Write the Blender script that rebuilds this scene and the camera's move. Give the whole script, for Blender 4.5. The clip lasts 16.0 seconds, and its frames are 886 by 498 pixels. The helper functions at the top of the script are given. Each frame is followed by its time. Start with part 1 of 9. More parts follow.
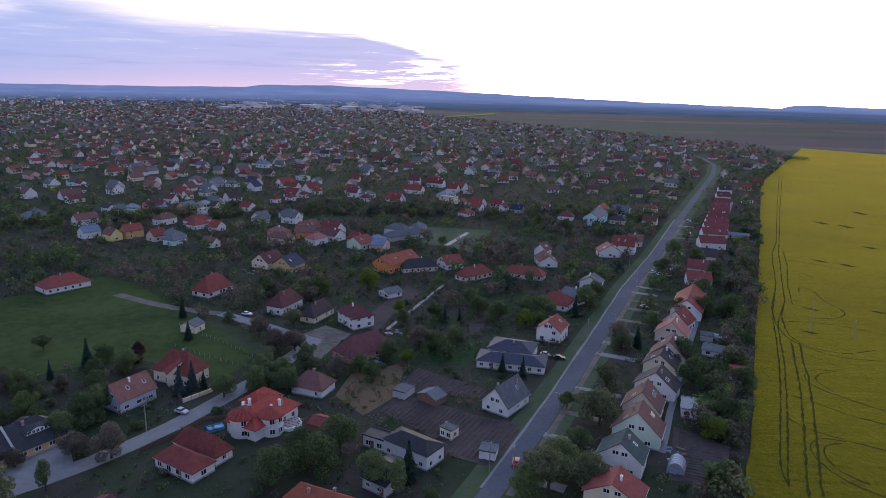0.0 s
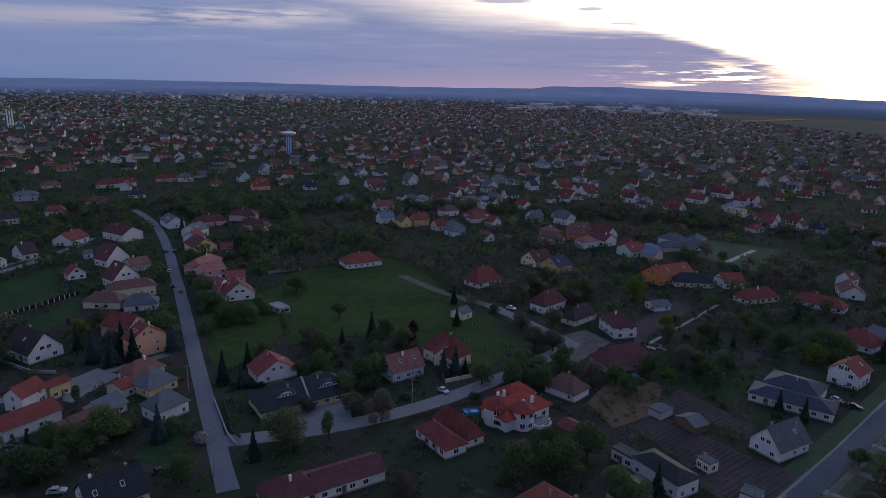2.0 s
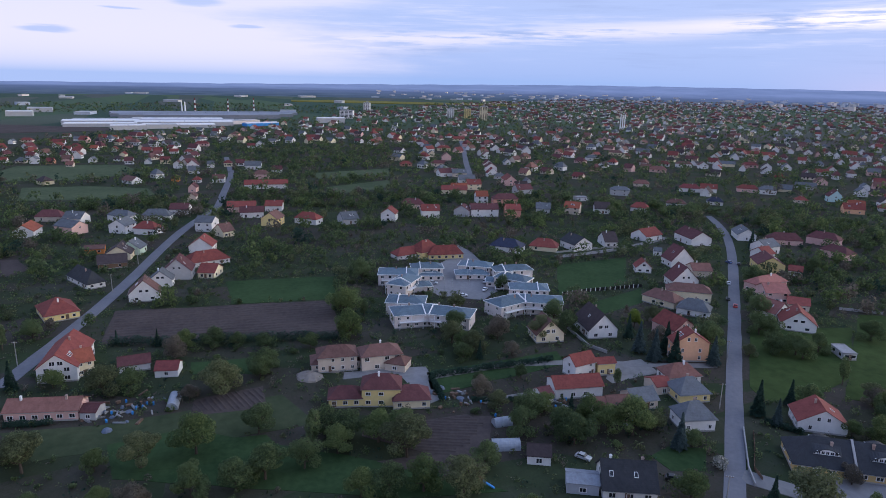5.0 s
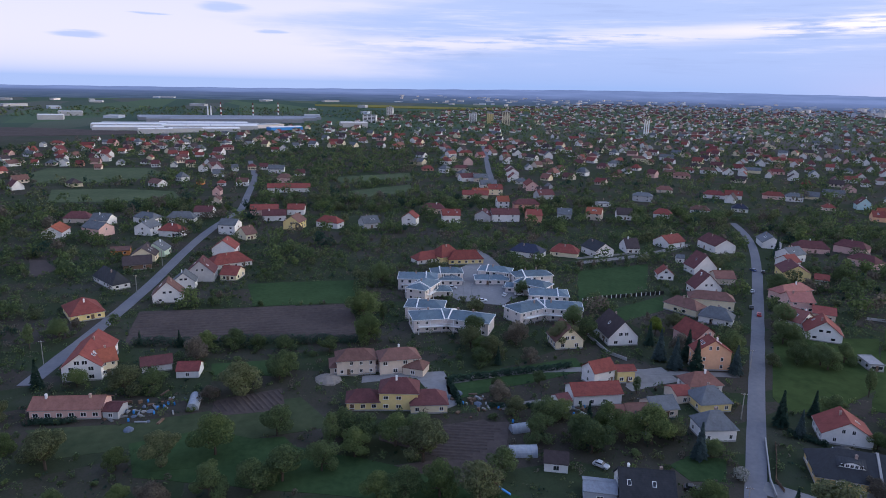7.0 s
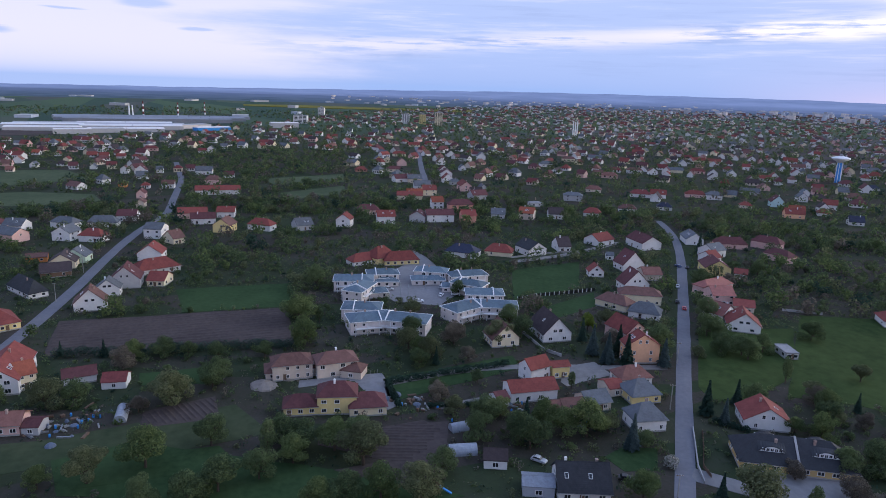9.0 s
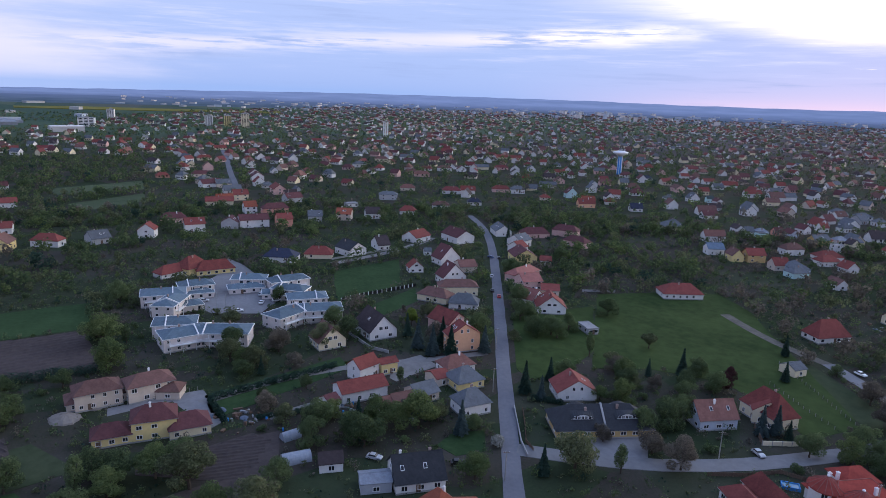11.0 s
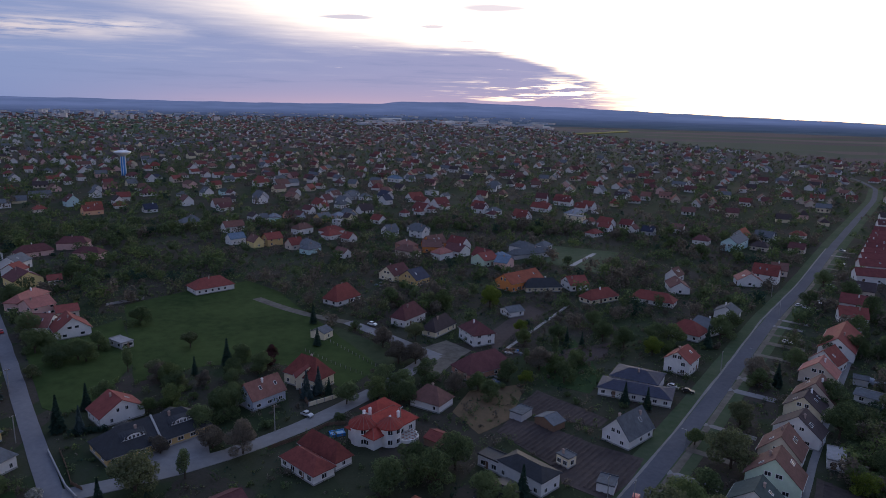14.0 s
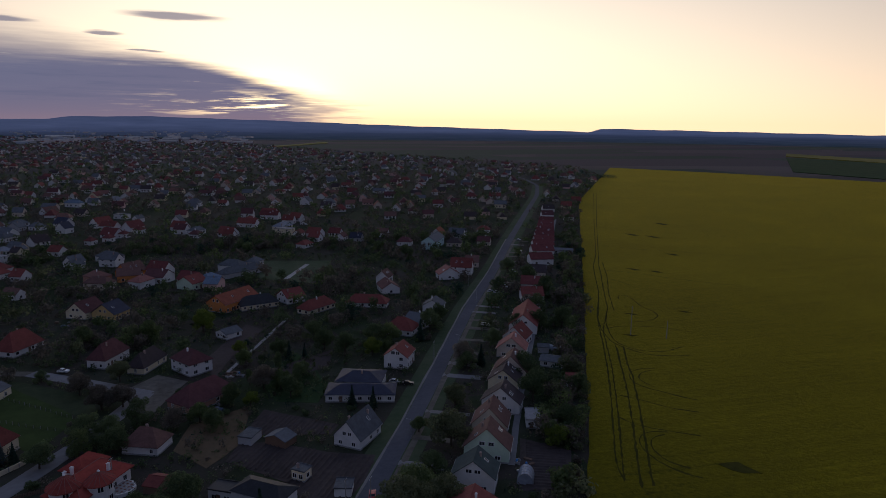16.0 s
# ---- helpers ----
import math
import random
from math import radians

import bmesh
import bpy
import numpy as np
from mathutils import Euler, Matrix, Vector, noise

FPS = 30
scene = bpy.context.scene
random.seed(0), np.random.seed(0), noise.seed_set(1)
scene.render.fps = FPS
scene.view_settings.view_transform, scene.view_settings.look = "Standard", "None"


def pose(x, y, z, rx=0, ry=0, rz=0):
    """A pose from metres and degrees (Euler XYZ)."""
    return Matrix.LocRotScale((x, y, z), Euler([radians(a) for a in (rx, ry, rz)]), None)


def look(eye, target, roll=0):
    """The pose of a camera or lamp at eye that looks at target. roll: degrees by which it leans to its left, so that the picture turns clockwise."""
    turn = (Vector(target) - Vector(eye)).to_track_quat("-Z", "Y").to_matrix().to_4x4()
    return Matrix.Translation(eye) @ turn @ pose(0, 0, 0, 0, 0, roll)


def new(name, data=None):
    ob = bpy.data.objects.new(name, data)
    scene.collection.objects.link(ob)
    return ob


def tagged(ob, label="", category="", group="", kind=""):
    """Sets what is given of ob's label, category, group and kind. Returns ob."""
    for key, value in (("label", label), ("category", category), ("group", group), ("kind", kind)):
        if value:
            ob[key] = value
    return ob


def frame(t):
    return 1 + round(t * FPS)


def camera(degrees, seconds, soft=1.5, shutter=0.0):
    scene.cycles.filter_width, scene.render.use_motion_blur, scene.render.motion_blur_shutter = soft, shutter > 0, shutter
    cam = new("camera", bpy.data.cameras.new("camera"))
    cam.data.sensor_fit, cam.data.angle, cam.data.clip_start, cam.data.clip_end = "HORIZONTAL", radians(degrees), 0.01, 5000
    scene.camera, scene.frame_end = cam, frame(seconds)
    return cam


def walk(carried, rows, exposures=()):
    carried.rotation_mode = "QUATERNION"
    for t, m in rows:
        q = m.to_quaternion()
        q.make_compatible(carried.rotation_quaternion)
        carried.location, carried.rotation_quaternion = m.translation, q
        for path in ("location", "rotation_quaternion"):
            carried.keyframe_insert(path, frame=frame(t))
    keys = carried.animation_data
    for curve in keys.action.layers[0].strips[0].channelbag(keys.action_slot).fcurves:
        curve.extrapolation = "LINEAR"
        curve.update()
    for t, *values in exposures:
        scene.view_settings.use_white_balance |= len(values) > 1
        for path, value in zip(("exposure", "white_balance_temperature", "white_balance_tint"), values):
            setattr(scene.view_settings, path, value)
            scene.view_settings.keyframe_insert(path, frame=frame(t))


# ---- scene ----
PLAN = 1.25          # metres to one unit of the plan in which places are given
cam = camera(67.3, 16.0, soft=0.6)
PATH = [
    (0, (1.899, -3.609, 75.651), (1.874, -1.664, 75.188), 1.3),
    (0.5, (1.895, -3.385, 75.768), (1.758, -1.446, 75.299), 1.1),
    (1, (2.051, -3.342, 75.875), (1.734, -1.425, 75.403), 1.2),
    (1.5, (2.348, -3.386, 75.968), (1.788, -1.526, 75.493), 1.1),
    (2, (2.632, -3.068, 75.969), (1.831, -1.299, 75.492), 1.4),
    (2.5, (2.411, -2.539, 76.006), (1.379, -0.895, 75.525), 1.5),
    (3, (2.009, -2.037, 76.139), (0.719, -0.589, 75.652), 1.5),
    (3.5, (1.684, -1.588, 76.252), (0.133, -0.425, 75.761), 1.4),
    (4, (1.436, -0.900, 76.315), (-0.317, -0.075, 75.819), 1.4),
    (4.5, (1.319, -0.168, 76.324), (-0.499, 0.502, 75.829), 1.4),
    (5, (1.307, 0.277, 76.308), (-0.536, 0.877, 75.815), 1.3),
    (7.5, (1.651, 0.853, 76.486), (-0.214, 1.391, 76.005), 1.4),
    (8, (1.621, 0.774, 76.522), (-0.233, 1.353, 76.042), 1.5),
    (10.5, (1.457, -0.673, 76.378), (-0.175, 0.389, 75.920), 2.2),
    (11, (1.579, -0.853, 76.379), (0.042, 0.344, 75.926), 2.1),
    (11.5, (1.772, -0.916, 76.358), (0.313, 0.375, 75.908), 2.0),
    (12, (1.942, -0.900, 76.336), (0.568, 0.483, 75.889), 2.0),
    (12.5, (2.044, -1.030, 76.308), (0.797, 0.470, 75.865), 1.8),
    (13, (2.180, -1.533, 76.300), (1.149, 0.124, 75.865), 1.8),
    (13.5, (2.208, -2.296, 76.304), (1.481, -0.482, 75.876), 1.6),
    (14, (2.098, -2.870, 76.293), (1.700, -0.956, 75.868), 1.3),
    (14.5, (1.962, -3.131, 76.260), (1.875, -1.178, 75.837), 1.1),
    (15, (1.784, -3.276, 76.243), (1.943, -1.328, 75.822), 0.8),
    (15.5, (1.671, -3.387, 76.257), (2.003, -1.460, 75.835), 0.6),
    (16, (1.634, -3.457, 76.288), (2.083, -1.545, 75.911), 0.5),
]
EXPOSURES = [(0, -0.20, 5300, 15), (1.0, -0.85, 5250, 15), (1.5, -1.05, 5200, 15), (2.2, -1.20, 5150, 15), (3.0, -0.72, 5100, 14), (3.5, -0.46, 5100, 13), (5, 0.00, 5350, 11), (8.2, 0.03, 5350, 11), (10.5, 0.00, 5300, 11), (12, -0.08, 5300, 11), (12.5, -0.26, 5250, 11), (13, -0.38, 5250, 12), (14, -0.85, 5300, 14), (15, -1.42, 5500, 15), (16, -2.05, 5400, 16)]
walk(cam, [(t, look(Vector(eye) * PLAN, Vector(target) * PLAN, roll)) for t, eye, target, roll in PATH], EXPOSURES)

# ---- light ----
SUN_AZ = 1.5          # degrees to the left of +y
SUN_EL = 4.0
world = bpy.data.worlds.new("dusk_sky")
scene.world = world
world.use_nodes = True


def node(tree, kind, **values):
    n = tree.nodes.new(kind)
    for key, value in values.items():
        if isinstance(value, bpy.types.NodeSocket):
            tree.links.new(value, n.inputs[int(key[1:])])
        else:
            n.inputs[int(key[1:])].default_value = value
    return n


def maths(tree, op, a, b=0.0, c=0.0):
    n = node(tree, "ShaderNodeMath", i0=a, i1=b, i2=c)
    n.operation = op
    return n.outputs[0]


def ramp(tree, fac, stops):
    n = tree.nodes.new("ShaderNodeValToRGB")
    tree.links.new(fac, n.inputs[0])
    els = n.color_ramp.elements
    while len(els) < len(stops):
        els.new(0.5)
    for e, (p, c) in zip(els, stops):
        e.position, e.color = p, (*c, 1) if len(c) == 3 else c
    return n.outputs[0]


def mix(tree, fac, a, b, how="MIX"):
    n = tree.nodes.new("ShaderNodeMix")
    n.data_type, n.blend_type = "RGBA", how
    for k, v in ((0, fac), (6, a), (7, b)):
        if isinstance(v, bpy.types.NodeSocket):
            tree.links.new(v, n.inputs[k])
        else:
            n.inputs[k].default_value = v if k == 0 else (*v, 1)
    return n.outputs[2]


def noise_tex(tree, vector, scale, detail=4.0, rough=0.55):
    n = tree.nodes.new("ShaderNodeTexNoise")
    if vector is not None:
        tree.links.new(vector, n.inputs["Vector"])
    n.inputs["Scale"].default_value, n.inputs["Detail"].default_value, n.inputs["Roughness"].default_value = scale, detail, rough
    return n.outputs["Fac"]


def build_sky():
    tree = world.node_tree
    out = next(n for n in tree.nodes if n.type == "OUTPUT_WORLD")
    bg = next(n for n in tree.nodes if n.type == "BACKGROUND")
    sky = tree.nodes.new("ShaderNodeTexSky")
    sky.sky_type, sky.sun_disc = "NISHITA", False
    sky.sun_elevation, sky.sun_rotation = radians(SUN_EL), radians(-SUN_AZ)
    sky.altitude, sky.air_density, sky.dust_density, sky.ozone_density = 120, 1.0, 1.6, 2.2
    where = tree.nodes.new("ShaderNodeTexCoord").outputs["Generated"]
    xyz = node(tree, "ShaderNodeSeparateXYZ", i0=where)
    x, y, z = xyz.outputs[0], xyz.outputs[1], maths(tree, "MAXIMUM", xyz.outputs[2], 0.0)
    side = maths(tree, "ARCTAN2", maths(tree, "MULTIPLY", x, -1.0), y)      # angle to the left of the sun, radians
    el = maths(tree, "ARCSINE", z)
    deg = maths(tree, "MULTIPLY", side, 57.2958)
    up = maths(tree, "MULTIPLY", el, 57.2958)

    def step(x, lo, hi):
        n = tree.nodes.new("ShaderNodeMapRange")
        n.interpolation_type = "SMOOTHSTEP"
        for k, v in enumerate((x, lo, hi)):
            if isinstance(v, bpy.types.NodeSocket):
                tree.links.new(v, n.inputs[k])
            else:
                n.inputs[k].default_value = v
        return n.outputs[0]

    def hump(x, middle, width):
        q = maths(tree, "DIVIDE", maths(tree, "SUBTRACT", x, middle), width)
        return maths(tree, "POWER", 2.718, maths(tree, "MULTIPLY", maths(tree, "MULTIPLY", q, q), -1.0))

    def times(*factors):
        out_value = factors[0]
        for f in factors[1:]:
            out_value = maths(tree, "MULTIPLY", out_value, f)
        return out_value

    def less(x):
        return maths(tree, "SUBTRACT", 1.0, x)

    def field(along, across, detail, rough, shift=0.0):
        where_to = node(tree, "ShaderNodeCombineXYZ", i0=maths(tree, "MULTIPLY", deg, along), i1=maths(tree, "MULTIPLY", up, across), i2=shift).outputs[0]
        return maths(tree, "SUBTRACT", noise_tex(tree, where_to, 1.0, detail, rough), 0.5)

    streak = field(0.085, 1.1, 6.0, 0.6)
    thread = field(0.20, 3.0, 5.0, 0.6, 7.0)
    puff = field(0.10, 0.55, 6.0, 0.6, 3.0)
    ragged = maths(tree, "ADD", maths(tree, "ADD", up, maths(tree, "MULTIPLY", streak, 1.5)), maths(tree, "MULTIPLY", thread, 0.8))
    # the bank thins out to a long tip beyond the sun and climbs away to the left
    crest = maths(tree, "ADD", maths(tree, "MULTIPLY", deg, 0.150), maths(tree, "SUBTRACT", 3.55, maths(tree, "MULTIPLY", less(step(deg, -6.0, 9.0)), 1.1)))
    bank = times(step(maths(tree, "DIVIDE", maths(tree, "SUBTRACT", crest, ragged), maths(tree, "ADD", 1.0, maths(tree, "MULTIPLY", step(deg, 6.0, 26.0), 3.2))), -0.40, 0.85), step(maths(tree, "ADD", deg, maths(tree, "MULTIPLY", thread, 12.0)), -8.0, 0.5))
    # far to the left it frays into clear evening sky
    fray = maths(tree, "ADD", maths(tree, "ADD", deg, maths(tree, "MULTIPLY", puff, 16.0)), maths(tree, "MULTIPLY", streak, 10.0))
    bank = times(bank, less(step(maths(tree, "SUBTRACT", fray, maths(tree, "MULTIPLY", hump(up, 4.6, 0.9), 9.0)), 70.0, 86.0)))
    # a long bright rift high in the bank
    rift = maths(tree, "SUBTRACT", maths(tree, "ADD", up, maths(tree, "MULTIPLY", streak, 1.1)), maths(tree, "SUBTRACT", 7.15, maths(tree, "MULTIPLY", deg, 0.054)))
    rift = times(hump(rift, 0.0, 0.62), step(maths(tree, "ADD", deg, maths(tree, "MULTIPLY", puff, 20.0)), 31.0, 44.0), step(maths(tree, "ADD", puff, maths(tree, "MULTIPLY", thread, 0.8)), -0.16, 0.06))
    # gaps low down where the sun shines through
    rents = times(step(maths(tree, "ADD", thread, maths(tree, "MULTIPLY", streak, 0.5)), 0.00, 0.16), hump(up, 1.1, 0.8), hump(deg, 4.0, 5.5))
    slits = times(step(thread, 0.15, 0.24), step(deg, 2.0, 8.0), less(step(deg, 24.0, 34.0)), step(up, 1.6, 2.6))
    cover = times(bank, less(rift), less(rents), less(maths(tree, "MULTIPLY", slits, 0.25)))
    # stray shreds of cloud
    for middle, height, wide, tall in ((91.6, 5.4, 2.2, 0.42), (102.0, 2.9, 2.0, 0.30), (88.0, 3.7, 1.5, 0.18), (13.0, 6.2, 1.5, 0.20), (20.0, 6.7, 3.2, 0.24), (8.0, 7.7, 4.0, 0.36), (10.3, 5.1, 1.7, 0.14), (97.0, 4.6, 1.6, 0.12)):
        shred = times(hump(deg, middle, wide), hump(maths(tree, "ADD", up, maths(tree, "MULTIPLY", thread, 0.5)), height, tall))
        cover = maths(tree, "MAXIMUM", cover, maths(tree, "MULTIPLY", step(shred, 0.25, 0.8), 0.8))
    # daylight: bright round the hidden sun, paling to blue away from it
    toward = maths(tree, "MAXIMUM", maths(tree, "COSINE", maths(tree, "ADD", maths(tree, "MULTIPLY", side, 1.2), maths(tree, "MULTIPLY", maths(tree, "ABSOLUTE", side), 0.35))), 0.0)
    glow = maths(tree, "POWER", toward, 3.2)
    high = maths(tree, "POWER", maths(tree, "SUBTRACT", 1.0, z), 4.0)
    pale = maths(tree, "POWER", maths(tree, "SUBTRACT", 1.0, z), 2.4)
    warm = mix(tree, high, (1.6, 1.65, 1.85), (11.5, 8.6, 4.6))
    zenith = mix(tree, step(z, 0.24, 0.6), (0.52, 0.58, 0.76), (0.46, 0.57, 0.90))
    haze = mix(tree, glow, mix(tree, pale, zenith, (1.18, 1.00, 1.00)), warm)
    clear = mix(tree, 1.0, sky.outputs[0], (SKY_GAIN, SKY_GAIN, SKY_GAIN), "MULTIPLY")
    clear = mix(tree, 0.85, clear, haze)
    # orange along the horizon, brightest where the sun stands behind the cloud's edge
    low = maths(tree, "MULTIPLY", maths(tree, "POWER", maths(tree, "SUBTRACT", 1.0, z), 15.0), maths(tree, "POWER", toward, 1.6))
    clear = mix(tree, maths(tree, "MULTIPLY", low, 0.8), clear, (5.3, 3.0, 1.15))
    dx, dz = maths(tree, "MULTIPLY", maths(tree, "SUBTRACT", side, 0.022), 14.0), maths(tree, "MULTIPLY", maths(tree, "SUBTRACT", el, 0.026), 30.0)
    spot = maths(tree, "POWER", 2.718, maths(tree, "MULTIPLY", maths(tree, "ADD", maths(tree, "MULTIPLY", dx, dx), maths(tree, "MULTIPLY", dz, dz)), -1.0))
    clear = mix(tree, spot, clear, (16.0, 11.0, 4.5))
    cloud = mix(tree, maths(tree, "POWER", maths(tree, "SUBTRACT", 1.0, z), 16.0), (0.57, 0.61, 0.80), (0.46, 0.53, 0.75))
    cloud = mix(tree, maths(tree, "MULTIPLY", glow, 0.8), cloud, (0.78, 0.66, 0.80))
    band = maths(tree, "MULTIPLY", maths(tree, "POWER", maths(tree, "SUBTRACT", 1.0, z), 48.0), ramp(tree, maths(tree, "MULTIPLY", side, 0.5), [(0.0, (0.8,) * 3), (0.18, (0.75,) * 3), (0.42, (0.08,) * 3)]))
    cloud = mix(tree, band, cloud, (1.15, 0.74, 0.76))
    # paler folds and darker undersides in the bank
    folds = maths(tree, "ADD", maths(tree, "MULTIPLY", field(0.05, 0.75, 6.0, 0.62, 11.0), 1.3), maths(tree, "MULTIPLY", thread, 0.5))
    cloud = mix(tree, times(step(folds, 0.0, 0.28), 0.45, step(up, 1.0, 3.0)), cloud, (0.98, 0.86, 0.90))
    cloud = mix(tree, times(less(step(folds, -0.30, -0.02)), 0.40), cloud, (0.40, 0.44, 0.62))
    final = mix(tree, cover, clear, cloud)
    # blue haze low over the plain, away from the sun
    murk = maths(tree, "MULTIPLY", maths(tree, "POWER", maths(tree, "SUBTRACT", 1.0, z), 60.0), ramp(tree, maths(tree, "MULTIPLY", side, 0.5), [(0.28, (0, 0, 0)), (0.5, (0.85,) * 3)]))
    final = mix(tree, murk, final, (0.40, 0.50, 0.74))
    tree.links.new(final, bg.inputs[0])
    bg.inputs[1].default_value = SKY_POWER
    tree.links.new(bg.outputs[0], out.inputs[0])


SKY_GAIN, SKY_POWER = 0.10, 1.0
build_sky()
sun_data = bpy.data.lights.new("sun", "SUN")
sun_data.energy, sun_data.angle, sun_data.color = 0.5, radians(14), (1.0, 0.86, 0.72)
sun = new("sun", sun_data)
sun.matrix_world = look((0, 0, 500), (math.sin(radians(SUN_AZ)) * 100, -math.cos(radians(SUN_AZ)) * 100, 500 - 100 * math.tan(radians(SUN_EL + 5))))


# ---- materials ----
MATS = {}


def surface(name, low, high, rough=0.85, scale=2.0, big=0.15, bump=0.0, metal=0.0, island=0.0, per_object=0.0, ridges=0.0, spec=0.12, leaf=0.0):
    """A matt surface that varies between two colours at two scales."""
    if name in MATS:
        return MATS[name]
    m = bpy.data.materials.new(name)
    m.use_nodes = True
    t = m.node_tree
    p = next(n for n in t.nodes if n.type == "BSDF_PRINCIPLED")
    pos = t.nodes.new("ShaderNodeNewGeometry")
    where = pos.outputs["Position"]
    a = noise_tex(t, where, scale, 5.0, 0.6)
    b = noise_tex(t, where, big, 3.0, 0.5)
    f = maths(t, "ADD", maths(t, "MULTIPLY", a, 0.6), maths(t, "MULTIPLY", b, 0.6))
    f = maths(t, "SUBTRACT", f, 0.1)
    if island:
        f = maths(t, "ADD", f, maths(t, "MULTIPLY", maths(t, "SUBTRACT", pos.outputs["Random Per Island"], 0.5), island))
    if per_object:
        rnd = t.nodes.new("ShaderNodeObjectInfo").outputs["Random"]
        f = maths(t, "ADD", f, maths(t, "MULTIPLY", maths(t, "SUBTRACT", rnd, 0.5), per_object))
    col = ramp(t, f, [(0.25, low), (0.75, high)])
    t.links.new(col, p.inputs["Base Color"])
    p.inputs["Roughness"].default_value, p.inputs["Metallic"].default_value = rough, metal
    p.inputs["Specular IOR Level"].default_value = spec
    if bump or ridges:
        height = noise_tex(t, where, scale * 3, 3.0, 0.6)
        if ridges:
            # tile courses, level lines down the slope
            zz = node(t, "ShaderNodeSeparateXYZ", i0=where).outputs[2]
            height = maths(t, "ADD", maths(t, "MULTIPLY", height, 0.5), maths(t, "FRACT", maths(t, "MULTIPLY", zz, ridges)))
        n = t.nodes.new("ShaderNodeBump")
        t.links.new(height, n.inputs["Height"])
        n.inputs["Strength"].default_value, n.inputs["Distance"].default_value = bump or 0.4, 0.06
        t.links.new(n.outputs[0], p.inputs["Normal"])
    if leaf:
        # light passes through the young leaves
        thin = node(t, "ShaderNodeBsdfTranslucent", i0=col)
        both = node(t, "ShaderNodeMixShader", i0=leaf, i1=p.outputs[0], i2=thin.outputs[0])
        t.links.new(both.outputs[0], next(n for n in t.nodes if n.type == "OUTPUT_MATERIAL").inputs[0])
    MATS[name] = m
    return m


def tint(c, k):
    return tuple(min(1, v * k) for v in c)


ROOF = {"red": (0.205, 0.060, 0.050), "scarlet": (0.30, 0.060, 0.044), "crimson": (0.160, 0.048, 0.046), "maroon": (0.12, 0.050, 0.052), "brown": (0.155, 0.085, 0.072),
        "brick": (0.21, 0.105, 0.085), "orange": (0.27, 0.085, 0.050), "salmon": (0.30, 0.130, 0.110), "dark": (0.062, 0.048, 0.050), "anthracite": (0.040, 0.043, 0.050),
        "slate": (0.13, 0.14, 0.155), "blueslate": (0.15, 0.20, 0.27), "navy": (0.038, 0.044, 0.075), "green": (0.060, 0.085, 0.085), "grey": (0.27, 0.27, 0.28),
        "zinc": (0.125, 0.170, 0.210), "tin": (0.24, 0.26, 0.30)}
WALL = {"white": (0.68, 0.67, 0.66), "cream": (0.70, 0.62, 0.44), "yellow": (0.68, 0.56, 0.26), "ochre": (0.55, 0.40, 0.18), "orange": (0.62, 0.25, 0.08), "peach": (0.70, 0.42, 0.26),
        "pink": (0.62, 0.42, 0.38), "beige": (0.58, 0.50, 0.42), "mint": (0.55, 0.66, 0.52), "teal": (0.50, 0.66, 0.66), "grey": (0.42, 0.42, 0.43), "bluegrey": (0.46, 0.50, 0.58),
        "brick": (0.48, 0.27, 0.20), "salmon": (0.62, 0.32, 0.25), "timber": (0.20, 0.13, 0.09), "tin": (0.36, 0.38, 0.42), "court": (0.66, 0.60, 0.57)}
for key, c in ROOF.items():
    shiny = key in ("zinc", "tin", "navy", "anthracite")
    surface("roof_" + key, tint(c, 0.60), tint(c, 1.10), 0.62 if shiny else 0.85, 1.6, 0.5, 0.35, 0.0, ridges=3.2, per_object=0.25, spec=0.12 if shiny else 0.2)
for key, c in WALL.items():
    surface("wall_" + key, tint(c, 0.86), tint(c, 1.08), 0.9, 0.9, 0.25, 0.08, per_object=0.1)
FRAME = surface("window_frame", (0.62, 0.62, 0.62), (0.75, 0.75, 0.74), 0.5)
CHIMNEY = surface("chimney_plaster", (0.22, 0.15, 0.13), (0.42, 0.34, 0.30), 0.9, 1.5)
PLASTIC_WHITE = surface("white_plaster", (0.66, 0.66, 0.66), (0.82, 0.82, 0.82), 0.8)
CONCRETE = surface("concrete", (0.24, 0.24, 0.24), (0.38, 0.375, 0.37), 0.9, 1.0, 0.1, 0.2)
ASPHALT = surface("asphalt", (0.125, 0.125, 0.14), (0.185, 0.185, 0.20), 0.9, 0.7, 0.06, 0.1, spec=0.03)
MAIN_ROAD = surface("dark_asphalt", (0.076, 0.079, 0.094), (0.120, 0.124, 0.142), 0.9, 0.7, 0.06, 0.1, spec=0.03)
DUSTY = surface("dusty_asphalt", (0.15, 0.148, 0.15), (0.235, 0.23, 0.23), 0.92, 0.5, 0.08, 0.15, spec=0.03)
PATCH = surface("asphalt_patch", (0.085, 0.085, 0.095), (0.11, 0.11, 0.12), 0.9, 0.8, 0.1)
GRAVEL = surface("gravel", (0.14, 0.135, 0.13), (0.25, 0.24, 0.23), 0.95, 0.5, 0.12, 0.3)
PAVING = surface("paving", (0.15, 0.15, 0.155), (0.24, 0.235, 0.24), 0.9, 0.6, 0.1, 0.2)
SOIL = surface("ploughed_soil", (0.050, 0.042, 0.040), (0.098, 0.080, 0.074), 0.95, 0.6, 0.05, 0.5, spec=0.03)
MEADOW = surface("meadow_grass", (0.020, 0.036, 0.012), (0.063, 0.089, 0.029), 0.95, 0.22, 0.03, 0.4, spec=0.03)
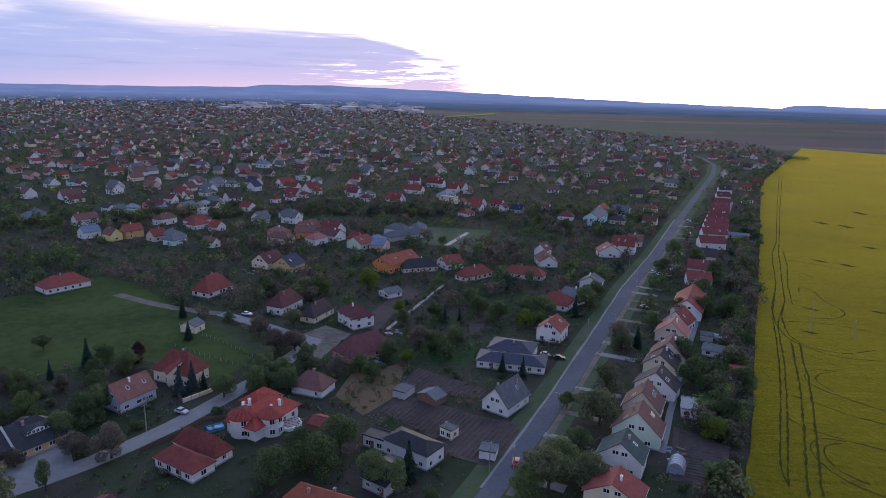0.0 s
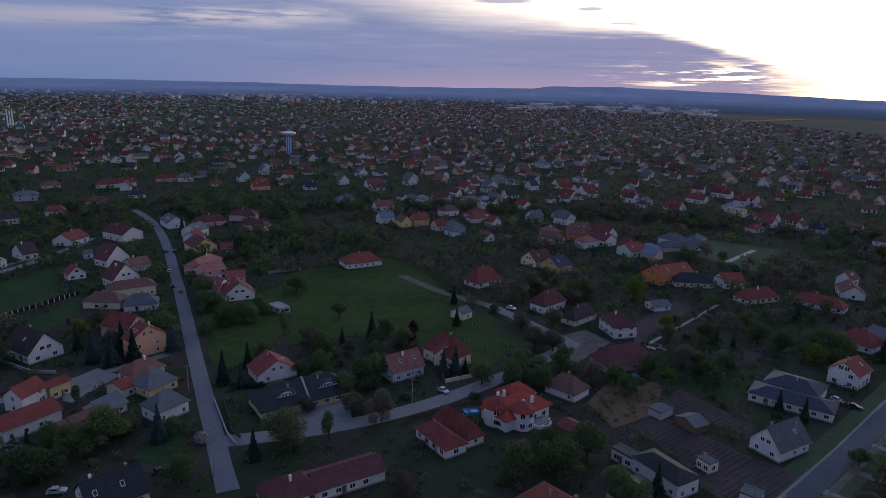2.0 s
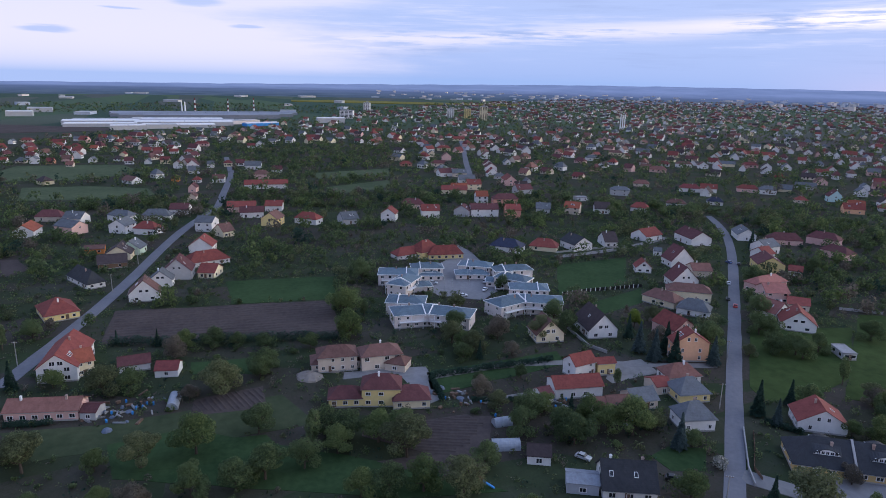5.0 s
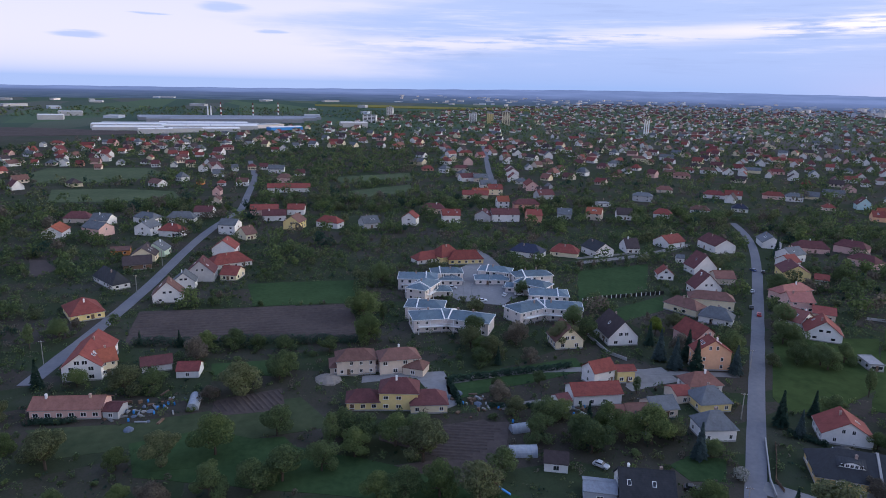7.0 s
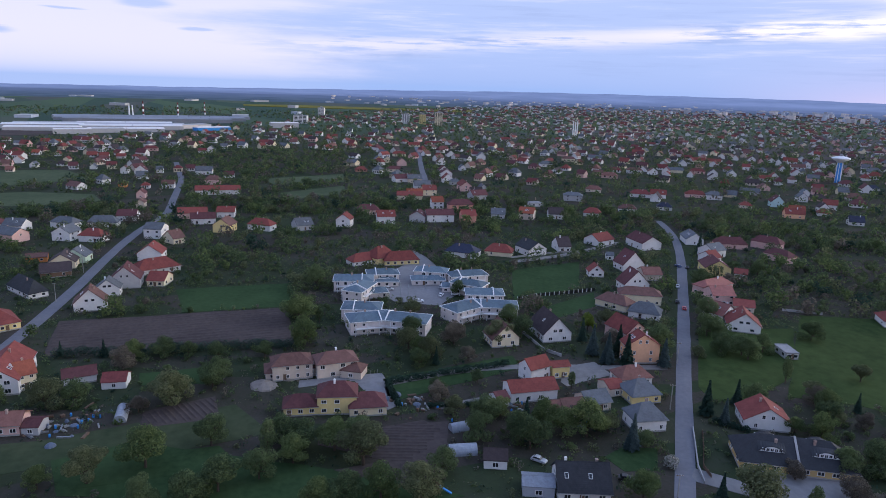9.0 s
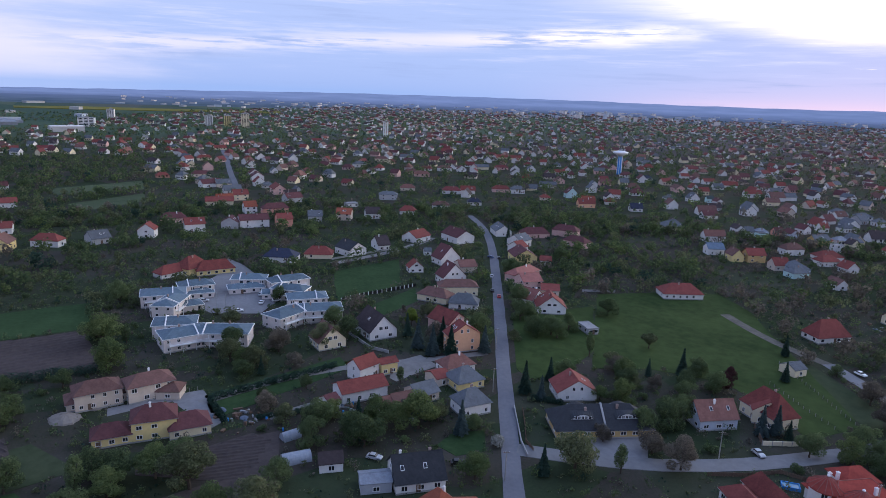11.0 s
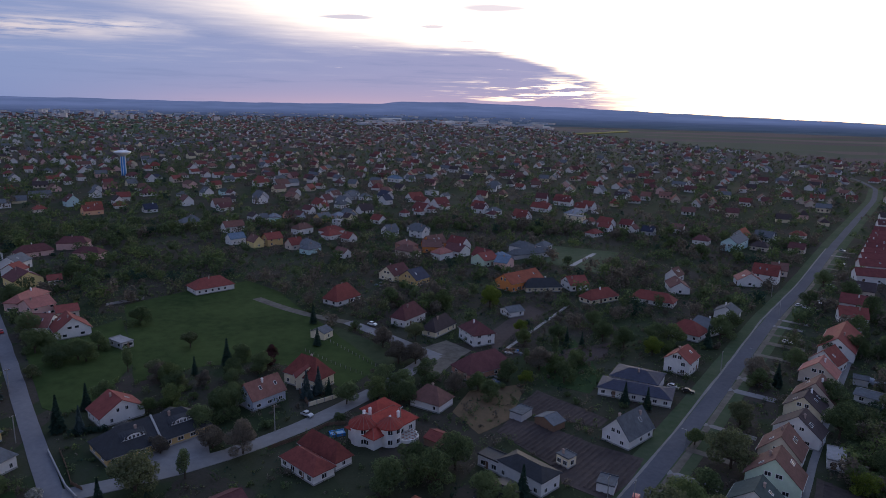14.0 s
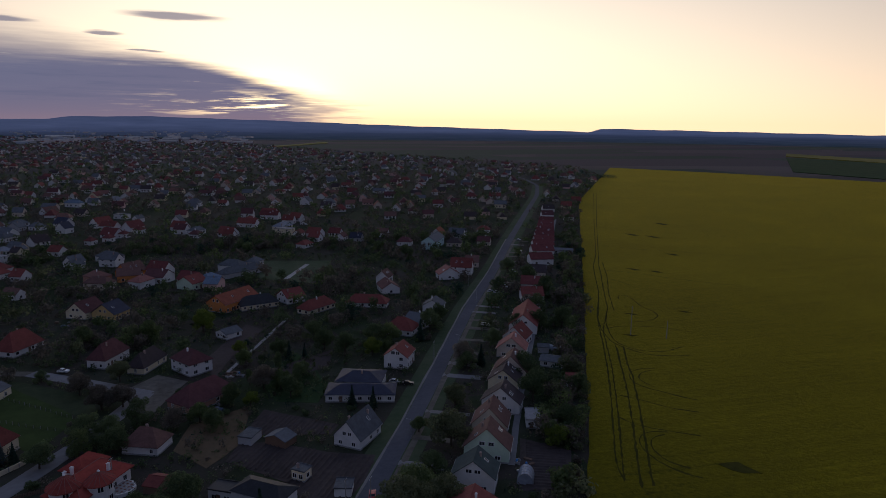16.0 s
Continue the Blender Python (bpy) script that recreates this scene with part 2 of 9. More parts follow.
LAWN = surface("lawn", (0.022, 0.042, 0.017), (0.051, 0.083, 0.034), 0.95, 0.5, 0.05, 0.3, spec=0.03)
VERGE = surface("verge_grass", (0.036, 0.062, 0.028), (0.090, 0.104, 0.066), 0.95, 0.35, 0.05, 0.3, spec=0.03)
DRY = surface("dry_grass", (0.09, 0.075, 0.045), (0.17, 0.12, 0.075), 0.95, 0.4, 0.05, 0.3, spec=0.03)
DRY_GREEN = surface("rough_field_grass", (0.028, 0.043, 0.022), (0.072, 0.082, 0.044), 0.95, 0.3, 0.06, 0.3, spec=0.03)
PALE_GRASS = surface("paddock_grass", (0.048, 0.066, 0.036), (0.092, 0.112, 0.062), 0.95, 0.2, 0.03, 0.3, spec=0.03)
LEAF = surface("leaves_green", (0.066, 0.096, 0.046), (0.152, 0.196, 0.088), 0.8, 0.5, 0.09, island=0.7, per_object=0.5, leaf=0.55, spec=0.08)
LEAF_DARK = surface("needles_dark", (0.026, 0.050, 0.038), (0.058, 0.098, 0.072), 0.85, 0.6, 0.1, island=0.6, per_object=0.4, leaf=0.55, spec=0.08)
LEAF_BLUE = surface("needles_blue", (0.05, 0.075, 0.075), (0.10, 0.14, 0.14), 0.85, 0.6, 0.1, island=0.6, leaf=0.55, spec=0.08)
LEAF_LIGHT = surface("leaves_fresh", (0.09, 0.14, 0.02), (0.20, 0.24, 0.05), 0.8, 0.6, 0.1, island=0.5, leaf=0.55, spec=0.08)
LEAF_BROWN = surface("buds_brown", (0.105, 0.094, 0.078), (0.205, 0.182, 0.145), 0.85, 0.6, 0.1, island=0.6, per_object=0.4, leaf=0.55, spec=0.08)
LEAF_OLIVE = surface("leaves_olive", (0.086, 0.104, 0.054), (0.186, 0.204, 0.106), 0.8, 0.5, 0.09, island=0.7, per_object=0.4, leaf=0.55, spec=0.08)
LEAF_MID = surface("leaves_mid_green", (0.080, 0.116, 0.046), (0.180, 0.222, 0.088), 0.8, 0.5, 0.09, island=0.7, per_object=0.4, leaf=0.55, spec=0.08)
LEAF_WHITE = surface("white_blossom", (0.20, 0.21, 0.18), (0.45, 0.45, 0.42), 0.8, 0.5, 0.09, island=0.9, leaf=0.55, spec=0.08)
TRACK_GREEN = surface("crushed_stems", (0.030, 0.033, 0.008), (0.066, 0.062, 0.012), 0.95, 0.6, spec=0.02)
TARP = surface("blue_tarpaulin", (0.08, 0.10, 0.14), (0.16, 0.19, 0.25), 0.5)
TRACK = surface("trodden_earth", (0.064, 0.060, 0.048), (0.175, 0.158, 0.136), 0.95, 0.5, 0.15, 0.3)
SAND = surface("sand", (0.16, 0.14, 0.12), (0.26, 0.23, 0.20), 0.95, 1.0, 0.2, 0.3)
LEAF_PURPLE = surface("leaves_purple", (0.040, 0.020, 0.024), (0.08, 0.036, 0.042), 0.85, 0.6, 0.1, island=0.6, leaf=0.55, spec=0.08)
BARK = surface("bark", (0.05, 0.04, 0.032), (0.10, 0.08, 0.065), 0.95, 3.0)
METAL = surface("galvanised_steel", (0.28, 0.29, 0.30), (0.42, 0.43, 0.44), 0.45, 3.0, 0.5, metal=0.7)
BLUE = surface("blue_paint", (0.05, 0.20, 0.52), (0.09, 0.28, 0.62), 0.5)
FILM = surface("greenhouse_film", (0.20, 0.22, 0.26), (0.36, 0.39, 0.44), 0.45, 1.2)
RUBBER = surface("rubber", (0.015, 0.015, 0.015), (0.03, 0.03, 0.03), 0.8)
TIMBER = surface("timber", (0.09, 0.06, 0.045), (0.20, 0.14, 0.10), 0.9, 2.0)
POLE = surface("pole_concrete", (0.22, 0.21, 0.20), (0.34, 0.33, 0.31), 0.9)


def glass(name, colour=(0.02, 0.024, 0.03)):
    m = bpy.data.materials.new(name)
    m.use_nodes = True
    p = next(n for n in m.node_tree.nodes if n.type == "BSDF_PRINCIPLED")
    p.inputs["Base Color"].default_value = (*colour, 1)
    p.inputs["Roughness"].default_value = 0.06
    p.inputs["Specular IOR Level"].default_value = 0.6
    return m


PANE = glass("window_glass")
POOL = glass("pool_water", (0.03, 0.16, 0.30))


# ---- mesh helpers ----
def mesh(name, verts, faces, materials, slots=None, smooth=False):
    me = bpy.data.meshes.new(name)
    me.from_pydata(verts, [], faces)
    for m in materials if isinstance(materials, (list, tuple)) else [materials]:
        me.materials.append(m)
    if slots is not None:
        me.polygons.foreach_set("material_index", slots)
    if smooth:
        me.polygons.foreach_set("use_smooth", [True] * len(me.polygons))
    me.update()
    return me


def part(name, me, parent, m=None, label=""):
    ob = new(name, me)
    ob.parent = parent
    if m is not None:
        ob.matrix_basis = m
    return tagged(ob, label)


def join(*pieces):
    """Several (verts, faces) as one."""
    verts, faces = [], []
    for v, f in pieces:
        k = len(verts)
        verts += [tuple(p) for p in v]
        faces += [tuple(i + k for i in q) for q in f]
    return verts, faces


def block(x0, y0, z0, x1, y1, z1):
    v = [(x, y, z) for z in (z0, z1) for x, y in ((x0, y0), (x1, y0), (x1, y1), (x0, y1))]
    return v, [(3, 2, 1, 0), (4, 5, 6, 7), (0, 1, 5, 4), (1, 2, 6, 5), (2, 3, 7, 6), (3, 0, 4, 7)]


def prism(profile, x0, x1):
    """A profile of (y, z) drawn out along x."""
    n = len(profile)
    v = [(x, y, z) for x in (x0, x1) for y, z in profile]
    f = [tuple(range(n))[::-1], tuple(range(n, 2 * n))]
    f += [(i, (i + 1) % n, n + (i + 1) % n, n + i) for i in range(n)]
    return v, [q[::-1] for q in f]


def tube(r0, r1, z0, z1, n=12, cx=0.0, cy=0.0):
    v = [(cx + r * math.cos(2 * math.pi * i / n), cy + r * math.sin(2 * math.pi * i / n), z) for r, z in ((r0, z0), (r1, z1)) for i in range(n)]
    f = [tuple(range(n))[::-1], tuple(range(n, 2 * n))] + [(i, (i + 1) % n, n + (i + 1) % n, n + i) for i in range(n)]
    return v, f


def lathe(profile, n=16):
    v = [(r * math.cos(2 * math.pi * i / n), r * math.sin(2 * math.pi * i / n), z) for r, z in profile for i in range(n)]
    f = [(k * n + i, k * n + (i + 1) % n, (k + 1) * n + (i + 1) % n, (k + 1) * n + i) for k in range(len(profile) - 1) for i in range(n)]
    f += [tuple(range(n))[::-1], tuple(range((len(profile) - 1) * n, len(profile) * n))]
    return v, f


def rise(d):
    """The land climbs gently beyond the town."""
    s = np.clip((np.asarray(d, float) - 1500) / 2380, 0, 1)
    return 22.0 * s ** 1.6


# ---- ground ----
def inside(px, py, poly):
    px, py = np.asarray(px, float), np.asarray(py, float)
    hit = np.zeros(px.shape, bool)
    n = len(poly)
    for i in range(n):
        (xa, ya), (xb, yb) = poly[i], poly[(i + 1) % n]
        if ya == yb:
            continue
        hit ^= ((ya > py) != (yb > py)) & (px < (xb - xa) * (py - ya) / (yb - ya) + xa)
    return hit


def hills(az):
    """Height of the far ridge over the plain, by the angle to the left of +y."""
    h = np.interp(az, [-60, -46, -36, -27.2, -26.2, -25.4, -20, -12, -6, 0, 6, 10, 15.6, 17, 24, 34, 40, 52, 62, 75, 90, 105],
                  [0, 2, 12, 22, 19, -1, 8, 25, 40, 57, 70, 80, 76, 60, 50, 48, 54, 52, 46, 26, 8, 0])
    return h + 1.2 * np.sin(az * 1.3) + 0.7 * np.sin(az * 3.1 + 1)


def ground_sheet():
    rings = np.concatenate([np.linspace(0, 600, 16), np.geomspace(660, 3450, 30)])
    az = np.radians(np.linspace(0, 360, 361)[:-1])
    r, a = np.meshgrid(rings, az, indexing="ij")
    deg = np.degrees((a + np.pi) % (2 * np.pi) - np.pi)
    z = rise(r)
    v = np.stack([-np.sin(a) * r, np.cos(a) * r, z], -1).reshape(-1, 3)
    n = len(az)
    f = []
    for k in range(len(rings) - 1):
        i = np.arange(n)
        j = (i + 1) % n
        f += np.stack([k * n + i, k * n + j, (k + 1) * n + j, (k + 1) * n + i], -1).tolist()
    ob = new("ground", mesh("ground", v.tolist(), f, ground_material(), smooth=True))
    return tagged(ob, "gardens, orchards and open farmland reaching a low ridge of hills", "ground", kind="structure")


def ground_material():
    m = bpy.data.materials.new("garden_land")
    m.use_nodes = True
    t = m.node_tree
    p = next(n for n in t.nodes if n.type == "BSDF_PRINCIPLED")
    where = t.nodes.new("ShaderNodeNewGeometry").outputs["Position"]
    xyz = node(t, "ShaderNodeSeparateXYZ", i0=where)
    dist = maths(t, "SQRT", maths(t, "ADD", maths(t, "MULTIPLY", xyz.outputs[0], xyz.outputs[0]), maths(t, "MULTIPLY", xyz.outputs[1], xyz.outputs[1])))
    a = noise_tex(t, where, 0.035, 5.0, 0.6)
    b = noise_tex(t, where, 0.35, 5.0, 0.65)
    # garden plots: long cells of grass, dug soil and rough growth
    turn = t.nodes.new("ShaderNodeMapping")
    t.links.new(where, turn.inputs[0])
    turn.inputs["Rotation"].default_value = (0, 0, radians(25))
    turn.inputs["Scale"].default_value = (0.055, 0.028, 0.05)
    cells = t.nodes.new("ShaderNodeTexVoronoi")
    t.links.new(turn.outputs[0], cells.inputs["Vector"])
    cells.inputs["Scale"].default_value = 1.0
    plot = node(t, "ShaderNodeSeparateColor", i0=cells.outputs["Color"]).outputs[0]
    near = ramp(t, plot, [(0.0, (0.041, 0.049, 0.028)), (0.28, (0.031, 0.046, 0.022)), (0.45, (0.053, 0.055, 0.036)), (0.6, (0.057, 0.048, 0.042)), (0.78, (0.064, 0.050, 0.047)), (1.0, (0.036, 0.055, 0.024))])
    c = noise_tex(t, where, 1.3, 4.0, 0.7)
    near = mix(t, ramp(t, c, [(0.45, (0, 0, 0)), (0.65, (0.6,) * 3)]), near, (0.027, 0.037, 0.020))
    near = mix(t, ramp(t, b, [(0.35, (0, 0, 0)), (0.7, (0.600, 0.600, 0.600))]), near, (0.033, 0.041, 0.024))
    near = mix(t, ramp(t, a, [(0.5, (0, 0, 0)), (0.7, (0.500, 0.500, 0.500))]), near, (0.075, 0.068, 0.063))
    # far fields
    wide = t.nodes.new("ShaderNodeMapping")
    t.links.new(where, wide.inputs[0])
    wide.inputs["Rotation"].default_value = (0, 0, radians(-20))
    wide.inputs["Scale"].default_value = (0.0016, 0.0075, 0.001)
    farm = t.nodes.new("ShaderNodeTexVoronoi")
    t.links.new(wide.outputs[0], farm.inputs["Vector"])
    farm.inputs["Scale"].default_value = 1.0
    crop = node(t, "ShaderNodeSeparateColor", i0=farm.outputs["Color"]).outputs[1]
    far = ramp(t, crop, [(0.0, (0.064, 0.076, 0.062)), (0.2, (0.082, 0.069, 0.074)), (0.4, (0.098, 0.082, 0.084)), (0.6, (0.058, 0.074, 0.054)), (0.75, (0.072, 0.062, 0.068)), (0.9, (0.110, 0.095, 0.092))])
    for e in t.nodes:
        if e.type == "VALTORGB" and e.outputs[0] == far:
            e.color_ramp.interpolation = "CONSTANT"
    # greener fields to the west
    green = ramp(t, crop, [(0.0, (0.060, 0.088, 0.058)), (0.25, (0.075, 0.110, 0.062)), (0.5, (0.085, 0.088, 0.080)), (0.7, (0.050, 0.080, 0.056))])
    far = mix(t, ramp(t, maths(t, "DIVIDE", xyz.outputs[0], -1600.0 * PLAN), [(0.45, (0, 0, 0)), (0.7, (1, 1, 1))]), far, green)
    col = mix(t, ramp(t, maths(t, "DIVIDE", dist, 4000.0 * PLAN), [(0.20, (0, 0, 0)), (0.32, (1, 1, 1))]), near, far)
    t.links.new(col, p.inputs["Base Color"])
    p.inputs["Roughness"].default_value = 0.97
    p.inputs["Specular IOR Level"].default_value = 0.03
    n = t.nodes.new("ShaderNodeBump")
    t.links.new(b, n.inputs["Height"])
    n.inputs["Strength"].default_value, n.inputs["Distance"].default_value = 0.5, 0.5
    t.links.new(n.outputs[0], p.inputs["Normal"])
    return m


ground_sheet()


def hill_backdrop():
    """The far ridge, kilometres off, with blue distance haze painted into its colour."""
    m = bpy.data.materials.new("hazed_hills")
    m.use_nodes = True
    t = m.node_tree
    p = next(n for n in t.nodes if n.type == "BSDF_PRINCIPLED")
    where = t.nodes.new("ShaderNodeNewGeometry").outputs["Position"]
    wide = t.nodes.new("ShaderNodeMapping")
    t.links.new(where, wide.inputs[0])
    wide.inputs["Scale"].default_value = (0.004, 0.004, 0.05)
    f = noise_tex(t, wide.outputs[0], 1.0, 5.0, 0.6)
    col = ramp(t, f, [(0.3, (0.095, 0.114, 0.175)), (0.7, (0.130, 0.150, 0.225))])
    # woods, fields and settlements on the plain before the ridge, bluish with painted haze
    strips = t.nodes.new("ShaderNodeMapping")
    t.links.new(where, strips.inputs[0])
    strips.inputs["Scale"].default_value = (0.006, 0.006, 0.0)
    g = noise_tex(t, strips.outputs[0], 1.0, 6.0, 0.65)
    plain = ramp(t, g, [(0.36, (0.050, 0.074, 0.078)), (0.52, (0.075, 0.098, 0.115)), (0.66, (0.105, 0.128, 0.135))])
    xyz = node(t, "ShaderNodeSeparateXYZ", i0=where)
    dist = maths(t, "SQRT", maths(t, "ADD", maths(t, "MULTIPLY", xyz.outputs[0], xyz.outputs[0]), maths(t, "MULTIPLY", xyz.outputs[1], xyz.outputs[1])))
    # painted haze: the plain's colour blends into the ridge's blue with distance
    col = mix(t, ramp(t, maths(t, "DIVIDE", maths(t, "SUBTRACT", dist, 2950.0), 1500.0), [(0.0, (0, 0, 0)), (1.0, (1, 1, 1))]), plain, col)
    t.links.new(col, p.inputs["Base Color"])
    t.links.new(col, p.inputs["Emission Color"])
    # the land glows in its own colour, stronger farther off, to imitate haze
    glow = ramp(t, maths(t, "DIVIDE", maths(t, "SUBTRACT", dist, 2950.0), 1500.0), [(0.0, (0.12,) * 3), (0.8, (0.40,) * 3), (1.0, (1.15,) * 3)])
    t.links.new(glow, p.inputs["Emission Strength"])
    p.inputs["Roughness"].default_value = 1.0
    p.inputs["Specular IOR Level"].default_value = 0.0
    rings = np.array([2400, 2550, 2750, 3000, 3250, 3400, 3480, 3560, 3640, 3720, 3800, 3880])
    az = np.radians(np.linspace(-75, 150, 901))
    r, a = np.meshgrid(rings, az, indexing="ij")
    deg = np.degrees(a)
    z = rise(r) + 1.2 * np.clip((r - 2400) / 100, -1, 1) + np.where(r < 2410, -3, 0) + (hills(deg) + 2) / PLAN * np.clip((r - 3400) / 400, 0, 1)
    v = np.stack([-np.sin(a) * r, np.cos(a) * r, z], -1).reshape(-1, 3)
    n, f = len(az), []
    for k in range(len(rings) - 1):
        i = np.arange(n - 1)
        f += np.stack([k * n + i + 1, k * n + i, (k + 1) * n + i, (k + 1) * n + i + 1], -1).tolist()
    tagged(new("backdrop", mesh("backdrop", v.tolist(), f, m, smooth=True)), "long low ridge of hills with painted blue haze", "hills", kind="structure")


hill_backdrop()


def plot(name, points, material, z, label, category, kind="structure", cut=6.0):
    """A flat piece of land with an outline of corners, softened by small steps."""
    pts = []
    n = len(points)
    rnd = random.Random(n + int(abs(points[0][0])))
    for i in range(n):
        a, b = Vector(points[i]), Vector(points[(i + 1) % n])
        k = max(1, int((b - a).length / cut))
        for s in range(k):
            p = a.lerp(b, s / k)
            w = 0.0 if s == 0 else 0.3
            pts.append((p.x + rnd.uniform(-w, w), p.y + rnd.uniform(-w, w)))
    bm = bmesh.new()
    top = bm.faces.new([bm.verts.new((x, y, z + float(rise(math.hypot(x, y))))) for x, y in pts])
    if top.normal.z < 0:
        top.normal_flip()
    bm.normal_update()
    if top.normal.z < 0:
        bmesh.ops.reverse_faces(bm, faces=[top])
    ex = bmesh.ops.extrude_face_region(bm, geom=[top])
    down = [e for e in ex["geom"] if isinstance(e, bmesh.types.BMVert)]
    bmesh.ops.translate(bm, verts=down, vec=(0, 0, 0))
    for v in bm.verts:
        if v not in down:
            v.co.z -= 0.3 + z
    bmesh.ops.triangulate(bm, faces=bm.faces)
    bmesh.ops.recalc_face_normals(bm, faces=bm.faces)
    me = bpy.data.meshes.new(name)
    bm.to_mesh(me)
    bm.free()
    me.materials.append(material)
    return tagged(new(name, me), label, category, kind=kind)


def strip(name, points, width, material, z, label, category="road"):
    """A road along points, with a shallow camber and an edge that drops into the ground."""
    pts = [Vector(p) for p in points]
    fine = []
    for i in range(len(pts) - 1):
        k = max(1, int((pts[i + 1] - pts[i]).length / 8))
        fine += [pts[i].lerp(pts[i + 1], s / k) for s in range(k)]
    fine.append(pts[-1])
    for _ in range(6):
        fine = [fine[0]] + [(fine[i - 1] + fine[i] * 2 + fine[i + 1]) / 4 for i in range(1, len(fine) - 1)] + [fine[-1]]
    rnd = random.Random(len(fine))
    v, f = [], []
    for i, p in enumerate(fine):
        d = (fine[min(i + 1, len(fine) - 1)] - fine[max(i - 1, 0)]).normalized()
        side = Vector((d.y, -d.x))
        for s, h in ((-1, -0.3), (-1, z), (0, z + 0.05), (1, z), (1, -0.3)):
            q = p + side * s * (width / 2 + (rnd.uniform(-0.12, 0.12) if s else 0))
            v.append((q.x, q.y, h + float(rise(q.length))))
        if i:
            k = 5 * i
            f += [(k - 5 + j, k + j, k + j + 1, k - 4 + j) for j in range(4)]
    return tagged(new(name, mesh(name, v, f, material)), label, category, kind="structure")


def rape_material():
    m = bpy.data.materials.new("rapeseed_bloom")
    m.use_nodes = True
    t = m.node_tree
    p = next(n for n in t.nodes if n.type == "BSDF_PRINCIPLED")
    where = t.nodes.new("ShaderNodeNewGeometry").outputs["Position"]
    a = noise_tex(t, where, 0.012, 4.0, 0.55)
    b = noise_tex(t, where, 0.75, 6.0, 0.75)
    # sowing lines along the field
    turn = t.nodes.new("ShaderNodeMapping")
    t.links.new(where, turn.inputs[0])
    turn.inputs["Rotation"].default_value = (0, 0, radians(-65))
    turn.inputs["Scale"].default_value = (0.015, 0.42, 0.1)
    rows = noise_tex(t, turn.outputs[0], 1.0, 4.0, 0.6)
    f = maths(t, "ADD", maths(t, "MULTIPLY", a, 0.35), maths(t, "ADD", maths(t, "MULTIPLY", b, 0.6), maths(t, "MULTIPLY", rows, 0.30)))
    col = ramp(t, f, [(0.44, (0.020, 0.026, 0.006)), (0.56, (0.066, 0.064, 0.004)), (0.68, (0.100, 0.091, 0.004)), (0.84, (0.176, 0.156, 0.005))])
    t.links.new(col, p.inputs["Base Color"])
    p.inputs["Roughness"].default_value = 0.95
    p.inputs["Specular IOR Level"].default_value = 0.05
    # petal fuzz as a yellow sheen, set to brighten the field at grazing angles
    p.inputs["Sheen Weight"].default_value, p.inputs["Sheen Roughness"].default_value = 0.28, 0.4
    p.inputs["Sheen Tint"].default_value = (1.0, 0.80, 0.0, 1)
    n = t.nodes.new("ShaderNodeBump")
    t.links.new(b, n.inputs["Height"])
    n.inputs["Strength"].default_value, n.inputs["Distance"].default_value = 0.7, 0.4
    t.links.new(n.outputs[0], p.inputs["Normal"])
    return m


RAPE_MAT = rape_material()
# rapeseed for the far strips, with the dulling of distance haze put into its colour
HAZY_BLOOM = surface("hazy_bloom", (0.100, 0.100, 0.016), (0.200, 0.172, 0.024), 0.95, 0.05, 0.01)


# ---- land and roads ----
RAPE = [(4.0, -10.0), (60.1, 112.3), (76.0, 145.3), (96.1, 190.1), (131.2, 267.6), (178.0, 371.8), (260.7, 557.4), (291.6, 620.5), (360.9, 739.1), (544.0, 1053.0), (619.0, 965.0), (676.0, 899.0), (738.0, 808.0), (790.0, 738.0), (1150.0, 250.0), (1500.0, -500.0), (-220.0, -500.0)]
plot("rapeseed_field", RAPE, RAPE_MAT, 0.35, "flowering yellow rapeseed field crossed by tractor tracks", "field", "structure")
MEADOW_A = [(-163.2, 206.8), (-152.8, 228.9), (-136.4, 251.5), (-117.3, 240.4), (-89.9, 212.6), (-55.8, 177.7), (-53.3, 172.8), (-57.4, 156.2), (-67.7, 164.1), (-87.3, 170.4), (-104.4, 160.2), (-114.2, 146.3)]
plot("meadow", MEADOW_A, MEADOW, 0.06, "open green meadow of short grass between houses", "meadow", "structure")
PLOUGH = [(-199.4, -37.9), (-228.8, -37.9), (-227.3, -21.2), (-222.7, 31.9), (-191.2, 30.7), (-194.7, -0.2)]
plot("ploughed_field", PLOUGH, SOIL, 0.08, "bare brown ploughed field", "field", "structure")
BEDS_A = [(-14.2, 143.1), (-11.6, 151.8), (-3.7, 150.3), (9.3, 142.5), (19.5, 139.0), (15.9, 128.6), (10.9, 120.2), (2.0, 124.4), (0.5, 129.8)]
plot("vegetable_plot", BEDS_A, SOIL, 0.07, "dug vegetable plot with rows of bare soil", "garden plot", "structure")
BEDS_B = [(-6.5, 169.9), (12.3, 156.6), (9.9, 151.6), (-11.4, 155.1)]
plot("vegetable_plot", BEDS_B, SOIL, 0.07, "dark dug garden soil behind a house", "garden plot", "structure")
MEADOW_B = [(-161.7, 158.5), (-158.4, 172.1), (-153.4, 192.5), (-124.2, 160.3), (-115.7, 136.1), (-118.5, 125.0), (-126.1, 127.1)]
plot("meadow", MEADOW_B, MEADOW, 0.055, "rough green meadow beside the side street", "meadow", "structure")
LAWN_A = [(-156.8, 47.9), (-160.9, 88.8), (-152.2, 87.2), (-143.6, 45.6)]
plot("lawn", LAWN_A, LAWN, 0.07, "mown green lawn framed by a dark hedge", "lawn", "structure")
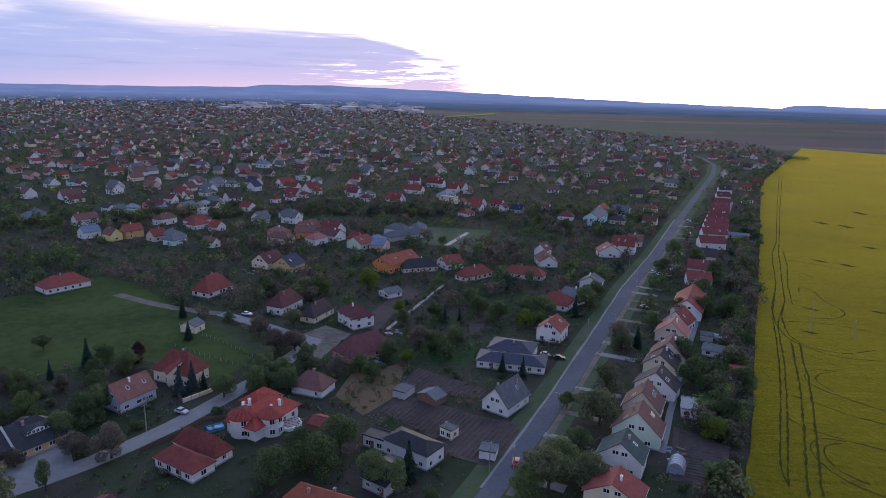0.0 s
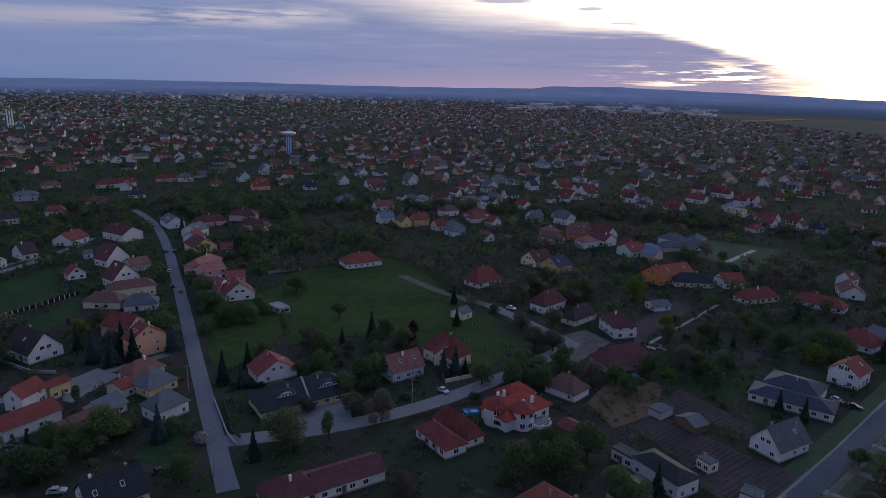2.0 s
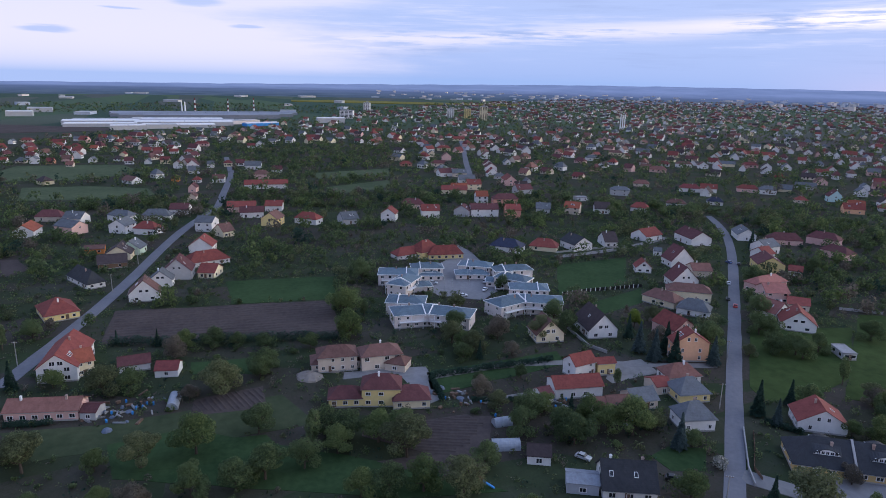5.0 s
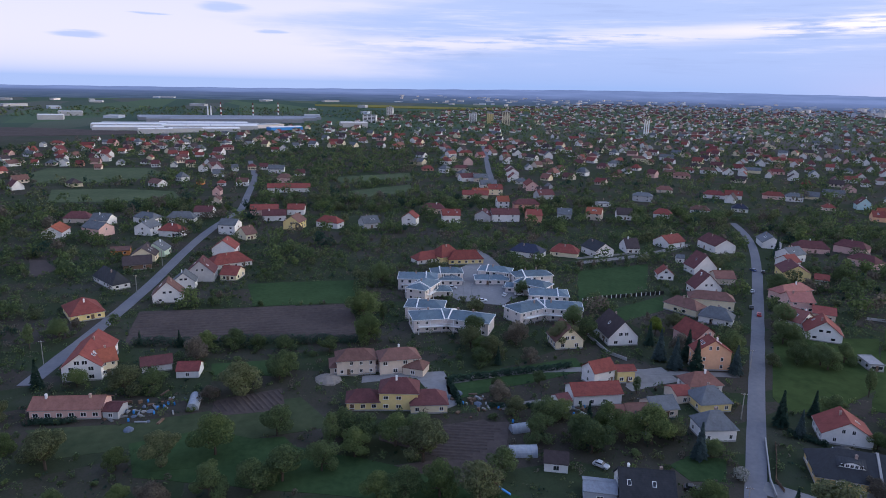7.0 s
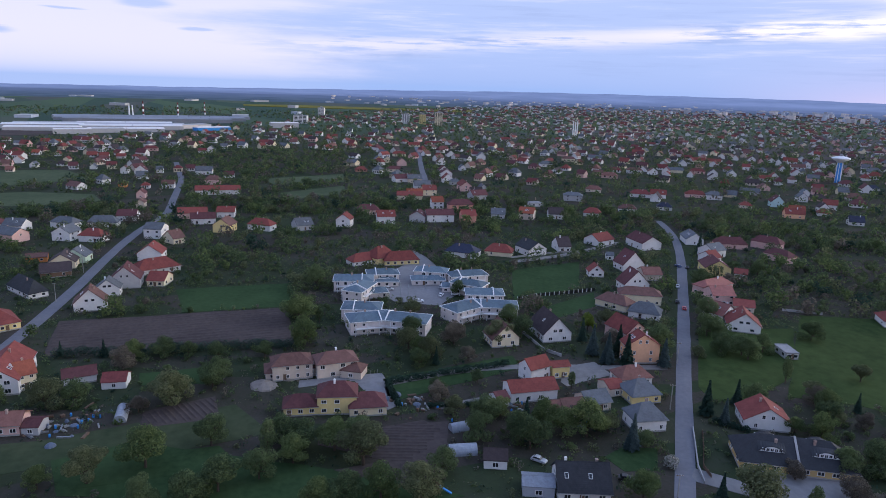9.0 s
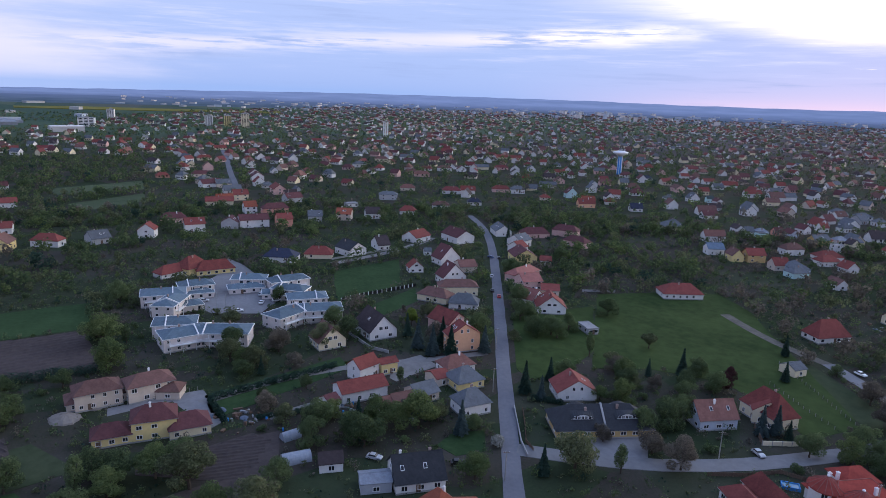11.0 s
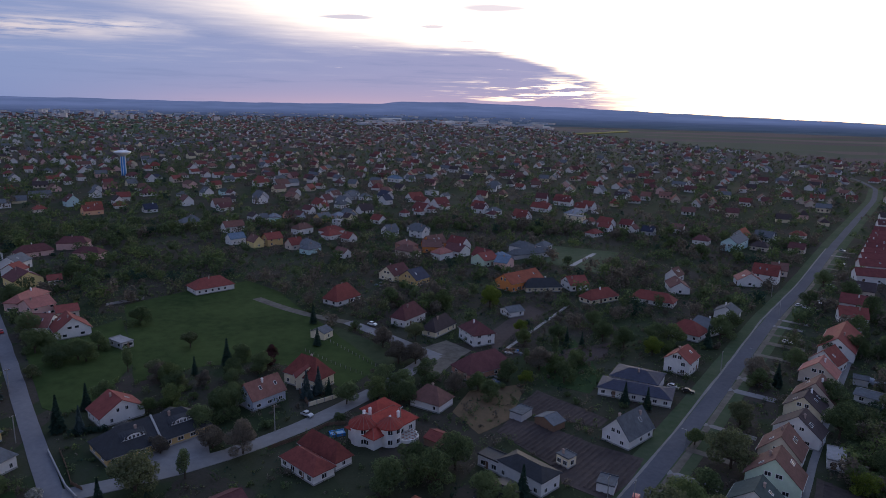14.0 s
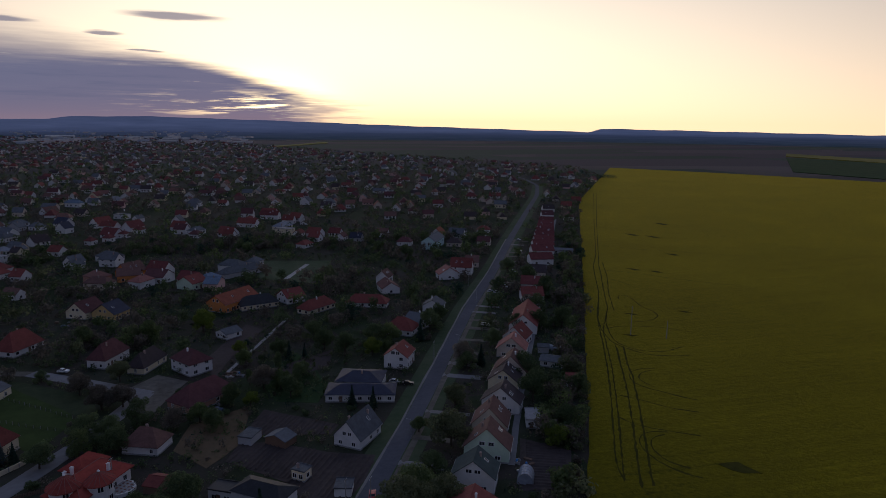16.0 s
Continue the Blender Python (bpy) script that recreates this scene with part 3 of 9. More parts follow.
LAWN_B = [(-245.7, 132.2), (-250.9, 169.8), (-216.4, 147.6), (-201.1, 110.5)]
plot("lawn", LAWN_B, LAWN, 0.07, "rough green paddock between gardens", "lawn", "structure")
LAWN_C = [(-197.2, 121.3), (-208.3, 149.1), (-193.3, 140.2), (-184.6, 116.2)]
plot("lawn", LAWN_C, LAWN, 0.07, "small lawn behind a slatted fence", "lawn", "structure")
LAWN_D = [(-139.7, -27.4), (-142.6, -11.9), (-125.4, 14.5), (-112.8, 35.7), (-101.4, 48.1), (-105.2, 26.7), (-126.0, -24.5)]
plot("lawn", LAWN_D, LAWN, 0.07, "broad green garden lawn", "lawn", "structure")
GRASS_E = [(-150.9, -50.2), (-149.0, -30.0), (-153.6, 9.8), (-137.3, 16.1), (-135.2, -11.5), (-137.3, -27.1), (-136.8, -40.5)]
plot("rough_grass", GRASS_E, DRY_GREEN, 0.05, "dull rough grass behind gardens", "grass", "structure")
BEDS_C = [(-131.4, 25.6), (-132.0, 40.2), (-132.3, 50.6), (-126.9, 53.3), (-118.7, 46.1), (-116.0, 39.8), (-128.9, 24.9)]
plot("vegetable_plot", BEDS_C, SOIL, 0.07, "bare dug garden soil", "garden plot", "structure")
LAWN_F = [(-254.5, -3.2), (-251.6, 39.5), (-224.1, 34.2), (-227.0, -1.4)]
plot("rough_grass", LAWN_F, LAWN, 0.05, "green strip of rough grass", "grass", "structure")
COURT = [(-252.4, 75.7), (-265.5, 89.2), (-290.2, 102.6), (-277.3, 104.0), (-251.6, 102.3), (-224.7, 100.3), (-209.8, 84.6), (-218.6, 70.7), (-230.1, 67.6)]
plot("paved_yard", COURT, PAVING, 0.08, "grey paved parking court between apartment blocks", "yard", "structure")
LAWN_G = [(-8.5, 191.5), (2.8, 214.3), (11.8, 183.7), (7.7, 171.3), (-3.5, 174.5)]
plot("lawn", LAWN_G, LAWN, 0.05, "green lawn with trees", "lawn", "structure")
DRY_A = [(-24.4, 164.7), (-9.8, 173.5), (-11.2, 151.8), (-18.1, 140.9), (-26.5, 150.9)]
plot("dry_grass", DRY_A, DRY, 0.05, "reddish dry grass on an unfinished plot", "grass", "structure")
PLOT_H = [(-13.9, 368.4), (24.6, 361.6), (10.5, 310.9), (-13.2, 324.9)]
plot("rough_grass", PLOT_H, VERGE, 0.05, "pale open plot awaiting building", "grass", "structure")
BEDS_D = [(-4.5, 199.9), (14.9, 214.8), (12.3, 198.1), (1.0, 192.7)]
plot("vegetable_plot", BEDS_D, SOIL, 0.07, "dug kitchen garden bed", "garden plot", "structure")
BEDS_E = [(-27.3, 208.3), (-15.3, 249.4), (-9.1, 242.3), (-18.4, 211.9), (-21.1, 195.4)]
plot("vegetable_plot", BEDS_E, SOIL, 0.06, "bare strip of dug soil", "garden plot", "structure")
BEDS_F = [(55.1, 139.9), (65.0, 131.5), (57.6, 115.9), (46.9, 117.3)]
plot("vegetable_plot", BEDS_F, SOIL, 0.07, "dug back garden beds by the field", "garden plot", "structure")
YARD_A = [(-149.2, 99.6), (-149.5, 109.7), (-140.1, 109.3), (-139.3, 101.6), (-137.7, 93.2), (-140.6, 93.0)]
plot("paved_yard", YARD_A, GRAVEL, 0.055, "pale gravel yard among workshops", "yard", "structure")
YARD_B = [(-162.5, 26.6), (-160.5, 48.7), (-141.2, 47.5), (-139.0, 42.5), (-158.0, 40.4), (-158.3, 25.7)]
plot("paved_yard", YARD_B, PAVING, 0.07, "paved driveway of a villa", "yard", "structure")
YARD_C = [(-94.4, 109.1), (-84.9, 123.0), (-78.7, 123.7), (-72.6, 115.0), (-81.1, 105.4)]
plot("paved_yard", YARD_C, PAVING, 0.07, "paved forecourt of a double house", "yard", "structure")
TURN = [(-44.1, 193.6), (-38.6, 201.9), (-29.1, 194.7), (-35.2, 171.8), (-43.4, 179.3)]
plot("gravel_turn", TURN, TRACK, 0.075, "gravel turning place at the end of the street", "yard", "structure")
LANE_B = [(-153.4, 45.7), (-156.6, 62.2), (-157.3, 78.0), (-159.4, 92.4), (-147.6, 97.1), (-142.9, 112.4), (-139.9, 127.6)]
strip("road", LANE_B, 3.0, GRAVEL, 0.08, "pale gravel lane beside a hedge")
LANE_C = [(-137.1, 55.9), (-136.9, 64.7), (-137.5, 72.7), (-138.4, 80.1)]
strip("road", LANE_C, 2.6, GRAVEL, 0.075, "pale lane along gardens")
MAIN_VERGE = [(-0.4, 87.1), (11.3, 111.5), (19.1, 128.8), (30.1, 152.8), (50.9, 201.2), (73.4, 254.2), (102.3, 314.6), (143.8, 408.5), (198.8, 528.8), (259.2, 659.7), (300.9, 766.2)]
strip("road", MAIN_VERGE, 13, VERGE, 0.04, "trodden grass verge beside the road")
MAIN = [(-34.6, 20.5), (11.3, 111.5), (19.1, 128.8), (30.1, 152.8), (50.9, 201.2), (73.4, 254.2), (102.3, 314.6), (143.8, 408.5), (198.8, 528.8), (259.2, 659.7), (300.9, 766.2), (319.9, 873.1), (290.6, 979.8)]
strip("road", MAIN, 4.4, MAIN_ROAD, 0.1, "long grey asphalt village road with patched surface")
SIDE = [(-79.6, 82.3), (-87.2, 89.3), (-93.9, 94.5), (-123.0, 119.4), (-162.7, 153.7), (-204.4, 189.5), (-242.0, 220.8), (-277.1, 248.1), (-302.5, 263.8), (-325.1, 274.5)]
strip("road", SIDE, 4.1, ASPHALT, 0.1, "straight grey asphalt side street")
CROSS = [(-93.2, 95.9), (-75.6, 108.3), (-63.2, 125.3), (-56.1, 141.8), (-48.6, 157.5), (-42.4, 175.1), (-39.4, 187.9)]
strip("road", CROSS, 5.0, DUSTY, 0.095, "narrow grey asphalt lane past the houses")
DIRT = [(-75.1, 210.3), (-86.6, 209.9), (-102.1, 217.1), (-113.6, 223.8), (-120.5, 228.6)]
strip("road", DIRT, 3.8, TRACK, 0.08, "rutted pale dirt track along the meadow")
LANE_E = [(-38.4, 186.9), (-45.2, 191.1), (-53.9, 197.4), (-65.2, 205.2), (-76.1, 210.8)]
strip("road", LANE_E, 4.6, PAVING, 0.085, "pale concrete lane past the gardens")
GRASS_K = [(-85.4, 195.2), (-78.5, 205.0), (-65.0, 196.5), (-52.9, 186.6), (-49.7, 178.6), (-51.6, 174.2), (-55.8, 177.7)]
plot("rough_grass", GRASS_K, DRY_GREEN, 0.055, "fenced plot of brownish rough grass", "grass", "structure")
WEST = [(-175.3, -56.8), (-186.7, -54.6), (-202.6, -50.0), (-231.0, -44.1), (-252.9, -39.2), (-297.4, -32.8), (-337.0, -26.2), (-371.6, -18.6), (-403.5, -7.2), (-457.0, -4.1), (-550.4, 2.4), (-668.8, -1.4)]
strip("road", WEST, 4.5, ASPHALT, 0.1, "grey asphalt street between western houses")
LANE = [(-258.7, 138.8), (-264.8, 178.8), (-280.8, 212.3)]
strip("road", LANE, 4.0, GRAVEL, 0.08, "pale lane behind a low wall")
HILL = [(-488.7, 182.3), (-593.7, 215.1), (-739.2, 263.6), (-877.0, 305.6)]
strip("road", HILL, 5.0, ASPHALT, 0.1, "short asphalt street climbing between houses")
PATH_A = [(-0.6, 321.6), (10.7, 354.4)]
strip("road", PATH_A, 2.5, CONCRETE, 0.1, "pale concrete path")
PATH_B = [(-18.9, 198.1), (-8.4, 228.2), (0.2, 255.9)]
strip("road", PATH_B, 1.2, CONCRETE, 0.1, "narrow concrete garden path")
SIDEWALK = [(48.7, 127.8), (63.6, 163.8), (82.3, 204.4), (106.5, 259.9), (149.0, 355.0), (209.6, 489.4)]
strip("road", SIDEWALK, 1.6, PAVING, 0.09, "narrow paved footway")
YEL_A = [(-30, 1900), (-28, 1985), (132, 2290), (135, 2195)]
plot("rapeseed_strip", YEL_A, HAZY_BLOOM, 1.5, "distant yellow rapeseed field", "field", "structure")
YEL_B = [(-2182, 198), (-2203, 352), (-2089, 670), (-2020, 900), (-1900, 850), (-1955, 626), (-2040, 326), (-2085, 190)]
plot("rapeseed_strip", YEL_B, HAZY_BLOOM, 1.5, "distant strip of yellow rapeseed", "field", "structure")
GRN_A = [(1111, 1307), (800, 921), (830, 776), (1300, 700), (1600, 1000), (1168, 1100)]
plot("green_field", GRN_A, LAWN, 1.0, "distant green cereal field", "field", "structure")
YEL_C = [(1246, 1468), (1147, 1352), (1172, 1102), (1480, 980), (1600, 1080), (1275, 1202)]
plot("rapeseed_strip", YEL_C, HAZY_BLOOM, 1.5, "distant yellow rapeseed field", "field", "structure")

PADDOCK_A = [(-594, -169), (-625, -165), (-622, -87), (-568, -61), (-538, -100), (-535, -153)]
plot("paddock", PADDOCK_A, PALE_GRASS, 0.08, "pale green sloping paddock with a few shrubs", "paddock", "structure")
PADDOCK_B = [(-504, -132), (-504, -91), (-488, -53), (-461, -46), (-450, -76), (-452, -122)]
plot("paddock", PADDOCK_B, PALE_GRASS, 0.08, "pale green paddock behind hedges", "paddock", "structure")
PADDOCK_C = [(-547, 66), (-567, 134), (-520, 123), (-515, 65)]
plot("paddock", PADDOCK_C, PALE_GRASS, 0.08, "long pale grass strip on the scrubby slope", "paddock", "structure")
PADDOCK_D = [(-473, 66), (-500, 118), (-465, 111), (-442, 66)]
plot("paddock", PADDOCK_D, PALE_GRASS, 0.08, "open grass strip below the scrubby slope", "paddock", "structure")
BEDS_G = [(-156.3, -10.7), (-159.6, 5.5), (-147.8, 5.8), (-148.3, -11.2)]
plot("vegetable_plot", BEDS_G, SOIL, 0.075, "dug allotment beds beside a wire fence", "garden plot", "structure")
LAWN_H = [(-135.0, -26.0), (-136.5, -12.2), (-135.0, 5.0), (-127.8, 7.7), (-126.3, -3.0), (-127.5, -22.3)]
plot("lawn", LAWN_H, LAWN, 0.09, "dark green strip of lush grass", "lawn", "structure")
BEDS_H = [(-132.0, 44.6), (-129.7, 56.1), (-108.1, 46.6), (-109.3, 37.4)]
plot("vegetable_plot", BEDS_H, SOIL, 0.09, "bare brown garden ground by the greenhouses", "garden plot", "structure")
LAWN_I = [(-179.4, -12.5), (-178.1, 7.5), (-170.8, 8.3), (-166.9, 5.9), (-171.8, -12.2)]
plot("lawn", LAWN_I, LAWN, 0.07, "garden lawn beside a dark hedge", "lawn", "structure")
LAWN_J = [(-104.7, 82.1), (-106.9, 88.0), (-104.0, 95.6), (-96.6, 89.7), (-98.6, 82.9)]
plot("lawn", LAWN_J, LAWN, 0.06, "small shaded lawn behind a house", "lawn", "structure")
BEDS_I = [(-118.2, 26.0), (-117.9, 40.2), (-110.6, 37.8), (-114.0, 30.6)]
plot("vegetable_plot", BEDS_I, SOIL, 0.08, "small patch of bare grey-brown soil", "garden plot", "structure")
BEDS_J = [(-307.3, -92.0), (-305.8, -85.4), (-289.0, -76.6), (-279.6, -82.0), (-280.2, -84.7)]
plot("vegetable_plot", BEDS_J, SOIL, 0.07, "bare soil plot beside the street", "garden plot", "structure")
FALLOW = [(-1125, -420), (-1112, -308), (-1046, -152), (-994, -145), (-960, -267), (-950, -420)]
plot("ploughed_field", FALLOW, SOIL, 0.3, "dark ploughed strip in front of the factory", "field", "structure")


# ---- houses ----
WIN_FRAME = mesh("window", *join(block(-0.62, -0.06, -0.7, -0.5, 0.08, 0.7), block(0.5, -0.06, -0.7, 0.62, 0.08, 0.7), block(-0.5, -0.06, 0.58, 0.5, 0.08, 0.7),
                                 block(-0.66, -0.06, -0.78, 0.66, 0.14, -0.66), block(-0.04, -0.05, -0.66, 0.04, 0.06, 0.58)), FRAME)
WIN_PANE = mesh("pane", *block(-0.5, -0.05, -0.66, 0.5, 0.03, 0.58), PANE)
WIN_BOTH = mesh("window", *join(block(-0.62, -0.06, -0.74, 0.62, 0.06, 0.7), block(-0.5, -0.05, -0.64, 0.5, 0.075, 0.58)), [FRAME, PANE], [0] * 6 + [1] * 6)
SKY_FRAME = mesh("skylight", *join(block(-0.45, -0.7, 0.0, -0.36, 0.7, 0.14), block(0.36, -0.7, 0.0, 0.45, 0.7, 0.14), block(-0.36, -0.7, 0, 0.36, -0.6, 0.14), block(-0.36, 0.6, 0, 0.36, 0.7, 0.14)), FRAME)
SKY_PANE = mesh("pane", *block(-0.36, -0.6, 0.0, 0.36, 0.6, 0.10), PANE)
DOOR = mesh("door", *join(block(-0.5, -0.05, 0, 0.5, 0.07, 2.05), block(-0.58, -0.05, 0, -0.5, 0.1, 2.15), block(0.5, -0.05, 0, 0.58, 0.1, 2.15), block(-0.5, -0.05, 2.05, 0.5, 0.1, 2.15)), TIMBER)
STACK = mesh("chimney", *join(block(-0.3, -0.26, 0, 0.3, 0.26, 1.6), block(-0.37, -0.33, 1.6, 0.37, 0.33, 1.72), block(-0.17, -0.15, 1.72, 0.17, 0.15, 1.9)), CHIMNEY)
STACK_WHITE = mesh("chimney", *join(block(-0.28, -0.26, 0, 0.28, 0.26, 1.7), block(-0.34, -0.32, 1.7, 0.34, 0.32, 1.82), block(-0.17, -0.15, 1.82, 0.17, 0.15, 2.0)), PLASTIC_WHITE)
WORDS = {"g": "gabled", "h": "hipped", "f": "flat"}
house_rng = random.Random(7)
FOOTPRINTS = []


def window(base, m, far):
    """A window with its pane; farther off both are one piece."""
    if far:
        part("window", WIN_BOTH, base, m)
    else:
        part("pane", WIN_PANE, part("window", WIN_FRAME, base, m))


def house(x, y, rot, L, W, eave, ridge, style, roof, wall, stacks=1, dormers=0, kind_name=""):
    rng = house_rng
    FOOTPRINTS.append((x, y, rot, L, W))
    small = eave < 3 and L < 6.4 and W < 6.8 and not stacks
    L, W = L * PLAN, W * PLAN
    court = wall == "court"
    name = kind_name or ("shed" if small else "apartment_block" if court and eave > 4 else "garage" if court else "house")
    base = new(name)
    base.matrix_basis = pose(x, y, 0, 0, 0, rot)
    storeys = "two-storey " if eave > 4.9 else ""
    rname = {"zinc": "blue-grey metal", "tin": "corrugated metal", "dark": "dark brown tile", "navy": "navy tile", "green": "dark green"}.get(roof, roof + " tile")
    wname = {"court": "pale pinkish", "tin": "sheet metal", "timber": "dark timber", "brick": "bare brick", "bluegrey": "blue-grey"}.get(wall, wall)
    tagged(base, f"{storeys}{name.replace('_', ' ')} with {wname} walls and {WORDS[style]} {rname} roof", "house" if name == "house" else "apartments" if name == "apartment_block" else name)
    wm, rm = MATS["wall_" + wall], MATS["roof_" + roof]
    a, b = L / 2, W / 2
    o, th = (0.25 if small else 0.45), 0.2
    run = b + o
    slope = (ridge - eave) / b
    low = eave - slope * o
    if style == "g":
        body = prism([(-b, -0.3), (b, -0.3), (b, eave - 0.02), (0, ridge - 0.12), (-b, eave - 0.02)], -a, a)
        v, f = prism([(-run, low), (0, ridge), (run, low), (run, low + th), (0, ridge + th), (-run, low + th)], -a - o, a + o)
        cap = prism([(-0.18, ridge + th - 0.08), (0.18, ridge + th - 0.08), (0, ridge + th + 0.12)], -a - o, a + o)
        v, f = join((v, f), cap)
    elif style == "h":
        body = block(-a, -b, -0.3, a, b, eave)
        k = max(a - b * 0.85, 0.15)
        s = (a + o)
        v = [(-s, -run, low), (s, -run, low), (s, run, low), (-s, run, low), (-s, -run, low + th), (s, -run, low + th), (s, run, low + th), (-s, run, low + th), (-k, 0, ridge + th), (k, 0, ridge + th)]
        f = [(3, 2, 1, 0), (0, 1, 5, 4), (1, 2, 6, 5), (2, 3, 7, 6), (3, 0, 4, 7), (4, 5, 9, 8), (5, 6, 9), (6, 7, 8, 9), (7, 4, 8)]
    else:
        body = block(-a, -b, -0.3, a, b, eave)
        v, f = join(block(-a - 0.2, -b - 0.2, eave, a + 0.2, b + 0.2, eave + 0.18), block(-a - 0.2, -b - 0.2, eave + 0.18, a + 0.2, -b, eave + 0.4), block(-a - 0.2, b, eave + 0.18, a + 0.2, b + 0.2, eave + 0.4))
    part("wall", mesh("wall", *body, wm), base)
    top = part("roof", mesh("roof", v, f, rm), base)
    detail = math.hypot(x, y) < 300
    if detail and not small:
        # plinth
        part("plinth", mesh("plinth", *block(-a - 0.06, -b - 0.06, -0.3, a + 0.06, b + 0.06, 0.45), CONCRETE), base)
    if style == "h" or style == "g":
        gz = low + 0.02
        gut = []
        for s in (-1, 1):
            gut.append(prism([(s * run - 0.09, gz - 0.02), (s * run + 0.09, gz - 0.02), (s * run + 0.09, gz + 0.1), (s * run - 0.09, gz + 0.1)], -a - o, a + o))
        for k, g in enumerate(gut):
            if detail and not small:
                part("gutter", mesh("gutter", *g, METAL), top)
    for k in range(stacks):
        sx = (rng.uniform(-0.3, 0.3) if stacks == 1 else (-0.32, 0.3)[k % 2]) * max(L - W * (style == "h"), 1)
        sy = rng.choice((-1, 1)) * rng.uniform(0.05, 0.16) * W
        sz = ridge - abs(sy) * slope - 0.5
        part("chimney", STACK_WHITE if rng.random() < 0.22 else STACK, top, pose(sx, sy, sz + 0.1))
    far = math.hypot(x, y) > 215
    near = math.hypot(x, y) < 290
    size = Matrix.Diagonal((rng.uniform(0.8, 1.5), 1, rng.uniform(0.75, 1.05), 1))
    levels = [1.55] + ([4.3] if eave > 4.9 else [])
    if small:
        spots = [(0.0, -1, 1.3)] if eave > 2.3 else []
    else:
        spots = []
        n = max(2, int(L / 3.2)) if near else 2
        for lev in levels:
            for i in range(n):
                for s in (-1, 1):
                    if rng.random() < 0.82:
                        spots.append(((i + 0.5) / n * L - a, s, lev))
    for px, s, lev in spots:
        window(base, pose(px, s * b, lev, 0, 0, 0 if s > 0 else 180) @ size, far)
    ends = []
    if not small:
        for s in (-1, 1):
            for lev in levels:
                for q in ((-0.25, 0.25) if W > 7 and near else (0.0,)):
                    if rng.random() < 0.85:
                        ends.append((q * W, s, lev))
            if style == "g" and ridge - eave > 3 and near:
                up = eave + 0.5 + (0.6 if eave < 4 else 0.9)
                for q in ((-0.1, 0.1) if W > 8 else (0.0,)):
                    ends.append((q * W, s, up))
    for py, s, lev in ends:
        window(base, pose(s * a, py, lev, 0, 0, -90 if s > 0 else 90) @ size, far)
    if not small:
        d = part("door", DOOR, base, pose(rng.uniform(-0.35, 0.35) * L + 1.6 * 0, rng.choice((-1, 1)) * (b + 0.01), 0.15))
    if style == "g" and ridge - eave > 3.2 and not small and rng.random() < 0.6:
        for k in range(rng.choice((1, 2, 2, 3))):
            s = rng.choice((-1, 1))
            yy = s * b * 0.5
            zz = (ridge + eave) / 2 + th + 0.02
            sk = part("skylight", SKY_FRAME, top, pose(rng.uniform(-0.35, 0.35) * L, yy, zz, -s * math.degrees(math.atan(slope)), 0, 0))
            part("pane", SKY_PANE, sk)
    if court:
        band = join(block(-a - o - 0.06, -run - 0.06, low - 0.05, a + o + 0.06, -run + 0.1, low + th + 0.14), block(-a - o - 0.06, run - 0.1, low - 0.05, a + o + 0.06, run + 0.06, low + th + 0.14),
                    block(-a - o - 0.06, -run, low - 0.05, -a - o + 0.1, run, low + th + 0.14), block(a + o - 0.1, -run, low - 0.05, a + o + 0.06, run, low + th + 0.14))
        part("fascia", mesh("fascia", *band, PLASTIC_WHITE), top, label="white eaves board")
    if court and eave > 4:
        k2 = max(a - b * 0.85, 0.15)
        fx = rng.choice((-1, 1)) * k2 * 0.9
        part("firewall", mesh("firewall", *prism([(-run - 0.3, low - 0.4), (run + 0.3, low - 0.4), (run + 0.3, low + 0.55), (0, ridge + 0.75), (-run - 0.3, low + 0.55)], fx - 0.2, fx + 0.2), PLASTIC_WHITE), top, label="white party wall rising over the roof")
        for s in (-1, 1):
            bal = part("balcony", mesh("balcony", *block(-a * 0.8, s * b - 0.02 if s > 0 else -b - 1.5, 2.75, a * 0.8, b + 1.5 if s > 0 else -b + 0.02, 2.95), PLASTIC_WHITE), base)
            part("rail", mesh("rail", *join(block(-a * 0.8, s * (b + 1.45) - 0.05, 3.75, a * 0.8, s * (b + 1.45) + 0.05, 3.85), block(-a * 0.8, s * (b + 1.45) - 0.04, 3.3, a * 0.8, s * (b + 1.45) + 0.04, 3.36)), PLASTIC_WHITE), bal)
            for q in (-0.8, -0.27, 0.27, 0.8):
                part("post", mesh("post", *block(a * q - 0.09, s * (b + 1.4) - 0.09, 0, a * q + 0.09, s * (b + 1.4) + 0.09, eave), PLASTIC_WHITE), bal)
    if dormers:
        part("firewall", mesh("firewall", *prism([(-run - 0.2, low - 0.5), (run + 0.2, low - 0.5), (run + 0.2, low + 0.45), (0, ridge + 0.55), (-run - 0.2, low + 0.45)], -0.28, 0.28), CONCRETE), top, label="pale party wall dividing the double house")
    for k in range(dormers):
        for s in (-1, 1):
            eyelid(top, (-0.22, 0.24)[k] * L, s, b, eave, slope, th, rm)
    return base


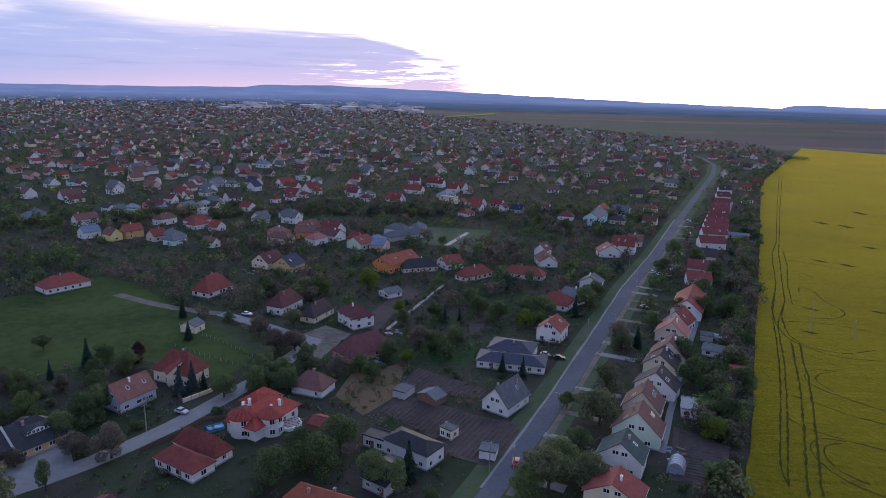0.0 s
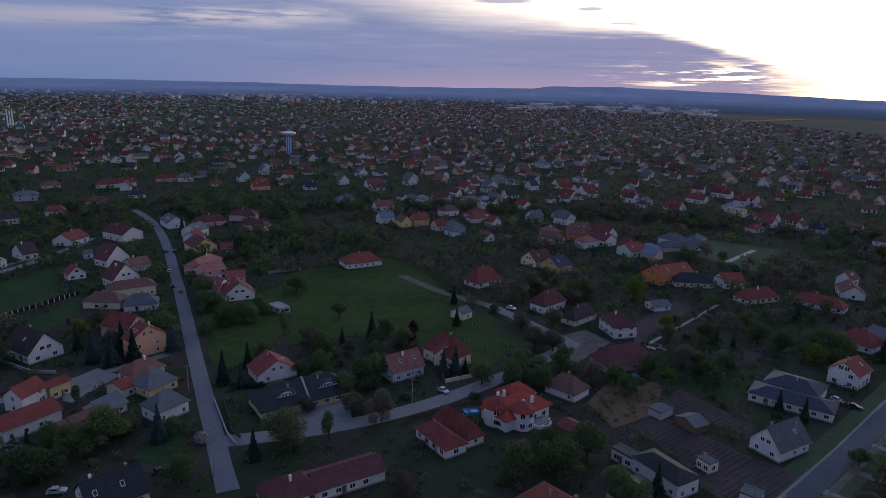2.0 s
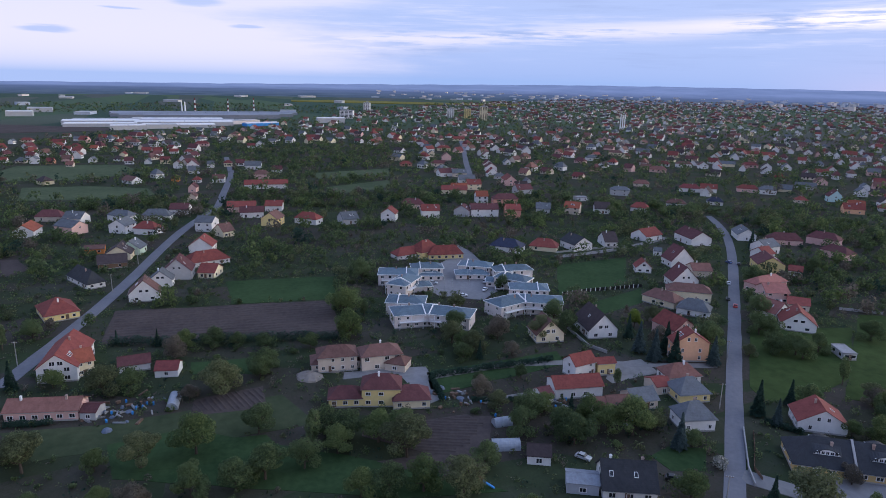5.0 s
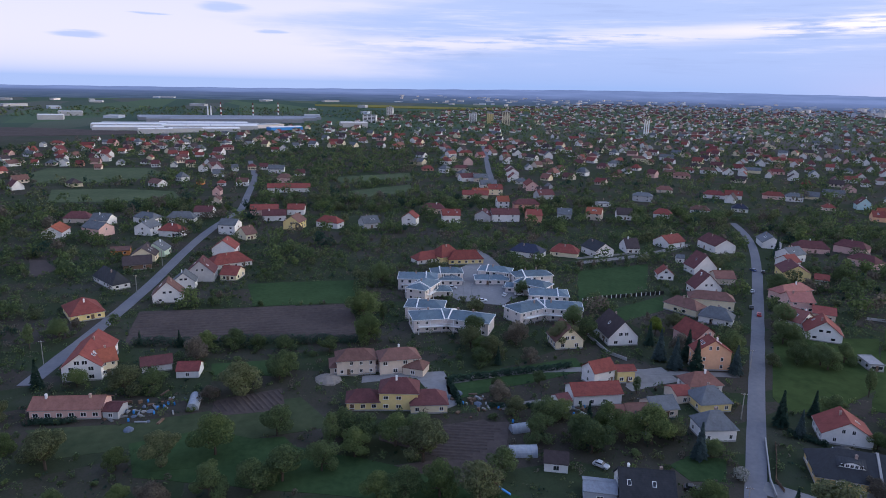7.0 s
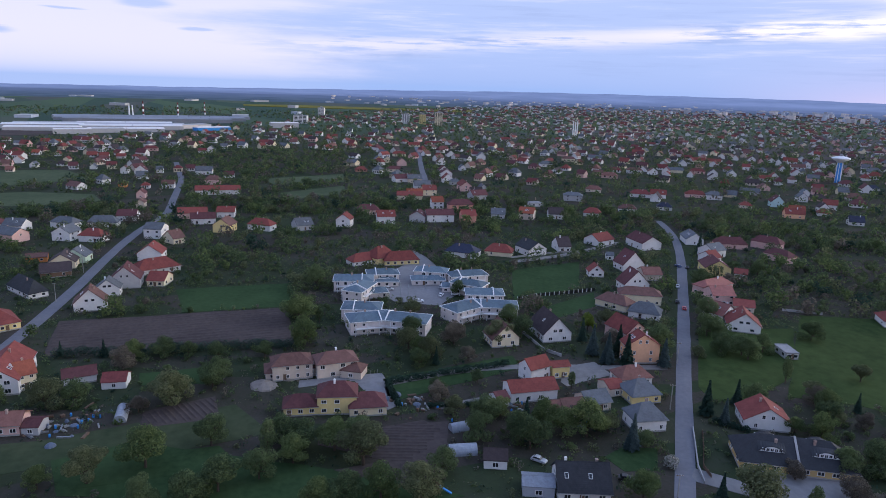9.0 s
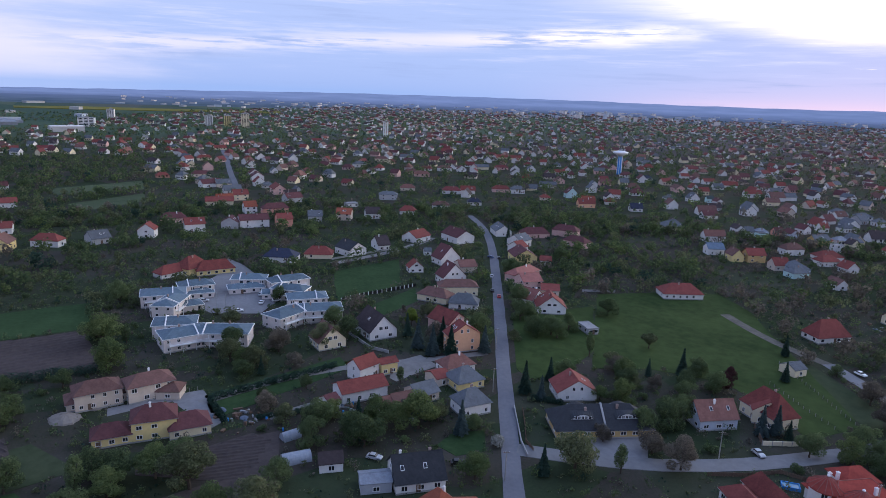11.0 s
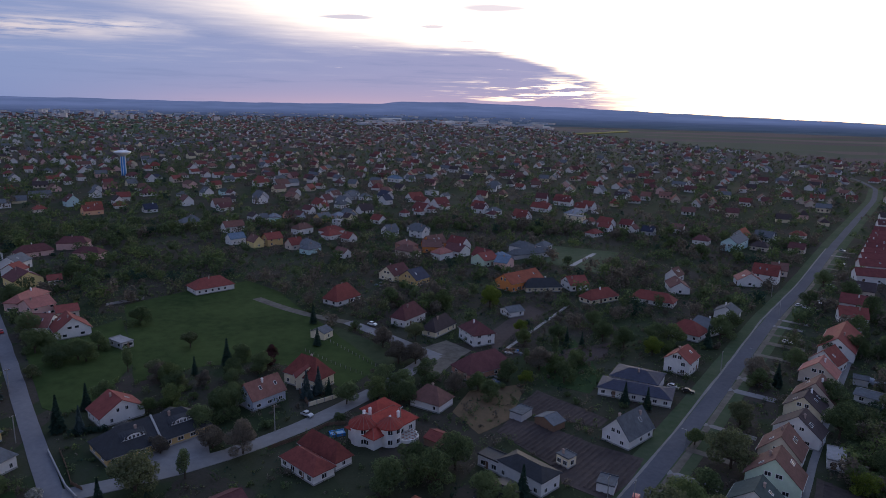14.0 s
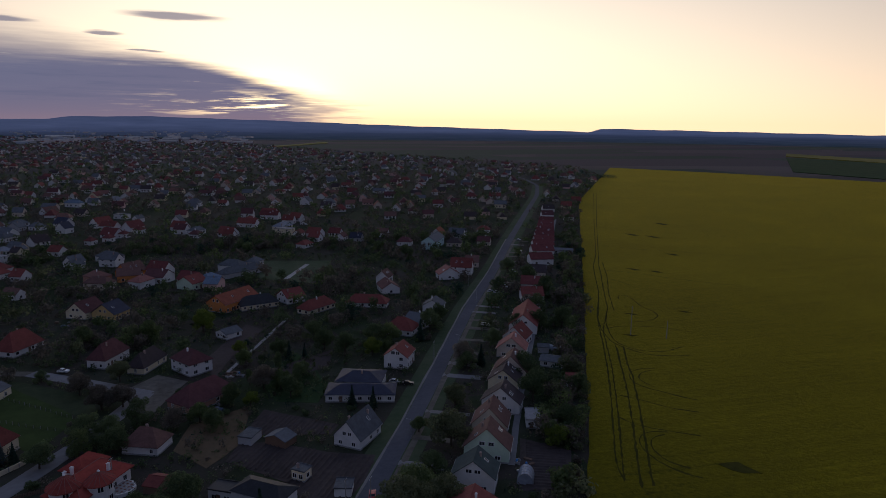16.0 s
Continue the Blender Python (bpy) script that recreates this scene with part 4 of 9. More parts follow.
def eyelid(top, cx, s, b, eave, slope, th, rm):
    """A long curved dormer with a row of panes."""
    w, h, n = 3.4, 1.7, 10
    y0 = s * b * 0.62
    z0 = eave + slope * (b - abs(y0)) + th
    back = y0 - s * h / slope
    v, f = [], []
    for i in range(n + 1):
        q = -1 + 2 * i / n
        z = h * (0.1 + 0.9 * math.cos(q * math.pi / 2))
        v += [(cx + q * w, y0 + s * 0.25, z0 + z), (cx + q * w, back, z0 + h), (cx + q * w, y0 + s * 0.25, z0 + z - 0.15)]
        if i:
            k = 3 * i
            f += [(k - 3, k, k + 1, k - 2), (k - 1, k + 2, k, k - 3)]
    part("dormer", mesh("dormer", v, f, rm), top)
    fv = [(cx - w, y0, z0 - 0.2)] + [(cx - w + 2 * w * i / n, y0, z0 + h * (0.1 + 0.9 * math.cos((-1 + 2 * i / n) * math.pi / 2)) - 0.1) for i in range(n + 1)] + [(cx + w, y0, z0 - 0.2)]
    part("dormer_front", mesh("dormer_front", fv, [tuple(range(len(fv)))], PLASTIC_WHITE), top)
    for i in range(-2, 3):
        win = part("window", WIN_FRAME, top, pose(cx + i * 1.05, y0 + s * 0.02, z0 + 0.55, 0, 0, 0 if s > 0 else 180) @ Matrix.Diagonal((0.7, 1, 0.62, 1)))
        part("pane", WIN_PANE, win)


def hip(a, b, low, top, th=0.2, ends=0.85):
    k = max(a - b * ends, 0.15)
    v = [(-a, -b, low), (a, -b, low), (a, b, low), (-a, b, low), (-a, -b, low + th), (a, -b, low + th), (a, b, low + th), (-a, b, low + th), (-k, 0, top + th), (k, 0, top + th)]
    return v, [(3, 2, 1, 0), (0, 1, 5, 4), (1, 2, 6, 5), (2, 3, 7, 6), (3, 0, 4, 7), (4, 5, 9, 8), (5, 6, 9), (6, 7, 8, 9), (7, 4, 8)]


def villa(x, y, rot):
    """The red villa with two round turrets and a tiled terrace."""
    FOOTPRINTS.append((x, y, rot, 17, 14))
    base = new("villa")
    base.matrix_basis = pose(x, y, 0, 0, 0, rot) @ Matrix.Diagonal((PLAN, PLAN, 1.1, 1))
    tagged(base, "white villa with scarlet tiled hipped roofs and round turrets", "house")
    red, white = MATS["roof_scarlet"], MATS["wall_white"]
    part("wall", mesh("wall", *block(-7.0, -4.2, -0.3, 7.0, 4.2, 3.5), white), base)
    top = part("roof", mesh("roof", *hip(7.6, 4.8, 3.2, 6.7), red), base)
    part("wing", mesh("wing", *block(-3.4, -2.6, -0.3, 3.4, 2.6, 4.9), white), base, pose(3.4, 4.0, 0))
    part("wing_roof", mesh("wing_roof", *hip(4.0, 3.2, 4.7, 7.2), red), base, pose(3.4, 4.0, 0))
    for cx, cy, r, eave, peak in ((-5.2, 0.9, 3.0, 5.2, 7.7), (-1.9, -4.3, 2.5, 5.3, 7.5)):
        t = part("turret", mesh("turret", *tube(r, r, -0.3, eave, 16, cx, cy), white), base)
        v, f = lathe([(r + 0.55, eave - 0.25), (r + 0.55, eave - 0.05), (0.1, peak)], 16)
        part("turret_roof", mesh("turret_roof", [(p + cx, q + cy, z) for p, q, z in v], f, red), t)
        seams = []
        for i in range(16):
            a = 6.2832 * i / 16
            seams.append(limb_box((cx + math.cos(a) * (r + 0.55), cy + math.sin(a) * (r + 0.55), eave), (cx, cy, peak + 0.05), 0.07))
        part("hip_tiles", mesh("hip_tiles", *join(*seams), MATS["roof_salmon"]), t, label="paler ridge tiles fanning from the peak")
        part("finial", mesh("finial", *lathe([(0.3, 0), (0.3, 0.2), (0.08, 0.45)], 10), PLASTIC_WHITE), t, pose(cx, cy, peak - 0.05))
        for i in range(3):
            a = radians(-135 + i * 45)
            window(t, pose(cx + math.cos(a) * r, cy + math.sin(a) * r, 4.3, 0, 0, math.degrees(a) - 90), False)
            window(t, pose(cx + math.cos(a) * r, cy + math.sin(a) * r, 1.6, 0, 0, math.degrees(a) - 90), False)
    ridge_line = [limb_box((-3.6, 0, 6.95), (3.6, 0, 6.95), 0.1)]
    ridge_line += [limb_box((sx * 7.6, sy * 4.8, 3.4), (sx * 3.6, 0, 6.95), 0.09) for sx in (-1, 1) for sy in (-1, 1)]
    part("hip_tiles", mesh("hip_tiles", *join(*ridge_line), MATS["roof_salmon"]), top)
    for cx, cy, z in ((-1.9, 2.2, 5.6), (2.2, -3.0, 5.0), (-3.0, 3.0, 5.0)):
        part("chimney", STACK_WHITE, top, pose(cx, cy, z))
    for px in (2.2, 5.2):
        for lev in (1.5,):
            window(base, pose(px, -4.2, lev, 0, 0, 180), False)
            window(base, pose(px - 6, 4.2, lev), False)
    for py in (-2, 1.8):
        window(base, pose(7.0, py, 1.5, 0, 0, -90), False)
        window(base, pose(-7.0, py, 1.5, 0, 0, 90), False)
    sk = part("skylight", SKY_FRAME, top, pose(-0.2, -2.6, 5.05, 36, 0, 0))
    part("pane", SKY_PANE, sk)
    terrace = part("terrace", mesh("terrace", *tube(3.0, 3.0, -0.2, 0.9, 24, 2.4, -5.4), white), base)
    for i in range(-5, 6):
        for j in range(-5, 6):
            if math.hypot(i * 0.5, j * 0.5) < 2.6:
                part("tile", TILE_RED if (i % 2 and j % 2) else TILE_PALE, terrace, pose(2.4 + i * 0.5, -5.4 + j * 0.5, 0.9))
    return base


def limb_box(a, b, r):
    """A square bar from a to b."""
    a, b = Vector(a), Vector(b)
    d = (b - a).normalized()
    s = d.orthogonal().normalized() * r
    o = d.cross(s)
    return [tuple(p + q) for p in (a, b) for q in (s, o, -s, -o)], [(3, 2, 1, 0), (4, 5, 6, 7), (0, 1, 5, 4), (1, 2, 6, 5), (2, 3, 7, 6), (3, 0, 4, 7)]


TILE_RED = mesh("tile", *block(-0.23, -0.23, 0, 0.23, 0.23, 0.04), MATS["roof_brick"])
TILE_PALE = mesh("tile", *block(-0.23, -0.23, 0, 0.23, 0.23, 0.04), CONCRETE)


# ---- houses near the camera ----
house(34.1, 108.9, 64, 6.6, 10.4, 4.0, 7.5, 'g', 'red', 'cream', 1)
house(38.6, 121.9, 65, 6.6, 9.0, 4.6, 8.9, 'g', 'green', 'white', 1)
house(45.0, 133.6, 66, 6.6, 10.4, 4.2, 10.1, 'g', 'brown', 'mint', 1)
house(49.5, 145.8, 65, 7.8, 8.6, 4.0, 9.4, 'g', 'brown', 'beige', 1)
house(56.3, 157.3, 60, 6.1, 10.2, 4.0, 8.9, 'g', 'dark', 'white', 1)
house(61.7, 171.6, 62, 7.5, 8.6, 4.0, 8.1, 'g', 'dark', 'cream', 1)
house(66.2, 178.2, 63, 8.1, 10.4, 4.0, 10.1, 'g', 'brown', 'beige', 1)
house(72.8, 197.2, 63, 7.2, 9.4, 4.0, 8.7, 'g', 'salmon', 'beige', 1)
house(78.5, 208.5, 52, 7.9, 8.1, 4.0, 8.5, 'g', 'red', 'white', 1)
house(88.3, 227.2, 65, 22.1, 10.1, 4.2, 9.1, 'g', 'red', 'white', 1)
house(103.5, 261.3, 169, 9.2, 9.0, 4, 7.5, 'g', 'red', 'white', 1)
house(111.3, 280.5, 155, 10.0, 9.0, 4, 7.5, 'g', 'crimson', 'white', 1)
house(121.4, 304.2, 160, 10.8, 9.0, 4, 7.5, 'g', 'dark', 'beige', 1)
house(135.5, 333.0, 174, 12.4, 9.5, 4.2, 7.5, 'g', 'crimson', 'white', 1)
house(145.3, 355.9, 173, 12.5, 9.5, 4.2, 7.5, 'g', 'crimson', 'white', 1)
house(152.2, 372.1, 172, 12.3, 9.5, 4.2, 7.5, 'g', 'crimson', 'white', 1)
house(158.8, 387.4, 170, 12.0, 9.5, 4.2, 7.5, 'g', 'crimson', 'white', 1)
house(165.1, 402.2, 168, 11.7, 9.5, 4.2, 7.5, 'g', 'crimson', 'white', 1)
house(171.5, 417.2, 166, 11.3, 9.5, 4.2, 7.5, 'g', 'crimson', 'white', 1)
house(178.0, 432.3, 163, 10.8, 9.5, 4.2, 7.5, 'g', 'crimson', 'white', 1)
house(184.6, 447.8, 160, 10.4, 9.5, 4.2, 7.5, 'g', 'crimson', 'white', 1)
house(191.9, 464.9, 156, 9.9, 9.5, 4.2, 7.5, 'g', 'crimson', 'white', 1)
house(205.8, 498.4, 171, 9.2, 9.0, 4, 7.5, 'g', 'maroon', 'white', 1)
house(221.6, 535.2, 170, 9.8, 9.0, 4, 7.5, 'g', 'dark', 'white', 1)
house(82.5, 169.7, 158, 4.5, 6.0, 2.6, 4, 'g', 'red', 'white', 0)
house(82.4, 185.7, 148, 7.0, 6.0, 2.6, 3.6, 'g', 'slate', 'white', 0)
house(84.3, 198.5, 160, 3.7, 4.0, 2.4, 3.2, 'g', 'slate', 'grey', 0)
house(159.4, 359.0, 157, 12.5, 6.0, 2.6, 3.6, 'g', 'slate', 'grey', 0)
house(61.2, 147.5, 163, 3.5, 7.0, 2.8, 3.0, 'f', 'grey', 'white', 0)
house(-5.0, 123.6, 145, 11.5, 6.0, 4.4, 6.0, 'h', 'anthracite', 'white', 0)
house(-12.8, 127.6, 152, 5.7, 3.8, 3.3, 3.5, 'f', 'anthracite', 'white', 0)
house(-9.2, 114.0, 146, 5.7, 9.5, 3.0, 5.0, 'g', 'anthracite', 'grey', 1)
house(16.3, 148.0, 54, 10.2, 7.2, 3.4, 8.3, 'g', 'slate', 'white', 2)
house(2.5, 132.3, 143, 3.2, 2.8, 3.0, 3.2, 'f', 'slate', 'cream', 1)
house(11.0, 124.8, 166, 3.5, 4.0, 2.4, 2.8, 'f', 'slate', 'white', 0)
house(20.8, 180.8, 162, 12.8, 9.5, 4.0, 5.8, 'h', 'navy', 'white', 1)
house(19.9, 173.2, 168, 18.9, 8.1, 2.9, 4.4, 'h', 'navy', 'white', 0)
house(34.5, 195.9, 63, 8.4, 7.5, 5.2, 8.5, 'g', 'red', 'white', 1)
house(40.8, 228.4, 150, 10.7, 8.8, 3.0, 7.2, 'h', 'red', 'white', 1)
house(48.0, 234.2, 133, 7.6, 8.0, 3.5, 6.5, 'g', 'slate', 'white', 1)
house(58.5, 254.1, 66, 7.1, 8.0, 3.6, 6.5, 'g', 'slate', 'white', 1)
house(87.0, 317.5, 155, 10.7, 7.2, 5.2, 10.1, 'g', 'red', 'white', 1)
house(77.6, 309.3, 91, 7.7, 10.4, 3.4, 7.4, 'g', 'salmon', 'white', 1)
house(97.2, 334.7, 163, 7.1, 9.0, 3.6, 7, 'g', 'brown', 'beige', 1)
house(88.3, 392.7, 63, 21.5, 9.0, 6, 10, 'g', 'slate', 'teal', 1)
house(32.9, 266.8, 160, 16.8, 6.9, 2.7, 6, 'h', 'red', 'white', 1)
house(44.8, 288.9, 95, 11.4, 8.0, 3.4, 6.5, 'g', 'maroon', 'white', 1)
house(11.5, 263.7, 44, 15.2, 6.8, 2.88, 6.5, 'h', 'red', 'cream', 1)
house(1.5, 280.1, 30, 8.5, 9.0, 3.4, 7, 'g', 'red', 'white', 1)
house(-12.0, 273.7, 20, 15.5, 7.5, 2.88, 6.5, 'h', 'anthracite', 'cream', 1)
house(-22.0, 276.2, 52, 19.5, 9.8, 4.6, 8.5, 'g', 'orange', 'orange', 1)
house(-42.6, 312.9, 54, 9.4, 9.5, 4, 7.5, 'g', 'red', 'mint', 1)
house(-21.9, 336.5, 38, 24.8, 6.8, 3.06, 6, 'h', 'slate', 'grey', 1)
house(-32.5, 309.4, 163, 6.5, 9.0, 4, 7, 'g', 'blueslate', 'pink', 1)
house(-59.4, 328.6, 152, 10.5, 9.0, 4, 7.5, 'g', 'maroon', 'white', 1)
house(-73.8, 334.1, 9, 10.1, 9.0, 4, 7.5, 'g', 'brown', 'orange', 1)
house(-83.2, 319.5, 159, 11.8, 6.8, 4, 7, 'h', 'brown', 'beige', 1)
house(-77.2, 274.0, 64, 10.6, 9.0, 3.6, 8, 'g', 'maroon', 'cream', 1)
house(-67.0, 269.2, 64, 8.8, 10.0, 3.6, 8, 'g', 'navy', 'ochre', 1)
house(-55.6, 216.6, 68, 12.0, 6.3, 4.0, 8.9, 'h', 'maroon', 'white', 1)
house(-42.8, 209.4, 68, 12.3, 5.5, 3.1, 7.3, 'h', 'dark', 'cream', 1)
house(-29.0, 204.2, 129, 10.2, 7.7, 5.0, 8.7, 'h', 'maroon', 'white', 1)
house(-20.6, 235.7, 42, 6.5, 6.0, 2.6, 4.2, 'g', 'slate', 'white', 0)
house(-23.0, 179.0, 46, 16.0, 8.8, 3.0, 7.8, 'h', 'maroon', 'brick', 0)
house(-32.5, 153.5, 160, 8.7, 6.7, 3.0, 6.8, 'h', 'brown', 'white', 1)
villa(-40.3, 135.6, 62.6)
house(-50.8, 116.2, 150, 11.2, 5.4, 3.0, 5.5, 'h', 'red', 'white', 0)
house(-49.3, 122.2, 151, 12.5, 4.5, 3.0, 6.5, 'h', 'red', 'white', 0)
house(-75.5, 144.2, 62, 9.8, 7.0, 3.8, 8.0, 'g', 'brick', 'bluegrey', 1)
house(-68.4, 158.3, 160, 11.6, 7.3, 4.4, 10.0, 'h', 'red', 'cream', 1)
house(-69.0, 158.1, 126, 6.8, 7.0, 4.6, 7.8, 'g', 'red', 'cream', 0)
house(-87.0, 233.8, 65, 12.6, 7.8, 3.0, 9.0, 'h', 'red', 'white', 1)
house(-79.2, 194.0, 75, 4.8, 5.5, 2.8, 4.4, 'g', 'slate', 'cream', 0)
house(-143.8, 234.5, 54, 15.9, 9.3, 3.0, 6.9, 'h', 'red', 'white', 1)
house(-20.4, 102.6, 157, 14.8, 8.2, 2.88, 6.6, 'h', 'orange', 'white', 2)
house(-27.0, 134.6, 155, 3.5, 5.0, 2.2, 3.4, 'g', 'red', 'timber', 0)
house(-9.3, 152.6, 153, 3.5, 5.0, 2.4, 3, 'f', 'slate', 'grey', 0)
house(-2.0, 149.8, 52, 4.3, 6.0, 2.2, 3.6, 'g', 'slate', 'timber', 0)
house(-89.8, 119.3, 58, 23.0, 10.4, 2.8, 7.6, 'h', 'anthracite', 'ochre', 2, dormers=2)
house(-105.5, 127.8, 149, 7.8, 10.4, 3.2, 7.1, 'g', 'red', 'white', 1)
house(-68.0, 85.6, 54, 10.2, 6.8, 2.88, 6.4, 'h', 'maroon', 'white', 1)
house(-61.6, 94.9, 57, 14.1, 7.0, 3, 5, 'g', 'maroon', 'white', 0)
house(-82.7, 66.0, 0, 8.5, 8.8, 3.06, 8.5, 'h', 'orange', 'white', 1)
house(-80.6, 69.7, 57, 5.7, 7.0, 3, 5.2, 'g', 'orange', 'white', 0)
house(-96.1, 70.4, 68, 10.0, 8.8, 3.0, 7.6, 'g', 'anthracite', 'white', 2)
house(-98.7, 62.3, 65, 6.1, 4.8, 2.8, 3.8, 'g', 'tin', 'tin', 0)
house(-113.6, 99.3, 80, 7.8, 6.5, 4.0, 7.6, 'h', 'slate', 'white', 1)
house(-126.1, 107.5, 83, 8.1, 7.2, 3.2, 6.8, 'h', 'slate', 'yellow', 1)
house(-126.0, 93.2, 89, 6.6, 6.4, 3.0, 5.4, 'g', 'slate', 'beige', 0)
house(-124.8, 86.1, 82, 5.7, 4.8, 2.8, 4.8, 'g', 'brown', 'beige', 0)
house(-125.5, 81.6, 75, 2.9, 4.0, 2.6, 4.4, 'g', 'brick', 'beige', 0)
house(-135.8, 80.8, 83, 12.3, 6.8, 3.8, 6.0, 'g', 'red', 'white', 0)
house(-134.3, 71.3, 96, 3.3, 4.4, 2.8, 4.2, 'g', 'maroon', 'white', 0)
house(-145.4, 87.4, 101, 6.8, 5.2, 5.0, 7.6, 'g', 'red', 'white', 0)
house(-144.5, 94.4, 83, 4.9, 4.0, 4.4, 5.4, 'g', 'red', 'yellow', 0)
house(-135.2, 111.7, 83, 9.1, 6.4, 3.0, 6.0, 'h', 'brick', 'white', 1)
house(-131.6, 102.7, 87, 4.5, 6.0, 2.8, 4.2, 'g', 'red', 'beige', 0)
house(-146.6, 123.1, 164, 4.7, 10.1, 7.0, 11.1, 'g', 'red', 'peach', 1)
house(-163.4, 130.8, 5, 10.0, 8.7, 4.6, 8.5, 'g', 'red', 'pink', 1)
house(-172.4, 108.1, 173, 12.1, 9.4, 3.6, 9.7, 'g', 'dark', 'white', 1)
house(-171.4, 90.3, 175, 7.8, 8.7, 3.4, 8.8, 'g', 'brown', 'cream', 1)
house(-178.7, 150.3, 44, 10.5, 6.8, 3.06, 6.6, 'h', 'slate', 'white', 1)
house(-190.6, 146.2, 25, 12.4, 6.9, 3.42, 6.4, 'h', 'brown', 'cream', 1)
house(-193.1, 158.7, 59, 15.3, 6.9, 4.8, 7.4, 'h', 'brown', 'cream', 1)
house(-208.0, 167.0, 168, 7.7, 10.4, 4.0, 10.5, 'g', 'maroon', 'white', 1)
house(-234.3, 184.7, 173, 8.7, 10.4, 4.0, 10.8, 'g', 'maroon', 'white', 1)
house(-219.6, 184.5, 70, 7.6, 9.0, 3.4, 6, 'g', 'brick', 'beige', 1)
house(-269.2, 219.7, 174, 15.7, 10.9, 4.6, 8.5, 'g', 'maroon', 'white', 1)
house(-228.9, 163.4, 159, 5.4, 6.3, 3.2, 6.6, 'g', 'red', 'white', 1)
house(-281.1, 200.9, 106, 11.9, 10.0, 3.4, 7, 'g', 'red', 'white', 1)
house(-252.3, 187.3, 59, 3.5, 5.0, 2.6, 4, 'g', 'slate', 'white', 0)
house(-158.8, 174.9, 142, 9.1, 10.4, 3.4, 8.4, 'g', 'red', 'white', 1)
house(-169.5, 175.0, 14, 7.6, 8.7, 3.6, 7.4, 'g', 'salmon', 'white', 1)
house(-184.5, 189.0, 71, 8.2, 9.0, 5, 8, 'g', 'salmon', 'pink', 1)
house(-195.1, 195.9, 100, 15.7, 6.9, 4.6, 7.4, 'h', 'salmon', 'pink', 1)
house(-219.0, 219.1, 152, 12.5, 10.8, 4.6, 8.5, 'g', 'maroon', 'yellow', 1)
house(-233.3, 229.7, 98, 6.3, 8.0, 4.4, 7.5, 'g', 'red', 'white', 1)
house(-244.1, 241.1, 100, 9.6, 9.0, 4.6, 8, 'g', 'slate', 'white', 1)
house(-174.6, 191.3, 48, 6.9, 9.0, 3, 4.8, 'g', 'red', 'beige', 0)
house(-256.3, 264.5, 62, 15.7, 6.9, 3.42, 7, 'h', 'maroon', 'pink', 1)
house(-250.0, 283.6, 25, 14.5, 6.9, 4.6, 8, 'h', 'maroon', 'pink', 1)
house(-228.0, 268.2, 6, 13.2, 6.9, 4, 7, 'h', 'maroon', 'pink', 1)
house(-271.4, 252.9, 152, 13.6, 9.0, 3.8, 7.5, 'g', 'slate', 'white', 1)
house(-136.1, 169.8, 69, 3.8, 7.0, 2.6, 2.8, 'f', 'grey', 'grey', 0)
house(-209.9, 225.5, 44, 5.0, 7.0, 2.8, 4.6, 'g', 'red', 'white', 0)
house(-184.1, -43.3, 177, 17.8, 9.3, 5.0, 9.3, 'g', 'red', 'white', 1)
house(-181.3, -39.0, 109, 4.1, 8.0, 5, 7.6, 'g', 'orange', 'cream', 1)
house(-157.4, -42.2, 80, 15.6, 6.4, 3.2, 5.3, 'g', 'brick', 'pink', 2)
house(-154.6, -32.4, 75, 3.5, 5.0, 2.4, 3.4, 'g', 'maroon', 'grey', 0)
house(-179.8, -26.5, 98, 7.5, 5.6, 2.6, 4.4, 'g', 'maroon', 'white', 0)
house(-174.2, -17.6, 81, 5.7, 5.6, 2.4, 4.2, 'g', 'crimson', 'white', 0)
house(-144.3, 32.8, 75, 9.2, 6.8, 6.0, 8.9, 'h', 'maroon', 'yellow', 1)
house(-145.8, 24.2, 79, 7.8, 5.6, 3.0, 5.4, 'h', 'maroon', 'yellow', 0)
house(-141.2, 39.3, 80, 8.7, 6.4, 3.1, 6.0, 'h', 'maroon', 'cream', 0)
house(-166.8, 25.4, 86, 10.3, 6.9, 5.4, 7.8, 'h', 'brown', 'beige', 0)
house(-167.6, 23.5, 85, 9.7, 6.2, 2.7, 4.8, 'h', 'brown', 'beige', 0)
house(-164.8, 36.8, 89, 10.9, 6.9, 5.4, 7.8, 'h', 'brown', 'beige', 1)
house(-161.8, 41.2, 57, 5.8, 5.4, 2.7, 4.8, 'h', 'brown', 'beige', 0)
house(-167.8, 31.1, 90, 3.5, 7.0, 2.8, 3.6, 'g', 'brown', 'beige', 0)
house(-229.3, -54.7, 113, 9.8, 13.2, 3.0, 7.5, 'h', 'red', 'yellow', 1)
house(-263.9, -52.4, 32, 17.5, 6.3, 3.0, 7.7, 'h', 'anthracite', 'white', 1)
house(-240.1, -29.8, 1, 7.2, 9.8, 3.8, 9.5, 'g', 'brown', 'white', 1)
house(-254.7, -25.6, 176, 5.8, 8.1, 3.8, 7.8, 'g', 'slate', 'white', 1)
house(-264.9, -20.2, 174, 8.9, 10.4, 4.6, 10.4, 'g', 'maroon', 'grey', 1)
house(-283.0, -10.7, 111, 16.6, 9.5, 2.88, 7, 'h', 'red', 'white', 1)
house(-305.1, -12.6, 168, 9.1, 10.0, 4, 8.5, 'g', 'red', 'white', 1)
house(-264.4, -8.7, 69, 6.4, 9.0, 3, 6, 'g', 'red', 'cream', 1)
